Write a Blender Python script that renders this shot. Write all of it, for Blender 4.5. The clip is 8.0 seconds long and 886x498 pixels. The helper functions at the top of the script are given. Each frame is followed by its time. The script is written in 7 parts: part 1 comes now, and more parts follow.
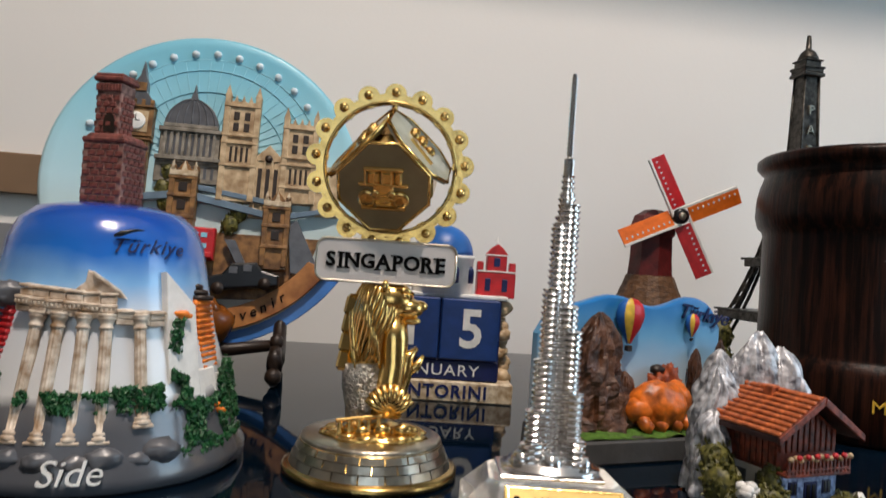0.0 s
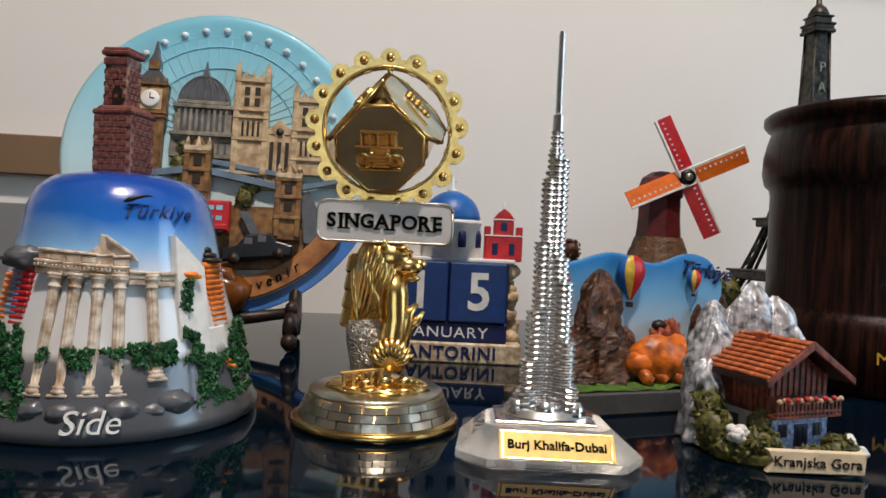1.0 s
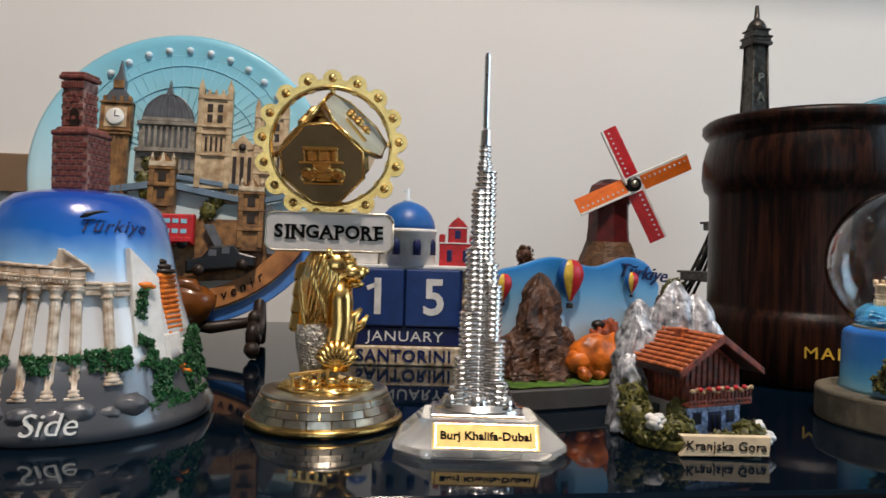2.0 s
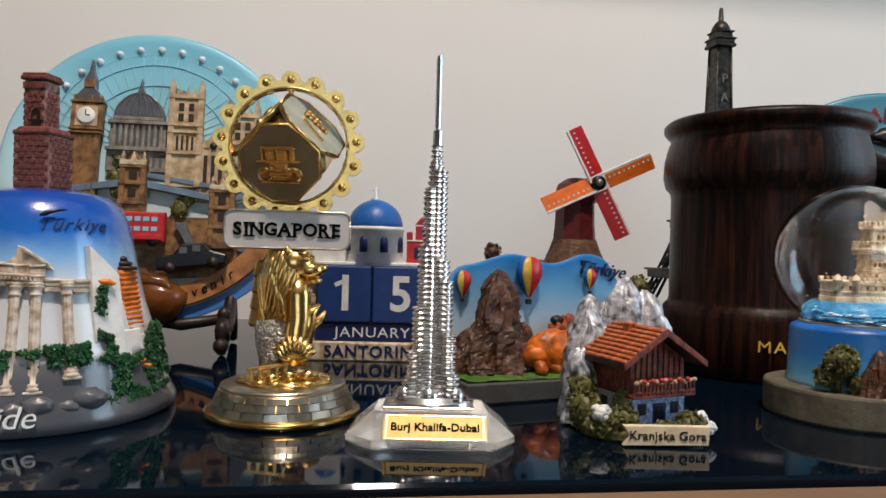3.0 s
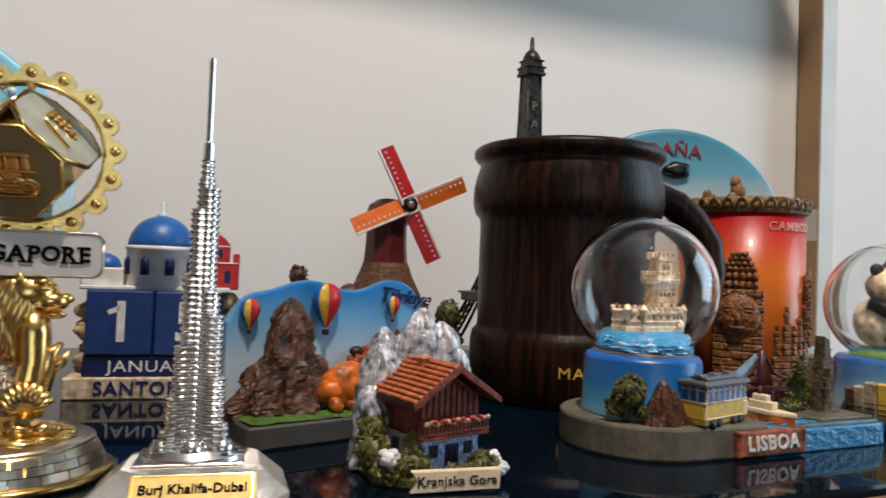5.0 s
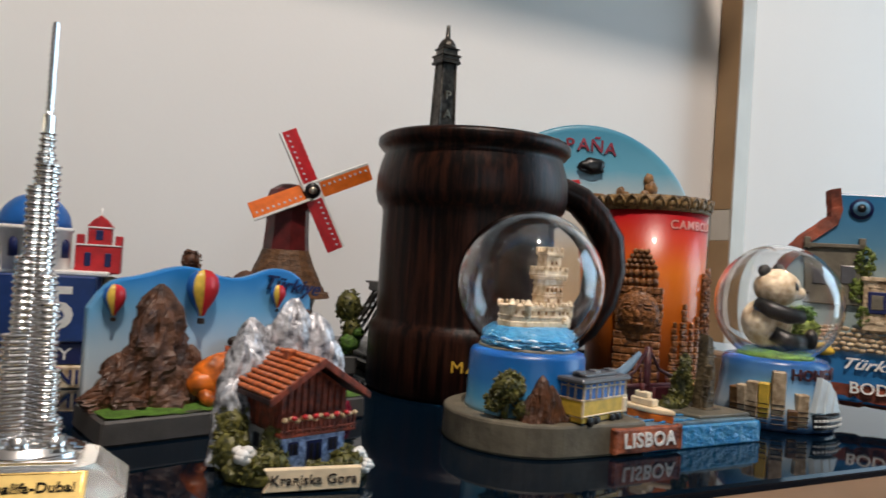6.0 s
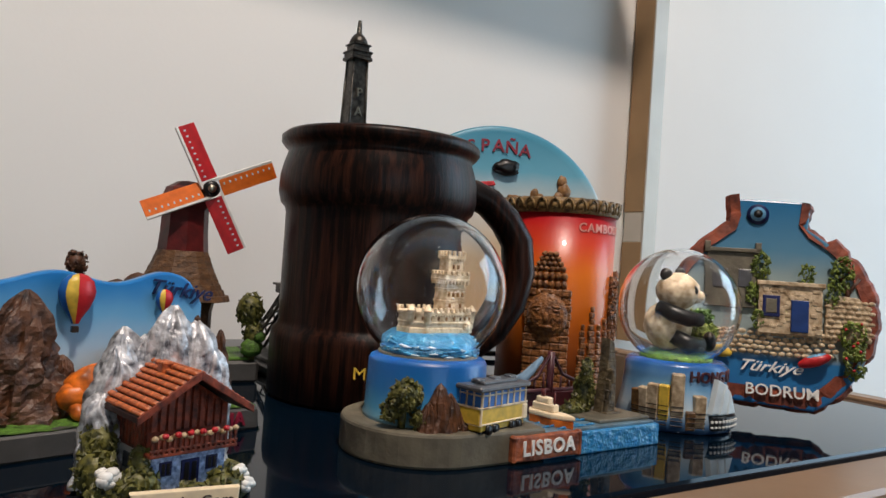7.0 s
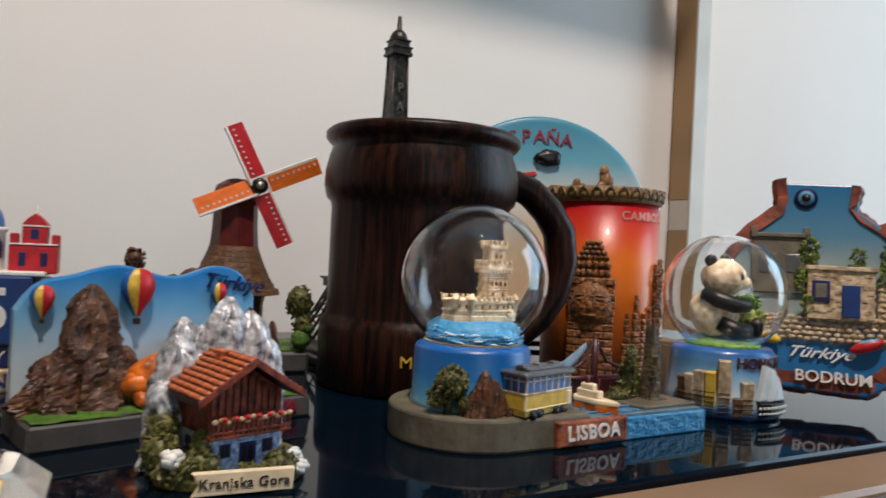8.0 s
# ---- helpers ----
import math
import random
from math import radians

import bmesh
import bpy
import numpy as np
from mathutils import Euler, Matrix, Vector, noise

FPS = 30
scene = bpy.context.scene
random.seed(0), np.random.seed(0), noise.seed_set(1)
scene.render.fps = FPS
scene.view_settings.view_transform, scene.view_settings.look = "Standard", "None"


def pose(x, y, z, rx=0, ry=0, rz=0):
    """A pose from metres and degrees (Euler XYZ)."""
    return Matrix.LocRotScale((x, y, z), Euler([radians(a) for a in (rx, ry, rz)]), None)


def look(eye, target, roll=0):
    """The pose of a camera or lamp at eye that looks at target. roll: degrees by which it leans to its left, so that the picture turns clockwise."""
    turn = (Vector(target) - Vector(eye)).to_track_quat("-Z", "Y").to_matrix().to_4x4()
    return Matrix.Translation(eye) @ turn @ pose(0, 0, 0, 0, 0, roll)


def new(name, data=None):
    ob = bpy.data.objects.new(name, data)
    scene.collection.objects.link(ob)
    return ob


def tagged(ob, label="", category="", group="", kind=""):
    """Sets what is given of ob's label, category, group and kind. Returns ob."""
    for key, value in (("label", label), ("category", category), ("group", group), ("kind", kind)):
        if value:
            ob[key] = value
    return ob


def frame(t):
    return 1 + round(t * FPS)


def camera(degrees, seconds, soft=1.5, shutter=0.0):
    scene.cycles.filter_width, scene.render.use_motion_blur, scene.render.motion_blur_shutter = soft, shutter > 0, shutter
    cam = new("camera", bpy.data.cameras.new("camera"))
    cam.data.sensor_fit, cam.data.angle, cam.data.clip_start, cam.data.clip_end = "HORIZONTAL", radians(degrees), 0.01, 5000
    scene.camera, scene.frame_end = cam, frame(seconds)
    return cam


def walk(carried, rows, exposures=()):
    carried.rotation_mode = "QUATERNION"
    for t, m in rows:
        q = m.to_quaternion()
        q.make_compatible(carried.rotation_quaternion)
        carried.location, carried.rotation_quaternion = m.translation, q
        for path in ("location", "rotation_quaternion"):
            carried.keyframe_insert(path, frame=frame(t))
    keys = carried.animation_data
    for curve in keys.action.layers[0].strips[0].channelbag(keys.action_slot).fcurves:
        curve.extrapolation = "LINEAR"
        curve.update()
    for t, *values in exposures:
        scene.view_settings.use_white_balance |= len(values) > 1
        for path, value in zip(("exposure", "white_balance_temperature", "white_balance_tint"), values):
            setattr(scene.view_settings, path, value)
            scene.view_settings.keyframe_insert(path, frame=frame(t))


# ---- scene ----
cam = camera(65.2, 8.0, shutter=0.5)
PATH = [
    (0, (0.01, -0.012, 0.093), (-0.103, 1.984, 0.133), 4.0),
    (0.5, (0.015, -0.015, 0.085), (-0.127, 1.98, 0.075), 3.5),
    (1, (0.024, -0.021, 0.085), (-0.16, 1.97, 0.057), 2.6),
    (2.3, (0.053, -0.043, 0.085), (-0.069, 1.954, 0.089), 1.4),
    (2.5, (0.057, -0.043, 0.083), (-0.053, 1.954, 0.077), 1.6),
    (3, (0.063, -0.049, 0.085), (-0.042, 1.948, 0.08), 1.5),
    (3.5, (0.073, -0.051, 0.089), (0.006, 1.948, 0.087), 1.1),
    (4, (0.073, -0.042, 0.086), (0.122, 1.958, 0.094), 1.7),
    (4.5, (0.083, -0.034, 0.094), (0.312, 1.953, 0.141), 1.9),
    (4.7, (0.083, -0.026, 0.092), (0.375, 1.952, 0.146), 1.9),
    (6, (0.118, -0.017, 0.094), (0.646, 1.912, 0.127), 3.7),
    (6.5, (0.133, -0.014, 0.099), (0.77, 1.881, 0.124), 3.9),
    (7, (0.136, -0.01, 0.098), (0.861, 1.854, 0.14), 3.9),
    (7.5, (0.139, -0.011, 0.099), (0.848, 1.858, 0.131), 3.7),
    (8, (0.134, -0.017, 0.096), (0.742, 1.889, 0.112), 2.9),
]
# Plan units: the plan is drawn in metres of a first estimate; K brings it to true size.
K = 0.84
walk(cam, [(t, look([K * a for a in eye], [K * a for a in target], roll)) for t, eye, target, roll in PATH])

# ---- world, light ----
SHELF = pose(0, 0.19 * K, 0, 0, 0, 10.76)  # x along the shelf's front edge, y to the wall
world = bpy.data.worlds.new("world")
scene.world = world
world.use_nodes = True
wn = world.node_tree
sky = wn.nodes.new("ShaderNodeTexSky")
sky.sky_type, sky.sun_disc, sky.sun_elevation, sky.sun_rotation = "NISHITA", False, radians(35), radians(120)
wn.links.new(sky.outputs[0], wn.nodes["Background"].inputs[0])
wn.nodes["Background"].inputs[1].default_value = 0.12


def area(name, m, sx, sy, watts, colour):
    d = bpy.data.lights.new(name, "AREA")
    d.shape, d.size, d.size_y, d.energy, d.color = "RECTANGLE", sx, sy, watts, colour
    ob = new(name, d)
    ob.matrix_world = m
    return ob


area("window_light", SHELF @ look((2.13, -0.45, 0.5), (0.2, 0.1, 0.1)), 1.05, 1.5, 18, (0.52, 0.78, 1.0))
area("front_window_light", SHELF @ look((-0.2, -2.92, 0.65), (0.1, 0, 0.1)), 1.5, 1.2, 5.5, (0.78, 0.9, 1.0))
area("ceiling_lamp_light", SHELF @ look((0.1, -0.55, 1.72), (0.05, 0.3, 0.0)), 0.1, 0.1, 29, (1.0, 0.855, 0.75))
scene.view_settings.exposure = 0.0

# ---- materials ----


def mat(name, col, rough=0.5, metal=0.0, var=0.16, scale=160, bump=0.15, bscale=500, coat=0.0, dirt=None, depth=0.0006, paint=True):
    """Painted or cast surface: colour with broad stains and fine grain, and a fine relief."""
    m = bpy.data.materials.new(name)
    m.use_nodes = True
    nt = m.node_tree
    b = nt.nodes["Principled BSDF"]
    if paint:
        col = [c ** 1.25 for c in col]
        dirt = dirt and [c ** 1.25 for c in dirt]
    tc = nt.nodes.new("ShaderNodeTexCoord")
    n1, n2 = nt.nodes.new("ShaderNodeTexNoise"), nt.nodes.new("ShaderNodeTexNoise")
    n1.inputs["Scale"].default_value, n2.inputs["Scale"].default_value = scale, bscale
    n1.inputs["Detail"].default_value, n2.inputs["Detail"].default_value = 3, 2
    for n in (n1, n2):
        nt.links.new(tc.outputs["Object"], n.inputs["Vector"])
    r = nt.nodes.new("ShaderNodeValToRGB")
    lo = dirt or [c * (1 - 2 * var) for c in col]
    r.color_ramp.elements[0].position, r.color_ramp.elements[1].position = 0.3, 0.68
    r.color_ramp.elements[0].color = (*lo, 1)
    r.color_ramp.elements[1].color = (*[min(1, c * (1 + var)) for c in col], 1)
    nt.links.new(n1.outputs["Fac"], r.inputs["Fac"])
    nt.links.new(r.outputs[0], b.inputs["Base Color"])
    b.inputs["Roughness"].default_value, b.inputs["Metallic"].default_value = rough, metal
    b.inputs["Coat Weight"].default_value = coat
    b.inputs["Coat Roughness"].default_value = 0.12
    if bump:
        bp = nt.nodes.new("ShaderNodeBump")
        bp.inputs["Strength"].default_value, bp.inputs["Distance"].default_value = bump, depth
        nt.links.new(n2.outputs["Fac"], bp.inputs["Height"])
        nt.links.new(bp.outputs[0], b.inputs["Normal"])
    return m


def blend(name, axis, stops, rough=0.3, coat=0.3, wobble=0.004, bump=0.1, scale=60):
    """Airbrushed paint that runs from colour to colour along one axis; stops: millimetres, colour."""
    m = bpy.data.materials.new(name)
    m.use_nodes = True
    nt = m.node_tree
    b = nt.nodes["Principled BSDF"]
    tc, sep, n1 = nt.nodes.new("ShaderNodeTexCoord"), nt.nodes.new("ShaderNodeSeparateXYZ"), nt.nodes.new("ShaderNodeTexNoise")
    n1.inputs["Scale"].default_value = scale
    nt.links.new(tc.outputs["Object"], sep.inputs[0])
    nt.links.new(tc.outputs["Object"], n1.inputs["Vector"])
    off = nt.nodes.new("ShaderNodeMath")
    off.operation = "MULTIPLY_ADD"
    off.inputs[1].default_value = wobble * 2
    nt.links.new(n1.outputs["Fac"], off.inputs[0])
    nt.links.new(sep.outputs["XYZ".index(axis)], off.inputs[2])
    lo, hi = stops[0][0] * 0.001 * K, stops[-1][0] * 0.001 * K
    mr = nt.nodes.new("ShaderNodeMapRange")
    mr.inputs["From Min"].default_value, mr.inputs["From Max"].default_value = lo + wobble, hi + wobble
    nt.links.new(off.outputs[0], mr.inputs["Value"])
    r = nt.nodes.new("ShaderNodeValToRGB")
    for i, (p, c) in enumerate(stops):
        f = (p - stops[0][0]) / (stops[-1][0] - stops[0][0])
        e = r.color_ramp.elements[i] if i < 2 else r.color_ramp.elements.new(f)
        if i < 2:
            e.position = f
        e.color = (*[v ** 1.15 for v in c], 1)
    nt.links.new(mr.outputs[0], r.inputs["Fac"])
    nt.links.new(r.outputs[0], b.inputs["Base Color"])
    b.inputs["Roughness"].default_value, b.inputs["Coat Weight"].default_value = rough, coat
    b.inputs["Coat Roughness"].default_value = 0.08
    if bump:
        n2, bp = nt.nodes.new("ShaderNodeTexNoise"), nt.nodes.new("ShaderNodeBump")
        n2.inputs["Scale"].default_value = 220
        bp.inputs["Strength"].default_value, bp.inputs["Distance"].default_value = bump, 0.0005
        nt.links.new(n2.outputs["Fac"], bp.inputs["Height"])
        nt.links.new(bp.outputs[0], b.inputs["Normal"])
    return m


def glass(name, ior=1.45, rough=0.0, tint=(1, 1, 1)):
    m = bpy.data.materials.new(name)
    m.use_nodes = True
    b = m.node_tree.nodes["Principled BSDF"]
    b.inputs["Base Color"].default_value = (*tint, 1)
    b.inputs["Transmission Weight"].default_value, b.inputs["Roughness"].default_value, b.inputs["IOR"].default_value = 1, rough, ior
    return m


def wood(name, dark, light, stretch, rough=0.4, coat=0.15):
    """Streaked wood with the grain along z."""
    m = mat(name, light, rough, 0, 0.2, 30, 0.25, 300, coat)
    nt = m.node_tree
    b = nt.nodes["Principled BSDF"]
    b.inputs["Specular IOR Level"].default_value = 0.3
    tc, mp, n1, r = (nt.nodes.new(t) for t in ("ShaderNodeTexCoord", "ShaderNodeMapping", "ShaderNodeTexNoise", "ShaderNodeValToRGB"))
    mp.inputs["Scale"].default_value = stretch
    n1.inputs["Scale"].default_value, n1.inputs["Detail"].default_value, n1.inputs["Roughness"].default_value = 1.0, 6, 0.65
    nt.links.new(tc.outputs["Object"], mp.inputs[0])
    nt.links.new(mp.outputs[0], n1.inputs["Vector"])
    nt.links.new(n1.outputs["Fac"], r.inputs["Fac"])
    e = r.color_ramp.elements
    e[0].position, e[0].color, e[1].position, e[1].color = 0.44, (*dark, 1), 0.8, (*light, 1)
    nt.links.new(r.outputs[0], b.inputs["Base Color"])
    bp = nt.nodes.new("ShaderNodeBump")
    bp.inputs["Strength"].default_value, bp.inputs["Distance"].default_value = 0.35, 0.0008
    nt.links.new(n1.outputs["Fac"], bp.inputs["Height"])
    nt.links.new(bp.outputs[0], b.inputs["Normal"])
    return m


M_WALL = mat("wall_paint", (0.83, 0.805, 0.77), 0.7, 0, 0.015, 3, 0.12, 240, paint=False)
# For unseen walls only; dark so that less fill light bounces back
M_ROOM = mat("low_bounce_wall", (0.22, 0.2, 0.18), 0.8, 0, 0.03, 3, 0.12, 240, paint=False)
M_CEIL = mat("ceiling_paint", (0.6, 0.58, 0.55), 0.8, 0, 0.015, 3, 0.1, 200, paint=False)
M_FLOOR = wood("floor_wood", (0.12, 0.07, 0.04), (0.26, 0.16, 0.09), (2, 40, 40), 0.45)
M_TOP = mat("black_glass", (0.004, 0.015, 0.029), 0.045, 0, 0.1, 5, 0, 100, 0.0)
M_TOP.node_tree.nodes["Principled BSDF"].inputs["IOR"].default_value = 1.31
M_POST = mat("olive_brown_post", (0.3, 0.19, 0.1), 0.6, 0, 0.08, 14, 0.1, 300, paint=False)
M_POST.node_tree.nodes["Principled BSDF"].inputs["Specular IOR Level"].default_value = 0.25
M_BRONZE = mat("bronze_frame", (0.27, 0.17, 0.1), 0.38, 0.1, 0.08, 14, 0.1, 300, paint=False)
M_STEEL = mat("brushed_steel", (0.62, 0.6, 0.57), 0.28, 1, 0.06, 60, 0.1, 400)
M_PALE = mat("pale_beige_metal", (0.5, 0.46, 0.4), 0.4, 0.2, 0.05, 20, 0.1, 300, paint=False)
M_GREYPANEL = mat("grey_panel", (0.33, 0.33, 0.34), 0.5, 0, 0.05, 6, 0.1, 200)
M_CHROME = mat("chrome", (0.93, 0.92, 0.91), 0.2, 1, 0.03, 60, 0.05, 300)
M_GOLD = mat("gold_plate", (0.97, 0.68, 0.29), 0.23, 1, 0.08, 90, 0.12, 420)
M_DULLGOLD = mat("worn_gold", (0.66, 0.48, 0.21), 0.22, 1, 0.14, 140, 0.2, 500)
M_PEWTER = mat("pewter", (0.68, 0.63, 0.53), 0.3, 1, 0.14, 120, 0.2, 500)
M_GLITTER = mat("rough_silver", (0.55, 0.54, 0.5), 0.4, 1, 0.2, 500, 1.0, 900, depth=0.002)
M_TAUPE = mat("taupe_enamel", (0.42, 0.35, 0.22), 0.36, 0.3, 0.1, 90, 0.05, 300, 0.4)
M_SIGNGREY = mat("sign_enamel", (0.72, 0.69, 0.67), 0.4, 0.1, 0.05, 60, 0.05, 300, 0.2)
M_BLACK = mat("black_paint", (0.012, 0.012, 0.014), 0.35, 0, 0.1, 100, 0.1)
M_INK = mat("matt_black_ink", (0.012, 0.011, 0.011), 0.85, 0, 0.1, 100, 0.05)
M_INK.node_tree.nodes["Principled BSDF"].inputs["Specular IOR Level"].default_value = 0.1
M_WHITE = mat("white_paint", (0.86, 0.85, 0.82), 0.45, 0, 0.08, 140, 0.15)
M_BANNER = mat("cream_paint", (0.92, 0.78, 0.57), 0.5, 0, 0.08, 170, 0.2)
M_CREAM = mat("cream_resin", (0.66, 0.53, 0.36), 0.5, 0, 0.16, 170, 0.35, dirt=(0.38, 0.25, 0.13))
M_IVORY = mat("ivory_resin", (0.72, 0.64, 0.5), 0.5, 0, 0.14, 240, 0.4, dirt=(0.42, 0.3, 0.17))
M_STONE = mat("grey_stone", (0.16, 0.165, 0.18), 0.35, 0, 0.14, 150, 0.3, 380, 0.25)
M_BRICK = mat("brick_resin", (0.31, 0.115, 0.095), 0.55, 0, 0.2, 330, 0.45, 900, dirt=(0.11, 0.04, 0.035))
M_JOINT = mat("pink_mortar", (0.46, 0.29, 0.25), 0.6, 0, 0.2, 300, 0.4, dirt=(0.12, 0.05, 0.045))
M_RUIN = mat("weathered_marble", (0.78, 0.7, 0.6), 0.42, 0, 0.14, 260, 0.4, dirt=(0.42, 0.29, 0.18))
M_MORTAR = mat("dark_mortar", (0.075, 0.03, 0.028), 0.7, 0, 0.2, 300, 0.4)
M_RED = mat("red_paint", (0.6, 0.035, 0.045), 0.4, 0, 0.14, 160, 0.15)
M_DKRED = mat("dark_red_paint", (0.17, 0.025, 0.025), 0.45, 0, 0.2, 160, 0.25)
M_ORANGE = mat("orange_paint", (0.95, 0.31, 0.05), 0.4, 0, 0.18, 200, 0.3)
M_TANGERINE = mat("tangerine_paint", (1.0, 0.27, 0.04), 0.4, 0, 0.1, 200, 0.2)
M_DOME = mat("dome_blue", (0.035, 0.19, 0.52), 0.4, 0, 0.1, 90, 0.12)
M_BLUE = mat("blue_paint", (0.022, 0.075, 0.25), 0.42, 0, 0.12, 120, 0.15)
M_NAVY = mat("navy_paint", (0.014, 0.028, 0.14), 0.45, 0, 0.15, 120, 0.2)
M_SEA = mat("sea_paint", (0.03, 0.23, 0.47), 0.3, 0, 0.35, 260, 0.7, 330, 0.3, dirt=(0.1, 0.35, 0.54), depth=0.002)
M_FOAM = mat("foamy_sea_paint", (0.06, 0.27, 0.44), 0.3, 0, 0.3, 330, 0.8, 330, 0.3, dirt=(0.05, 0.24, 0.42), depth=0.002)
M_HARBOUR = mat("harbour_water_paint", (0.17, 0.27, 0.34), 0.35, 0, 0.25, 130, 0.4, 300, 0.2, dirt=(0.14, 0.16, 0.16))
M_MONUMENT = mat("monument_resin", (0.2, 0.16, 0.1), 0.5, 0, 0.25, 220, 0.6, 420, dirt=(0.06, 0.045, 0.03), depth=0.0014)
M_RAMP = mat("slate_blue_paint", (0.22, 0.3, 0.38), 0.35, 0, 0.14, 120, 0.2)
M_TILESIGN = mat("terracotta_sign", (0.5, 0.18, 0.085), 0.5, 0, 0.2, 160, 0.5, 420, dirt=(0.16, 0.05, 0.03), depth=0.0014)
M_CARVEDRIM = mat("olive_brown_carving", (0.4, 0.27, 0.12), 0.45, 0, 0.25, 260, 0.6, 420, 0.1, dirt=(0.1, 0.06, 0.025), depth=0.0014)
M_BLUSH = mat("blush_lettering", (0.8, 0.42, 0.36), 0.45, 0, 0.1, 140, 0.1)
M_RUBBLE = mat("rubble_cream", (0.66, 0.55, 0.4), 0.5, 0, 0.2, 260, 0.4, dirt=(0.34, 0.24, 0.14))
M_ABBEY = mat("abbey_cream", (0.62, 0.5, 0.34), 0.5, 0, 0.16, 170, 0.35, dirt=(0.4, 0.28, 0.16))
M_CATHEDRAL = mat("cathedral_grey", (0.36, 0.33, 0.28), 0.5, 0, 0.18, 150, 0.35, dirt=(0.18, 0.16, 0.13))
M_SKY = mat("light_blue_paint", (0.2, 0.42, 0.62), 0.3, 0, 0.12, 60, 0.1)
M_GREEN = mat("dark_green_paint", (0.028, 0.15, 0.05), 0.5, 0, 0.35, 420, 0.5, 700)
M_OLIVE = mat("olive_paint", (0.19, 0.18, 0.05), 0.5, 0, 0.4, 380, 0.5, 700, dirt=(0.018, 0.028, 0.012))
M_VINE = mat("vine_green", (0.26, 0.32, 0.08), 0.5, 0, 0.35, 300, 0.4, dirt=(0.05, 0.09, 0.02))
M_GRASS = mat("grass_paint", (0.13, 0.25, 0.04), 0.6, 0, 0.3, 400, 0.8, 900, depth=0.0012)
M_BROWN = mat("brown_resin", (0.165, 0.078, 0.04), 0.5, 0, 0.3, 190, 0.6, 420, dirt=(0.05, 0.024, 0.014), depth=0.0014)
M_DKBROWN = mat("dark_brown_paint", (0.045, 0.026, 0.016), 0.45, 0, 0.2, 150, 0.3)
M_TAN = mat("tan_resin", (0.36, 0.21, 0.085), 0.45, 0, 0.22, 170, 0.35, dirt=(0.13, 0.065, 0.025))
M_RIBBON = mat("tan_ribbon_paint", (0.52, 0.27, 0.1), 0.45, 0, 0.2, 90, 0.2, 200, dirt=(0.3, 0.13, 0.045))
M_SCROLL = mat("amber_brown_gloss", (0.27, 0.105, 0.025), 0.25, 0, 0.2, 60, 0.15, 200, 0.5)
M_STRAW = mat("straw_thatch", (0.2, 0.11, 0.052), 0.6, 0, 0.25, 260, 0.6, 500, dirt=(0.1, 0.055, 0.03), depth=0.0012)
M_SILVERROCK = mat("silver_rock", (0.76, 0.77, 0.8), 0.38, 0.3, 0.2, 260, 0.5, 430, dirt=(0.12, 0.12, 0.14), depth=0.0012)
M_CHALETWOOD = mat("chalet_wood", (0.3, 0.075, 0.036), 0.5, 0, 0.25, 330, 0.45, 700, dirt=(0.08, 0.02, 0.012))
M_ROOF = mat("terracotta_roof", (0.66, 0.23, 0.085), 0.5, 0, 0.2, 300, 0.4, 700, dirt=(0.24, 0.065, 0.025))
M_CHALETBLUE = mat("blue_plaster", (0.42, 0.52, 0.72), 0.5, 0, 0.3, 600, 0.5, 800, dirt=(0.08, 0.13, 0.32))
M_YELLOW = mat("yellow_paint", (0.78, 0.56, 0.1), 0.4, 0, 0.14, 220, 0.15)
M_CRIMSON = mat("crimson_paint", (0.32, 0.03, 0.07), 0.4, 0, 0.15, 160, 0.2)
M_PLUM = mat("plum_paint", (0.11, 0.03, 0.04), 0.4, 0, 0.2, 200, 0.2)
M_TERRA = mat("terracotta_rough", (0.34, 0.1, 0.05), 0.65, 0, 0.3, 110, 0.5, 300, 0.0, dirt=(0.1, 0.026, 0.016), depth=0.0012)
M_GUN = mat("dark_pewter", (0.12, 0.112, 0.1), 0.4, 0.75, 0.3, 260, 0.4, 600, dirt=(0.035, 0.032, 0.028))
M_GREYBASE = mat("grey_base_paint", (0.115, 0.11, 0.105), 0.5, 0, 0.1, 120, 0.25)
M_CEMENT = mat("cement_resin", (0.215, 0.195, 0.15), 0.5, 0, 0.18, 110, 0.35, 420)
M_ORANGELEAF = mat("rust_leaf", (0.42, 0.11, 0.03), 0.5, 0, 0.3, 300, 0.4)
M_LABELGOLD = mat("gold_label", (0.66, 0.5, 0.19), 0.5, 0.3, 0.08, 260, 0.08)
M_PEARLGREEN = mat("pearl_enamel", (0.6, 0.62, 0.54), 0.25, 0.25, 0.1, 90, 0.1, 300, 0.4)
M_BAND = mat("blue_band_paint", (0.1, 0.28, 0.66), 0.3, 0, 0.12, 60, 0.1)
M_PEARL = mat("pearl_white", (0.72, 0.8, 0.84), 0.3, 0, 0.06, 140, 0.1)
M_FAINT = mat("pale_blue_line", (0.33, 0.64, 0.76), 0.4, 0, 0.06, 140, 0.1)
M_CARAMEL = mat("caramel_paint", (0.8, 0.25, 0.035), 0.4, 0, 0.25, 170, 0.3, dirt=(0.24, 0.07, 0.015))
M_GLASS = glass("clear_glass")
M_CRYSTAL = glass("crystal", 1.52, 0.03, (0.97, 0.97, 0.95))
M_CRYSTAL.node_tree.nodes["Principled BSDF"].inputs["Transmission Weight"].default_value = 0.88
M_PALESHEET = mat("pale_sheet_white", (0.72, 0.71, 0.68), 0.5, 0, 0.06, 60, 0.1)
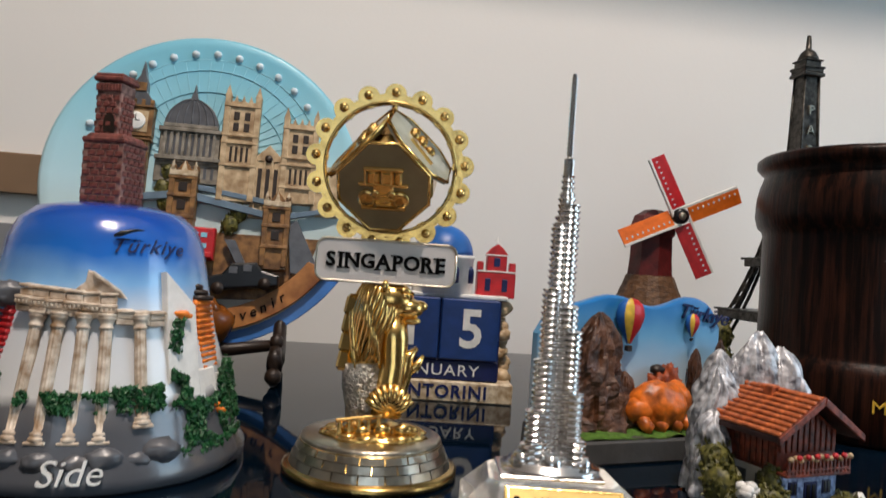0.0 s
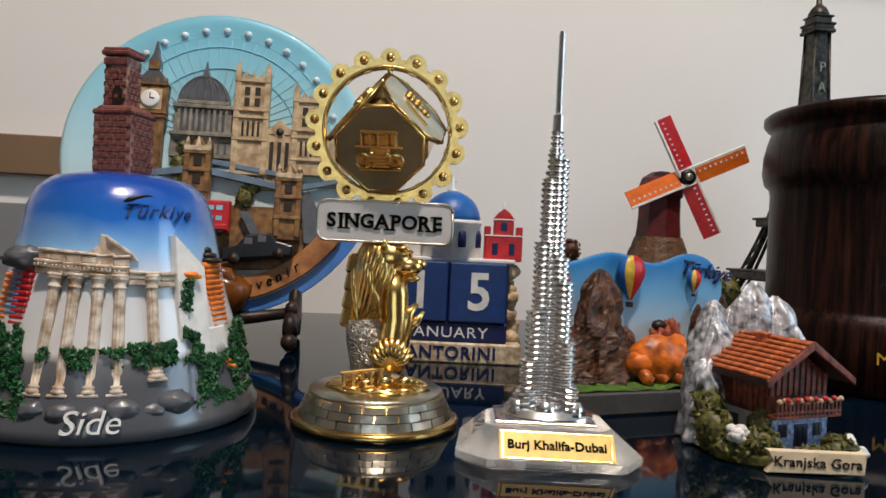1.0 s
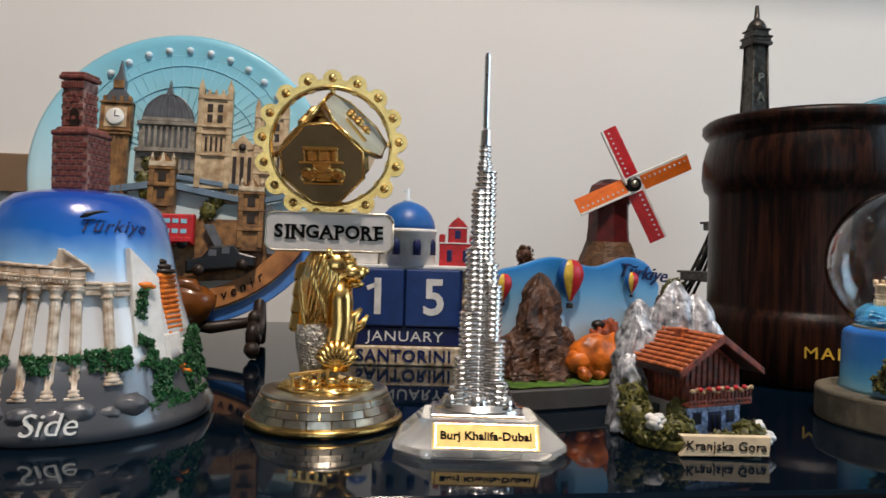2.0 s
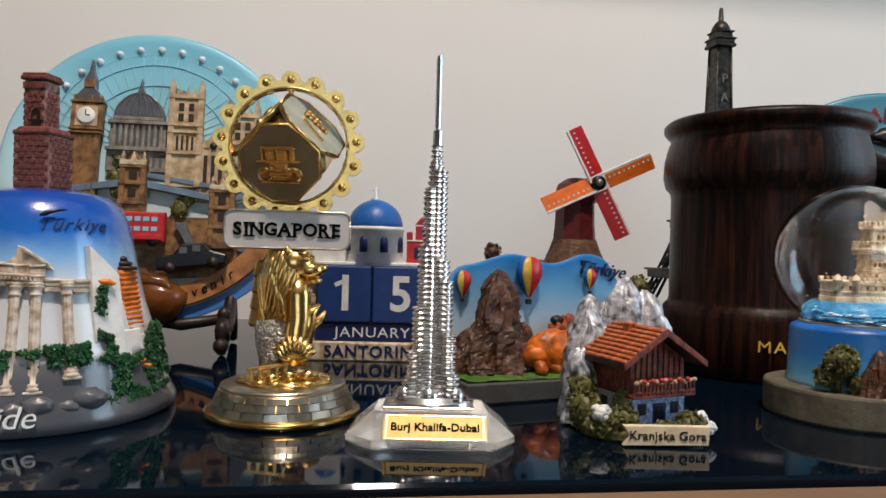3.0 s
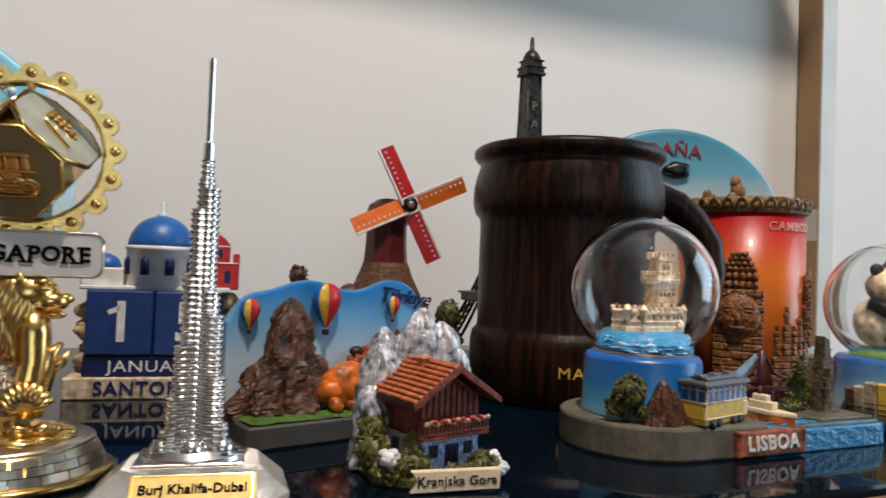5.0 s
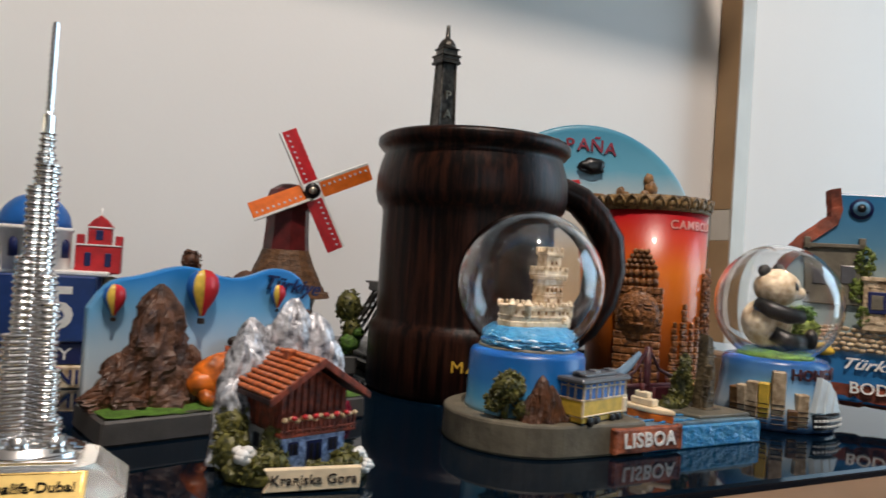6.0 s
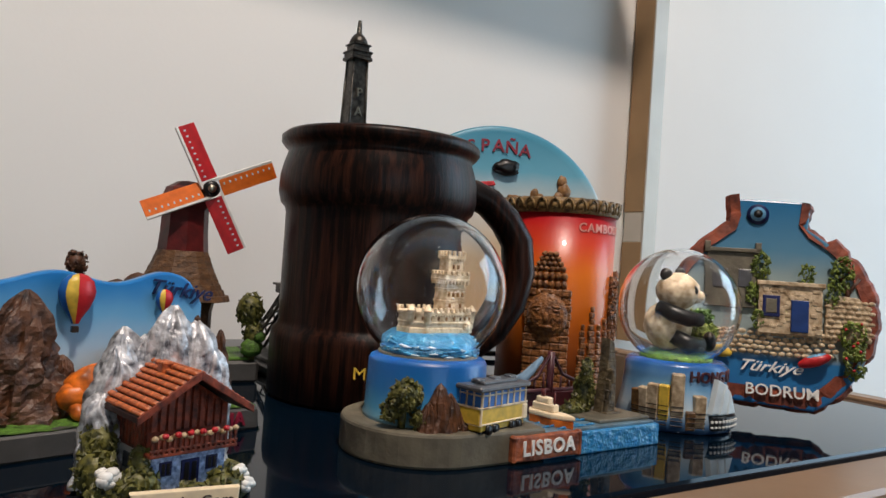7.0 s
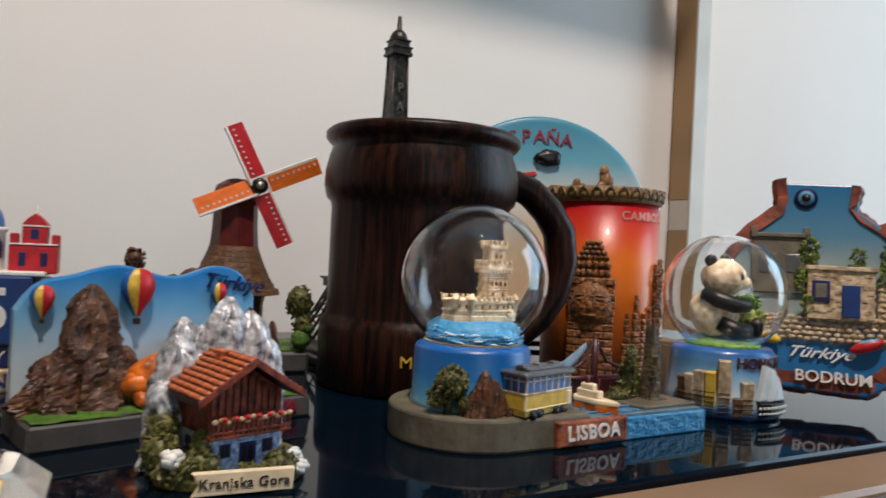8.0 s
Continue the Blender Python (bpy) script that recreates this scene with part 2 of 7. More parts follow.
M_WOODMUG = wood("dark_mug_wood", (0.004, 0.0015, 0.0011), (0.066, 0.02, 0.0095), (330, 330, 18), 0.36, 0.0)
M_WOODMUG.node_tree.nodes["Principled BSDF"].inputs["Specular IOR Level"].default_value = 0.22
M_BELL = blend("bell_paint", "Z", [(22, (0.13, 0.135, 0.15)), (30, (0.2, 0.2, 0.21)), (34, (0.75, 0.75, 0.75)), (60, (0.72, 0.76, 0.8)), (76, (0.28, 0.53, 0.84)), (88, (0.03, 0.2, 0.64)), (108, (0.014, 0.08, 0.44))], 0.2, 0.6)
M_PLATE = blend("plate_sky", "Z", [(0, (0.5, 0.42, 0.32)), (70, (0.62, 0.62, 0.55)), (140, (0.55, 0.77, 0.84)), (200, (0.36, 0.69, 0.81)), (240, (0.26, 0.61, 0.75))], 0.35, 0.2)
M_PLATE_ES = blend("plate_sky_beach", "Z", [(0, (0.6, 0.4, 0.2)), (120, (0.68, 0.58, 0.42)), (160, (0.68, 0.68, 0.64)), (205, (0.16, 0.44, 0.58)), (245, (0.07, 0.32, 0.46))], 0.35, 0.2)
M_PANEL = blend("panel_sky", "Z", [(12, (0.62, 0.66, 0.68)), (38, (0.52, 0.66, 0.76)), (60, (0.2, 0.47, 0.72)), (76, (0.03, 0.26, 0.6)), (86, (0.02, 0.22, 0.55))], 0.35, 0.2)
M_CUP = blend("sunset_glaze", "Z", [(0, (0.2, 0.05, 0.02)), (60, (0.62, 0.17, 0.01)), (95, (0.72, 0.2, 0.012)), (122, (0.62, 0.06, 0.015)), (140, (0.5, 0.012, 0.02)), (158, (0.46, 0.01, 0.025))], 0.34, 0.15)
M_GLOBEBASE = blend("globe_base_sky", "Z", [(16, (0.3, 0.5, 0.58)), (24, (0.1, 0.36, 0.56)), (34, (0.016, 0.18, 0.45)), (49, (0.008, 0.12, 0.38))], 0.32, 0.15)
M_HKBASE = blend("harbour_sky", "Z", [(0, (0.02, 0.05, 0.12)), (6, (0.1, 0.2, 0.35)), (14, (0.55, 0.66, 0.72)), (30, (0.2, 0.42, 0.66)), (44, (0.015, 0.12, 0.38))], 0.25, 0.4)
M_BODRUM = blend("bodrum_sky", "Z", [(0, (0.02, 0.12, 0.3)), (44, (0.035, 0.2, 0.42)), (50, (0.35, 0.42, 0.42)), (100, (0.33, 0.41, 0.42)), (120, (0.13, 0.3, 0.44)), (156, (0.03, 0.2, 0.4))], 0.3, 0.35)
M_RELIEF = mat("carved_relief", (0.38, 0.18, 0.065), 0.45, 0, 0.25, 240, 0.8, 420, 0.05, dirt=(0.1, 0.042, 0.018), depth=0.0018)

# ---- building helpers: all lengths in millimetres of the plan ----
U = 0.001 * K


def thing(name, x, y, rz, label, category, group="", z=0.0):
    e = new(name)
    e.matrix_world = pose(x * K, y * K, z * K, 0, 0, rz)
    return tagged(e, label, category, group)


def part(name, bm, material, parent, label="", smooth=None):
    me = bpy.data.meshes.new(name)
    bmesh.ops.recalc_face_normals(bm, faces=bm.faces)
    if smooth is not None:
        for f in bm.faces:
            f.smooth = smooth
    bm.to_mesh(me)
    bm.free()
    me.materials.append(material)
    ob = new(name, me)
    ob.parent = parent
    if label:
        ob["label"] = label
    return ob


def B():
    return bmesh.new()


def cube(bm, sx, sy, sz, at, rz=0, rx=0, ry=0, bev=0.5, top=1.0, topy=None):
    """Box with its middle at 'at'; top: how much its upper face narrows."""
    t = B()
    bmesh.ops.create_cube(t, size=1)
    for v in t.verts:
        k = top if v.co.z > 0 else 1
        ky = (topy if topy is not None else top) if v.co.z > 0 else 1
        v.co = Vector((v.co.x * sx * k, v.co.y * sy * ky, v.co.z * sz))
    if bev:
        bmesh.ops.bevel(t, geom=t.edges[:], offset=min(bev, 0.3 * min(sx, sy, sz)), segments=1, profile=0.5, affect="EDGES")
    return put(bm, t, pose(0, 0, 0, rx, ry, rz), at)


def put(bm, t, turn=None, at=(0, 0, 0), unit=True):
    """Adds the mesh t to bm, turned and moved; millimetres become metres."""
    turn = turn or Matrix()
    vs = [bm.verts.new((turn @ v.co + Vector(at)) * U) for v in t.verts]
    t.verts.index_update()
    for f in t.faces:
        nf = bm.faces.new([vs[v.index] for v in f.verts])
        nf.smooth = f.smooth
    t.free()
    return bm


def ball(bm, r, at, scale=(1, 1, 1), sub=2, rough=0.0, freq=0.1, rz=0, seed=0.0, rx=0, ry=0):
    t = B()
    bmesh.ops.create_icosphere(t, subdivisions=sub, radius=1)
    for v in t.verts:
        k = 1 + rough * noise.fractal(v.co * freq * 10 + Vector((seed, seed * 2, at[0] * 0.1)), 1.0, 2.0, 3) if rough else 1
        v.co = Vector((v.co.x * r * scale[0] * k, v.co.y * r * scale[1] * k, v.co.z * r * scale[2] * k))
    for f in t.faces:
        f.smooth = True
    return put(bm, t, pose(0, 0, 0, rx, ry, rz), at)


def lathe(bm, prof, seg=48, at=(0, 0, 0), turn=None, sy=1.0, smooth=True, wave=None):
    """Turned body; prof: radius and height from the bottom up."""
    t = B()
    rings = []
    for r, z in prof:
        if r < 1e-4:
            rings.append([t.verts.new((0, 0, z))])
            continue
        ring = []
        for i in range(seg):
            a = 2 * math.pi * i / seg
            k = r * (wave(a, z) if wave else 1)
            ring.append(t.verts.new((k * math.cos(a), k * math.sin(a) * sy, z)))
        rings.append(ring)
    for a, b in zip(rings, rings[1:]):
        n = max(len(a), len(b))
        if len(a) == len(b) == 1:
            continue
        for i in range(n):
            j = (i + 1) % n
            q = [a[i % len(a)], a[j % len(a)], b[j % len(b)], b[i % len(b)]]
            q = list(dict.fromkeys(q))
            f = t.faces.new(q)
            f.smooth = smooth
    for ring in (rings[0], rings[-1]):
        if len(ring) > 2:
            t.faces.new(ring)
    return put(bm, t, turn, at)


def slab(bm, pts, y0, y1, bev=0.0, turn=None, at=(0, 0, 0), flat=False):
    """A plate cut to the outline pts (x, z), from y0 to y1; flat: outline in x, y and thickness in z."""
    t = B()
    lo = [t.verts.new((x, y, y0) if flat else (x, y0, y)) for x, y in pts]
    hi = [t.verts.new((x, y, y1) if flat else (x, y1, y)) for x, y in pts]
    t.faces.new(lo)
    t.faces.new(hi)
    n = len(pts)
    for i in range(n):
        t.faces.new((lo[i], lo[(i + 1) % n], hi[(i + 1) % n], hi[i]))
    bmesh.ops.recalc_face_normals(t, faces=t.faces)
    if bev:
        es = [e for e in t.edges if len(e.link_faces) == 2 and any(len(f.verts) == n and n > 4 or f in t.faces[:2] for f in e.link_faces)]
        bmesh.ops.bevel(t, geom=es, offset=bev, segments=2, profile=0.5, affect="EDGES")
    return put(bm, t, turn, at)


def tube(bm, pts, r, seg=8, smooth=True, flat=1.0):
    """A rod along pts; r: one radius or one for each point."""
    t = B()
    pts = [Vector(p) for p in pts]
    rs = r if isinstance(r, (list, tuple)) else [r] * len(pts)
    rings = []
    for i, p in enumerate(pts):
        d = (pts[min(i + 1, len(pts) - 1)] - pts[max(i - 1, 0)]).normalized()
        s = d.cross(Vector((0, 1, 0.01))).normalized()
        u = s.cross(d)
        rings.append([t.verts.new(p + rs[i] * (math.cos(2 * math.pi * k / seg) * s + flat * math.sin(2 * math.pi * k / seg) * u)) for k in range(seg)])
    for a, b in zip(rings, rings[1:]):
        for k in range(seg):
            f = t.faces.new((a[k], a[(k + 1) % seg], b[(k + 1) % seg], b[k]))
            f.smooth = smooth
    t.faces.new(rings[0])
    t.faces.new(rings[-1])
    return put(bm, t)


def leaves(bm, n, where, size, seed):
    """n small leaf clumps; where(rng) gives a place."""
    rng = random.Random(seed)
    for _ in range(n):
        t = B()
        s = size * rng.uniform(0.6, 1.3)
        vs = [t.verts.new(c) for c in ((s, 0, 0), (-s, 0, 0), (0, s * 0.6, 0), (0, -s * 0.6, 0), (0, 0, s * 0.45), (0, 0, -s * 0.45))]
        for a, b, c in ((0, 2, 4), (2, 1, 4), (1, 3, 4), (3, 0, 4), (2, 0, 5), (1, 2, 5), (3, 1, 5), (0, 3, 5)):
            t.faces.new((vs[a], vs[b], vs[c]))
        put(bm, t, pose(0, 0, 0, rng.uniform(0, 360), rng.uniform(0, 360), rng.uniform(0, 360)), where(rng))
    return bm


def in_ball(c, r, s=(1, 1, 1)):
    def where(rng):
        d = Vector((rng.gauss(0, 1), rng.gauss(0, 1), rng.gauss(0, 1))).normalized() * r * rng.uniform(0.7, 1.0)
        return (c[0] + d.x * s[0], c[1] + d.y * s[1], c[2] + d.z * s[2])
    return where


def bush(bm, c, r, n, size, seed, s=(1, 1, 1)):
    ball(bm, r * 0.85, c, s, 2, 0.25, 0.2, seed=seed)
    return leaves(bm, n, in_ball(c, r, s), size, seed)


def letters(body, size, material, parent, at, rz=0, rx=0, extrude=0.4, bold=0.0, bend=0.0, shear=0.0, name="lettering", stretch=1.0, spacing=1.0, arc=0.0, label="", ry=0, cone=0.0):
    """Raised writing that faces -y; bend: wraps it round an upright cylinder of that radius whose axis lies behind it; arc: bends the line upward."""
    cu = bpy.data.curves.new("letters", "FONT")
    cu.body, cu.size, cu.extrude, cu.offset, cu.shear = body, size, extrude, bold, shear
    cu.align_x, cu.align_y, cu.resolution_u, cu.space_character = "CENTER", "CENTER", 3, spacing
    tmp = new("letters", cu)
    me = bpy.data.meshes.new_from_object(tmp.evaluated_get(bpy.context.evaluated_depsgraph_get()))
    bpy.data.objects.remove(tmp)
    turn = pose(0, 0, 0, rx, ry, rz)
    for v in me.vertices:
        x, z, d = v.co.x * stretch, v.co.y, -v.co.z
        if arc:
            a = x / arc
            x, z = (arc + z) * math.sin(a), (arc + z) * math.cos(a) - arc
        if bend:
            a = x / bend
            rr = bend - d - cone * z
            p = Vector((rr * math.sin(a), bend - rr * math.cos(a), z))
        else:
            p = Vector((x, d, z))
        v.co = (turn @ p + Vector(at)) * U
    me.materials.append(material)
    ob = new(name, me)
    ob.parent = parent
    if label:
        ob["label"] = label
    return ob


def around(r, a, z):
    """A place on an upright cylinder; a: degrees from straight ahead (-y), positive to +x."""
    return (r * math.sin(radians(a)), -r * math.cos(radians(a)), z)

# ---- the room ----


def wall_box(name, sx, sy, sz, at, material, label, kind="structure"):
    bm = B()
    bmesh.ops.create_cube(bm, size=1)
    for v in bm.verts:
        v.co = Vector((v.co.x * sx, v.co.y * sy, v.co.z * sz)) + Vector(at)
    ob = part(name, bm, material, None, "")
    ob.matrix_world = SHELF
    return tagged(ob, label, name.split("_")[0], kind=kind)


WY = 0.545 * K  # the wall behind the shelf
wall_box("wall_north", 4.5, 0.12, 2.7, (0.1, WY + 0.06, 0.45), M_WALL, "plain off-white painted wall behind the shelf")
# M_ROOM walls are out of view, added dark to limit bounce onto the shelf
wall_box("wall_west", 0.12, 3.6, 2.7, (-2.09, -1.34, 0.45), M_ROOM, "unseen side wall, dark taupe to cut bounced light")
wall_box("floor", 4.5, 3.7, 0.1, (0.1, -1.3, -0.95), M_FLOOR, "brown wooden floor")
wall_box("ceiling", 4.5, 3.7, 0.1, (0.1, -1.3, 1.85), M_CEIL, "plain white painted ceiling")
# east wall with a window opening, y -1.0..0.1, z -0.25..1.35
wall_box("wall_east", 0.12, 0.36, 2.7, (2.25, 0.279, 0.45), M_WALL, "plain off-white painted wall beside the window")
wall_box("wall_east_pier", 0.12, 2.15, 2.7, (2.25, -2.075, 0.45), M_ROOM, "unseen wall pier, dark taupe to cut bounced light")
wall_box("wall_east_sill", 0.12, 1.1, 0.65, (2.25, -0.45, -0.575), M_WALL, "plain wall under the window")
wall_box("wall_east_head", 0.12, 1.1, 0.45, (2.25, -0.45, 1.575), M_WALL, "plain wall above the window")
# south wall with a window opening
wall_box("wall_south", 1.15, 0.12, 2.7, (-1.575, -3.06, 0.45), M_ROOM, "unseen wall, dark taupe to cut bounced light")
wall_box("wall_south_pier", 1.7, 0.12, 2.7, (1.4, -3.06, 0.45), M_ROOM, "unseen wall pier, dark taupe to cut bounced light")
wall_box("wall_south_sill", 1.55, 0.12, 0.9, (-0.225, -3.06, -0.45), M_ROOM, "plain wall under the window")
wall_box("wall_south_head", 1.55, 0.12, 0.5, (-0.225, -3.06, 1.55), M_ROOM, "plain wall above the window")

up = wall_box("upper_shelf", 1.6, 0.24, 0.025, (-0.194, WY - 0.121, 0.680), M_BRONZE, "brown shelf board above")
up["category"] = "shelf"

# ---- the shelf ----
XR = 0.756 * K
shelf = tagged(new("console_shelf"), "long console with black glass top and bronze frame", "shelf", kind="structure")
shelf.matrix_world = SHELF


def shelf_part(name, sx, sy, sz, at, material, bev=0.002, label=""):
    bm = B()
    cube(bm, sx / U, sy / U, sz / U, [a / U for a in at], bev=bev / U)
    return part(name, bm, material, shelf, label)


XL = -1.0
shelf_part("glass_top", XR - XL, WY - 0.004, 0.010, ((XR + XL) / 2, (WY - 0.004) / 2, -0.005), M_TOP, 0.0012, "glossy black glass top")
shelf_part("front_frame", XR - XL + 0.04, 0.034, 0.03, ((XR + XL) / 2 + 0.02, -0.0175, -0.018), M_BRONZE, 0.002, "bronze brown frame")
shelf_part("front_trim", XR - XL + 0.045, 0.008, 0.016, ((XR + XL) / 2 + 0.0225, -0.039, -0.013), M_STEEL, 0.002, "steel trim strip")
shelf_part("end_frame", 0.02, WY - 0.003, 0.03, (XR + 0.0105, (WY - 0.003) / 2, -0.012), M_BRONZE, 0.002, "bronze brown end rail")
shelf_part("end_trim", 0.006, WY, 0.012, (XR + 0.024, WY / 2, -0.006), M_STEEL, 0.0015, "steel trim strip")
shelf_part("cabinet_body", XR - XL, WY - 0.06, 0.85, ((XR + XL) / 2, (WY + 0.02) / 2, -0.46), M_BRONZE, 0.003, "bronze brown cabinet body")

post = tagged(new("shelf_post"), "brown upright post with a pale metal side", "post", kind="structure")
post.matrix_world = SHELF
PX, PY = 0.897 * K, 0.527 * K
for nm, z0, z1 in (("upper_post", 0.196, 1.0), ("lower_post", 0.0, 0.150)):
    bm = B()
    cube(bm, 26, 38, (z1 - z0) * 1000, (PX / U + 13, PY / U - 6, (z0 + z1) * 500), bev=0.8)
    part(nm, bm, M_POST, post, "brown upright")
bm = B()
cube(bm, 28, 3, 1000, (PX / U + 14, PY / U - 26.6, 500), bev=0.6)
part("front_strip", bm, M_PALE, post, "pale metal front strip")
bm = B()
cube(bm, 25, 36, 46, (PX / U + 13, PY / U - 6, 173), bev=1)
part("joint", bm, M_PALE, post, "pale metal joint")

rail = tagged(new("wall_rail"), "brown horizontal rail on the wall", "rail", kind="structure")
rail.matrix_world = SHELF
bm = B()
cube(bm, 900, 14, 40, (-750, WY / U - 8, 152), bev=1)
part("rail_board", bm, M_BRONZE, rail)
bm = B()
cube(bm, 900, 8, 101, (-750, WY / U - 5, 52), bev=1)
part("rail_panel", bm, M_GREYPANEL, rail, "grey lower panel")

# ---- souvenirs ----


def brick_rows(parent, w, d, z0, z1, rows, per, material, at, proud=0.35, seed=1):
    """Single bricks on the four sides of a square shaft."""
    h = (z1 - z0) / rows
    rng = random.Random(seed)
    bw = w / (per + 0.5)
    bm = B()
    cube(bm, bw - 0.7, 1.2, h - 0.6, (0, 0, 0), bev=0.25)
    first = part("brick", bm, material, parent)
    me = first.data
    k = 0
    for side in range(4):
        turn = pose(0, 0, 0, 0, 0, 90 * side)
        for r in range(rows):
            for c in range(per):
                x = -w / 2 + bw * (c + 0.75) + (bw / 4 if r % 2 else -bw / 4)
                p = turn @ Vector((x, -d / 2 - proud + rng.uniform(-0.12, 0.12), 0))
                ob = first if k == 0 else new("brick", me)
                k += 1
                ob.parent = parent
                ob.matrix_local = Matrix.Translation(Vector((p.x + at[0], p.y + at[1], z0 + h * (r + 0.5))) * U) @ turn.to_3x3().to_4x4()


def side_bell():
    th = thing("souvenir_bell", -0.1535, 0.285, 28, "painted resin bell with ruined columns and a brick tower on top", "bell souvenir")
    prof = [(61, 0), (63, 2), (63, 6), (60, 12), (56.5, 22), (52, 38), (47, 55), (43.5, 70), (41, 82), (39, 92), (35.5, 100), (29, 105.5), (18, 108), (0, 108.5)]
    part("bell_body", lathe(B(), prof, 72, wave=lambda a, z: 1 + 0.012 * noise.noise(Vector((math.cos(a) * 3, math.sin(a) * 3, z * 0.06)))), M_BELL, th, "glossy body fading from blue sky to grey ground")
    bm = B()
    cube(bm, 22.6, 22.6, 28, (0, 0, 121.5), bev=0.4)
    cube(bm, 13.5, 13.5, 22, (-2, 0, 149.5), bev=0.4)
    cube(bm, 14.0, 14.0, 4.5, (-2, 0, 159), bev=0.5)
    tower = part("brick_tower", bm, M_JOINT, th, "red-brown square brick tower")
    tower.matrix_local = pose(-1 * U, 0, 0, 0, 0, -30) @ Matrix.Diagonal((0.81, 0.81, 1, 1))
    bm = B()
    cube(bm, 24.4, 24.4, 2.4, (0, 0, 135.6), bev=0.8)
    cube(bm, 22.5, 22.5, 2.2, (0, 0, 137.6), bev=0.8, top=0.86)
    part("ledge", bm, M_BRICK, tower, "worn brick ledge")
    bm = B()
    cube(bm, 17, 17, 2.2, (-2, 0, 162.9), bev=0.6)
    cube(bm, 15.4, 15.4, 1.4, (-2, 0, 164.6), bev=0.5)
    part("cap", bm, M_BRICK, tower, "flat brick cap")
    part("medallion", lathe(B(), [(2.2, -0.7), (2.2, 0.3), (1.5, 0.7), (1.1, 0.3), (0, 0.4)], 16, (-1, -7.2, 153), pose(0, 0, 0, 90)), M_BRICK, tower)
    brick_rows(tower, 22.6, 22.6, 109, 134, 9, 4, M_BRICK, (0, 0), 0.0, 3)
    brick_rows(tower, 13.5, 13.5, 139, 156, 6, 3, M_BRICK, (-2, 0), 0.25, 4)
    bm = B()
    slab(bm, [(-3, 0), (3, 0), (3, 5.5)] + [(3 * math.cos(a), 5.5 + 3 * math.sin(a)) for a in (0.5, 1.0, 1.57, 2.1, 2.6)] + [(-3, 5.5)], -7.7, -6.2, at=(-0.5, 0, 139.4))
    part("doorway", bm, M_DKBROWN, tower, "dark arched doorway")
    bm = B()
    for i in range(9):
        cube(bm, 1.3, 1, 3, (-8.4 + 1.6 * i, -7.5, 159), bev=0.2)
    part("cornice", bm, M_BRICK, tower, "dentil cornice")
    # columns
    for i, a in enumerate((-29, -19, -8, 2, 17)):
        bm = B()
        r = 50.5
        zb = 19 if i != 4 else 24
        zt = 64
        p0, p1 = Vector(around(r + 4.5, a, zb)), Vector(around(r - 3.0, a * 0.93, zt))
        d = p1 - p0
        up = d.to_track_quat("Z", "Y").to_matrix().to_4x4()
        h = d.length
        lathe(bm, [(2.3, 3.4)] + [(2.3 - 0.35 * k / 8, 3.4 + (h - 8) * k / 8) for k in range(9)] + [(1.9, h - 4.4)], 40, tuple(p0), up, wave=lambda q, z: 1 + 0.09 * math.cos(10 * q))
        lathe(bm, [(3.4, -0.5), (3.5, 0.8), (3.2, 1.2), (2.7, 1.4), (3.1, 2.0), (3.0, 2.7), (2.4, 3.0), (2.3, 3.6)], 20, tuple(p0), up)
        lathe(bm, [(2.1, h - 5.2), (2.6, h - 4.8), (2.6, h - 4.2), (2.2, h - 3.9), (2.4, h - 2.6), (3.0, h - 1.4), (3.3, h - 1.0), (2.6, h - 0.8), (3.4, h - 0.2), (3.4, h + 0.8)], 20, tuple(p0), up)
        cube(bm, 7.6, 6.4, 1.2, tuple(p0 + d * -0.01), rz=a, bev=0.3)
        part("column", bm, M_RUIN, th, "pale fluted stone column")
    for i in range(9):
        a = -34 + 7.2 * i
        bm = B()
        drop = 0.35 * i + (1.5 if i > 5 else 0)
        rg = random.Random(40 + i)
        cube(bm, 6.3, 6.0, 2.4, around(45.8, a, 65.6 - drop), rz=a, bev=0.4)
        cube(bm, 6.2, 6.6, 2.0, around(45.8, a, 67.9 - drop), rz=a, ry=rg.uniform(-3, 3), bev=0.4)
        cube(bm, 6.5, 7.6, 1.3, around(45.8, a, 69.6 - drop), rz=a, ry=rg.uniform(-4, 4), bev=0.4)
        if i < 6:
            for k in range(4):
                cube(bm, 0.9, 1.6, 1.2, around(49.2, a - 2.7 + 1.8 * k, 68.2 - drop), rz=a, bev=0.2)
            cube(bm, 6.0, 5, 3.2 + rg.uniform(-0.5, 0.9), around(44.8, a, 71.6 - drop), rz=a, ry=rg.uniform(-4, 4), bev=0.5)
            cube(bm, 6.4, 6.4, 1.0, around(44.6, a, 73.9 - drop), rz=a, ry=rg.uniform(-5, 5), bev=0.3)
        part("stone_block", bm, M_RUIN, th, "pale weathered beam block")
    bm = B()
    slab(bm, [(-7, 0), (11, -3), (9, -0.5), (-1, 6.8), (-3.2, 7.4), (-3.8, 3)], -44.6, -41, 0.5, pose(0, 0, 0, 0, 0, -4), (0, 0, 73.5))
    slab(bm, [(9, 0.0), (-1.2, 7.2), (-1.0, 5.4), (7.4, -0.4)], -46.2, -43, 0.3, pose(0, 0, 0, 0, 0, -4), (0, 0, 73.5))
    part("gable", bm, M_RUIN, th, "broken pale stone gable")
    for i, (a, z, s) in enumerate(((-27, 13, 4.6), (-16, 12, 5.2), (-5, 11.5, 4.6), (4, 13, 5.6), (15, 11.5, 4.2), (23, 14, 6.6))):
        bm = B()
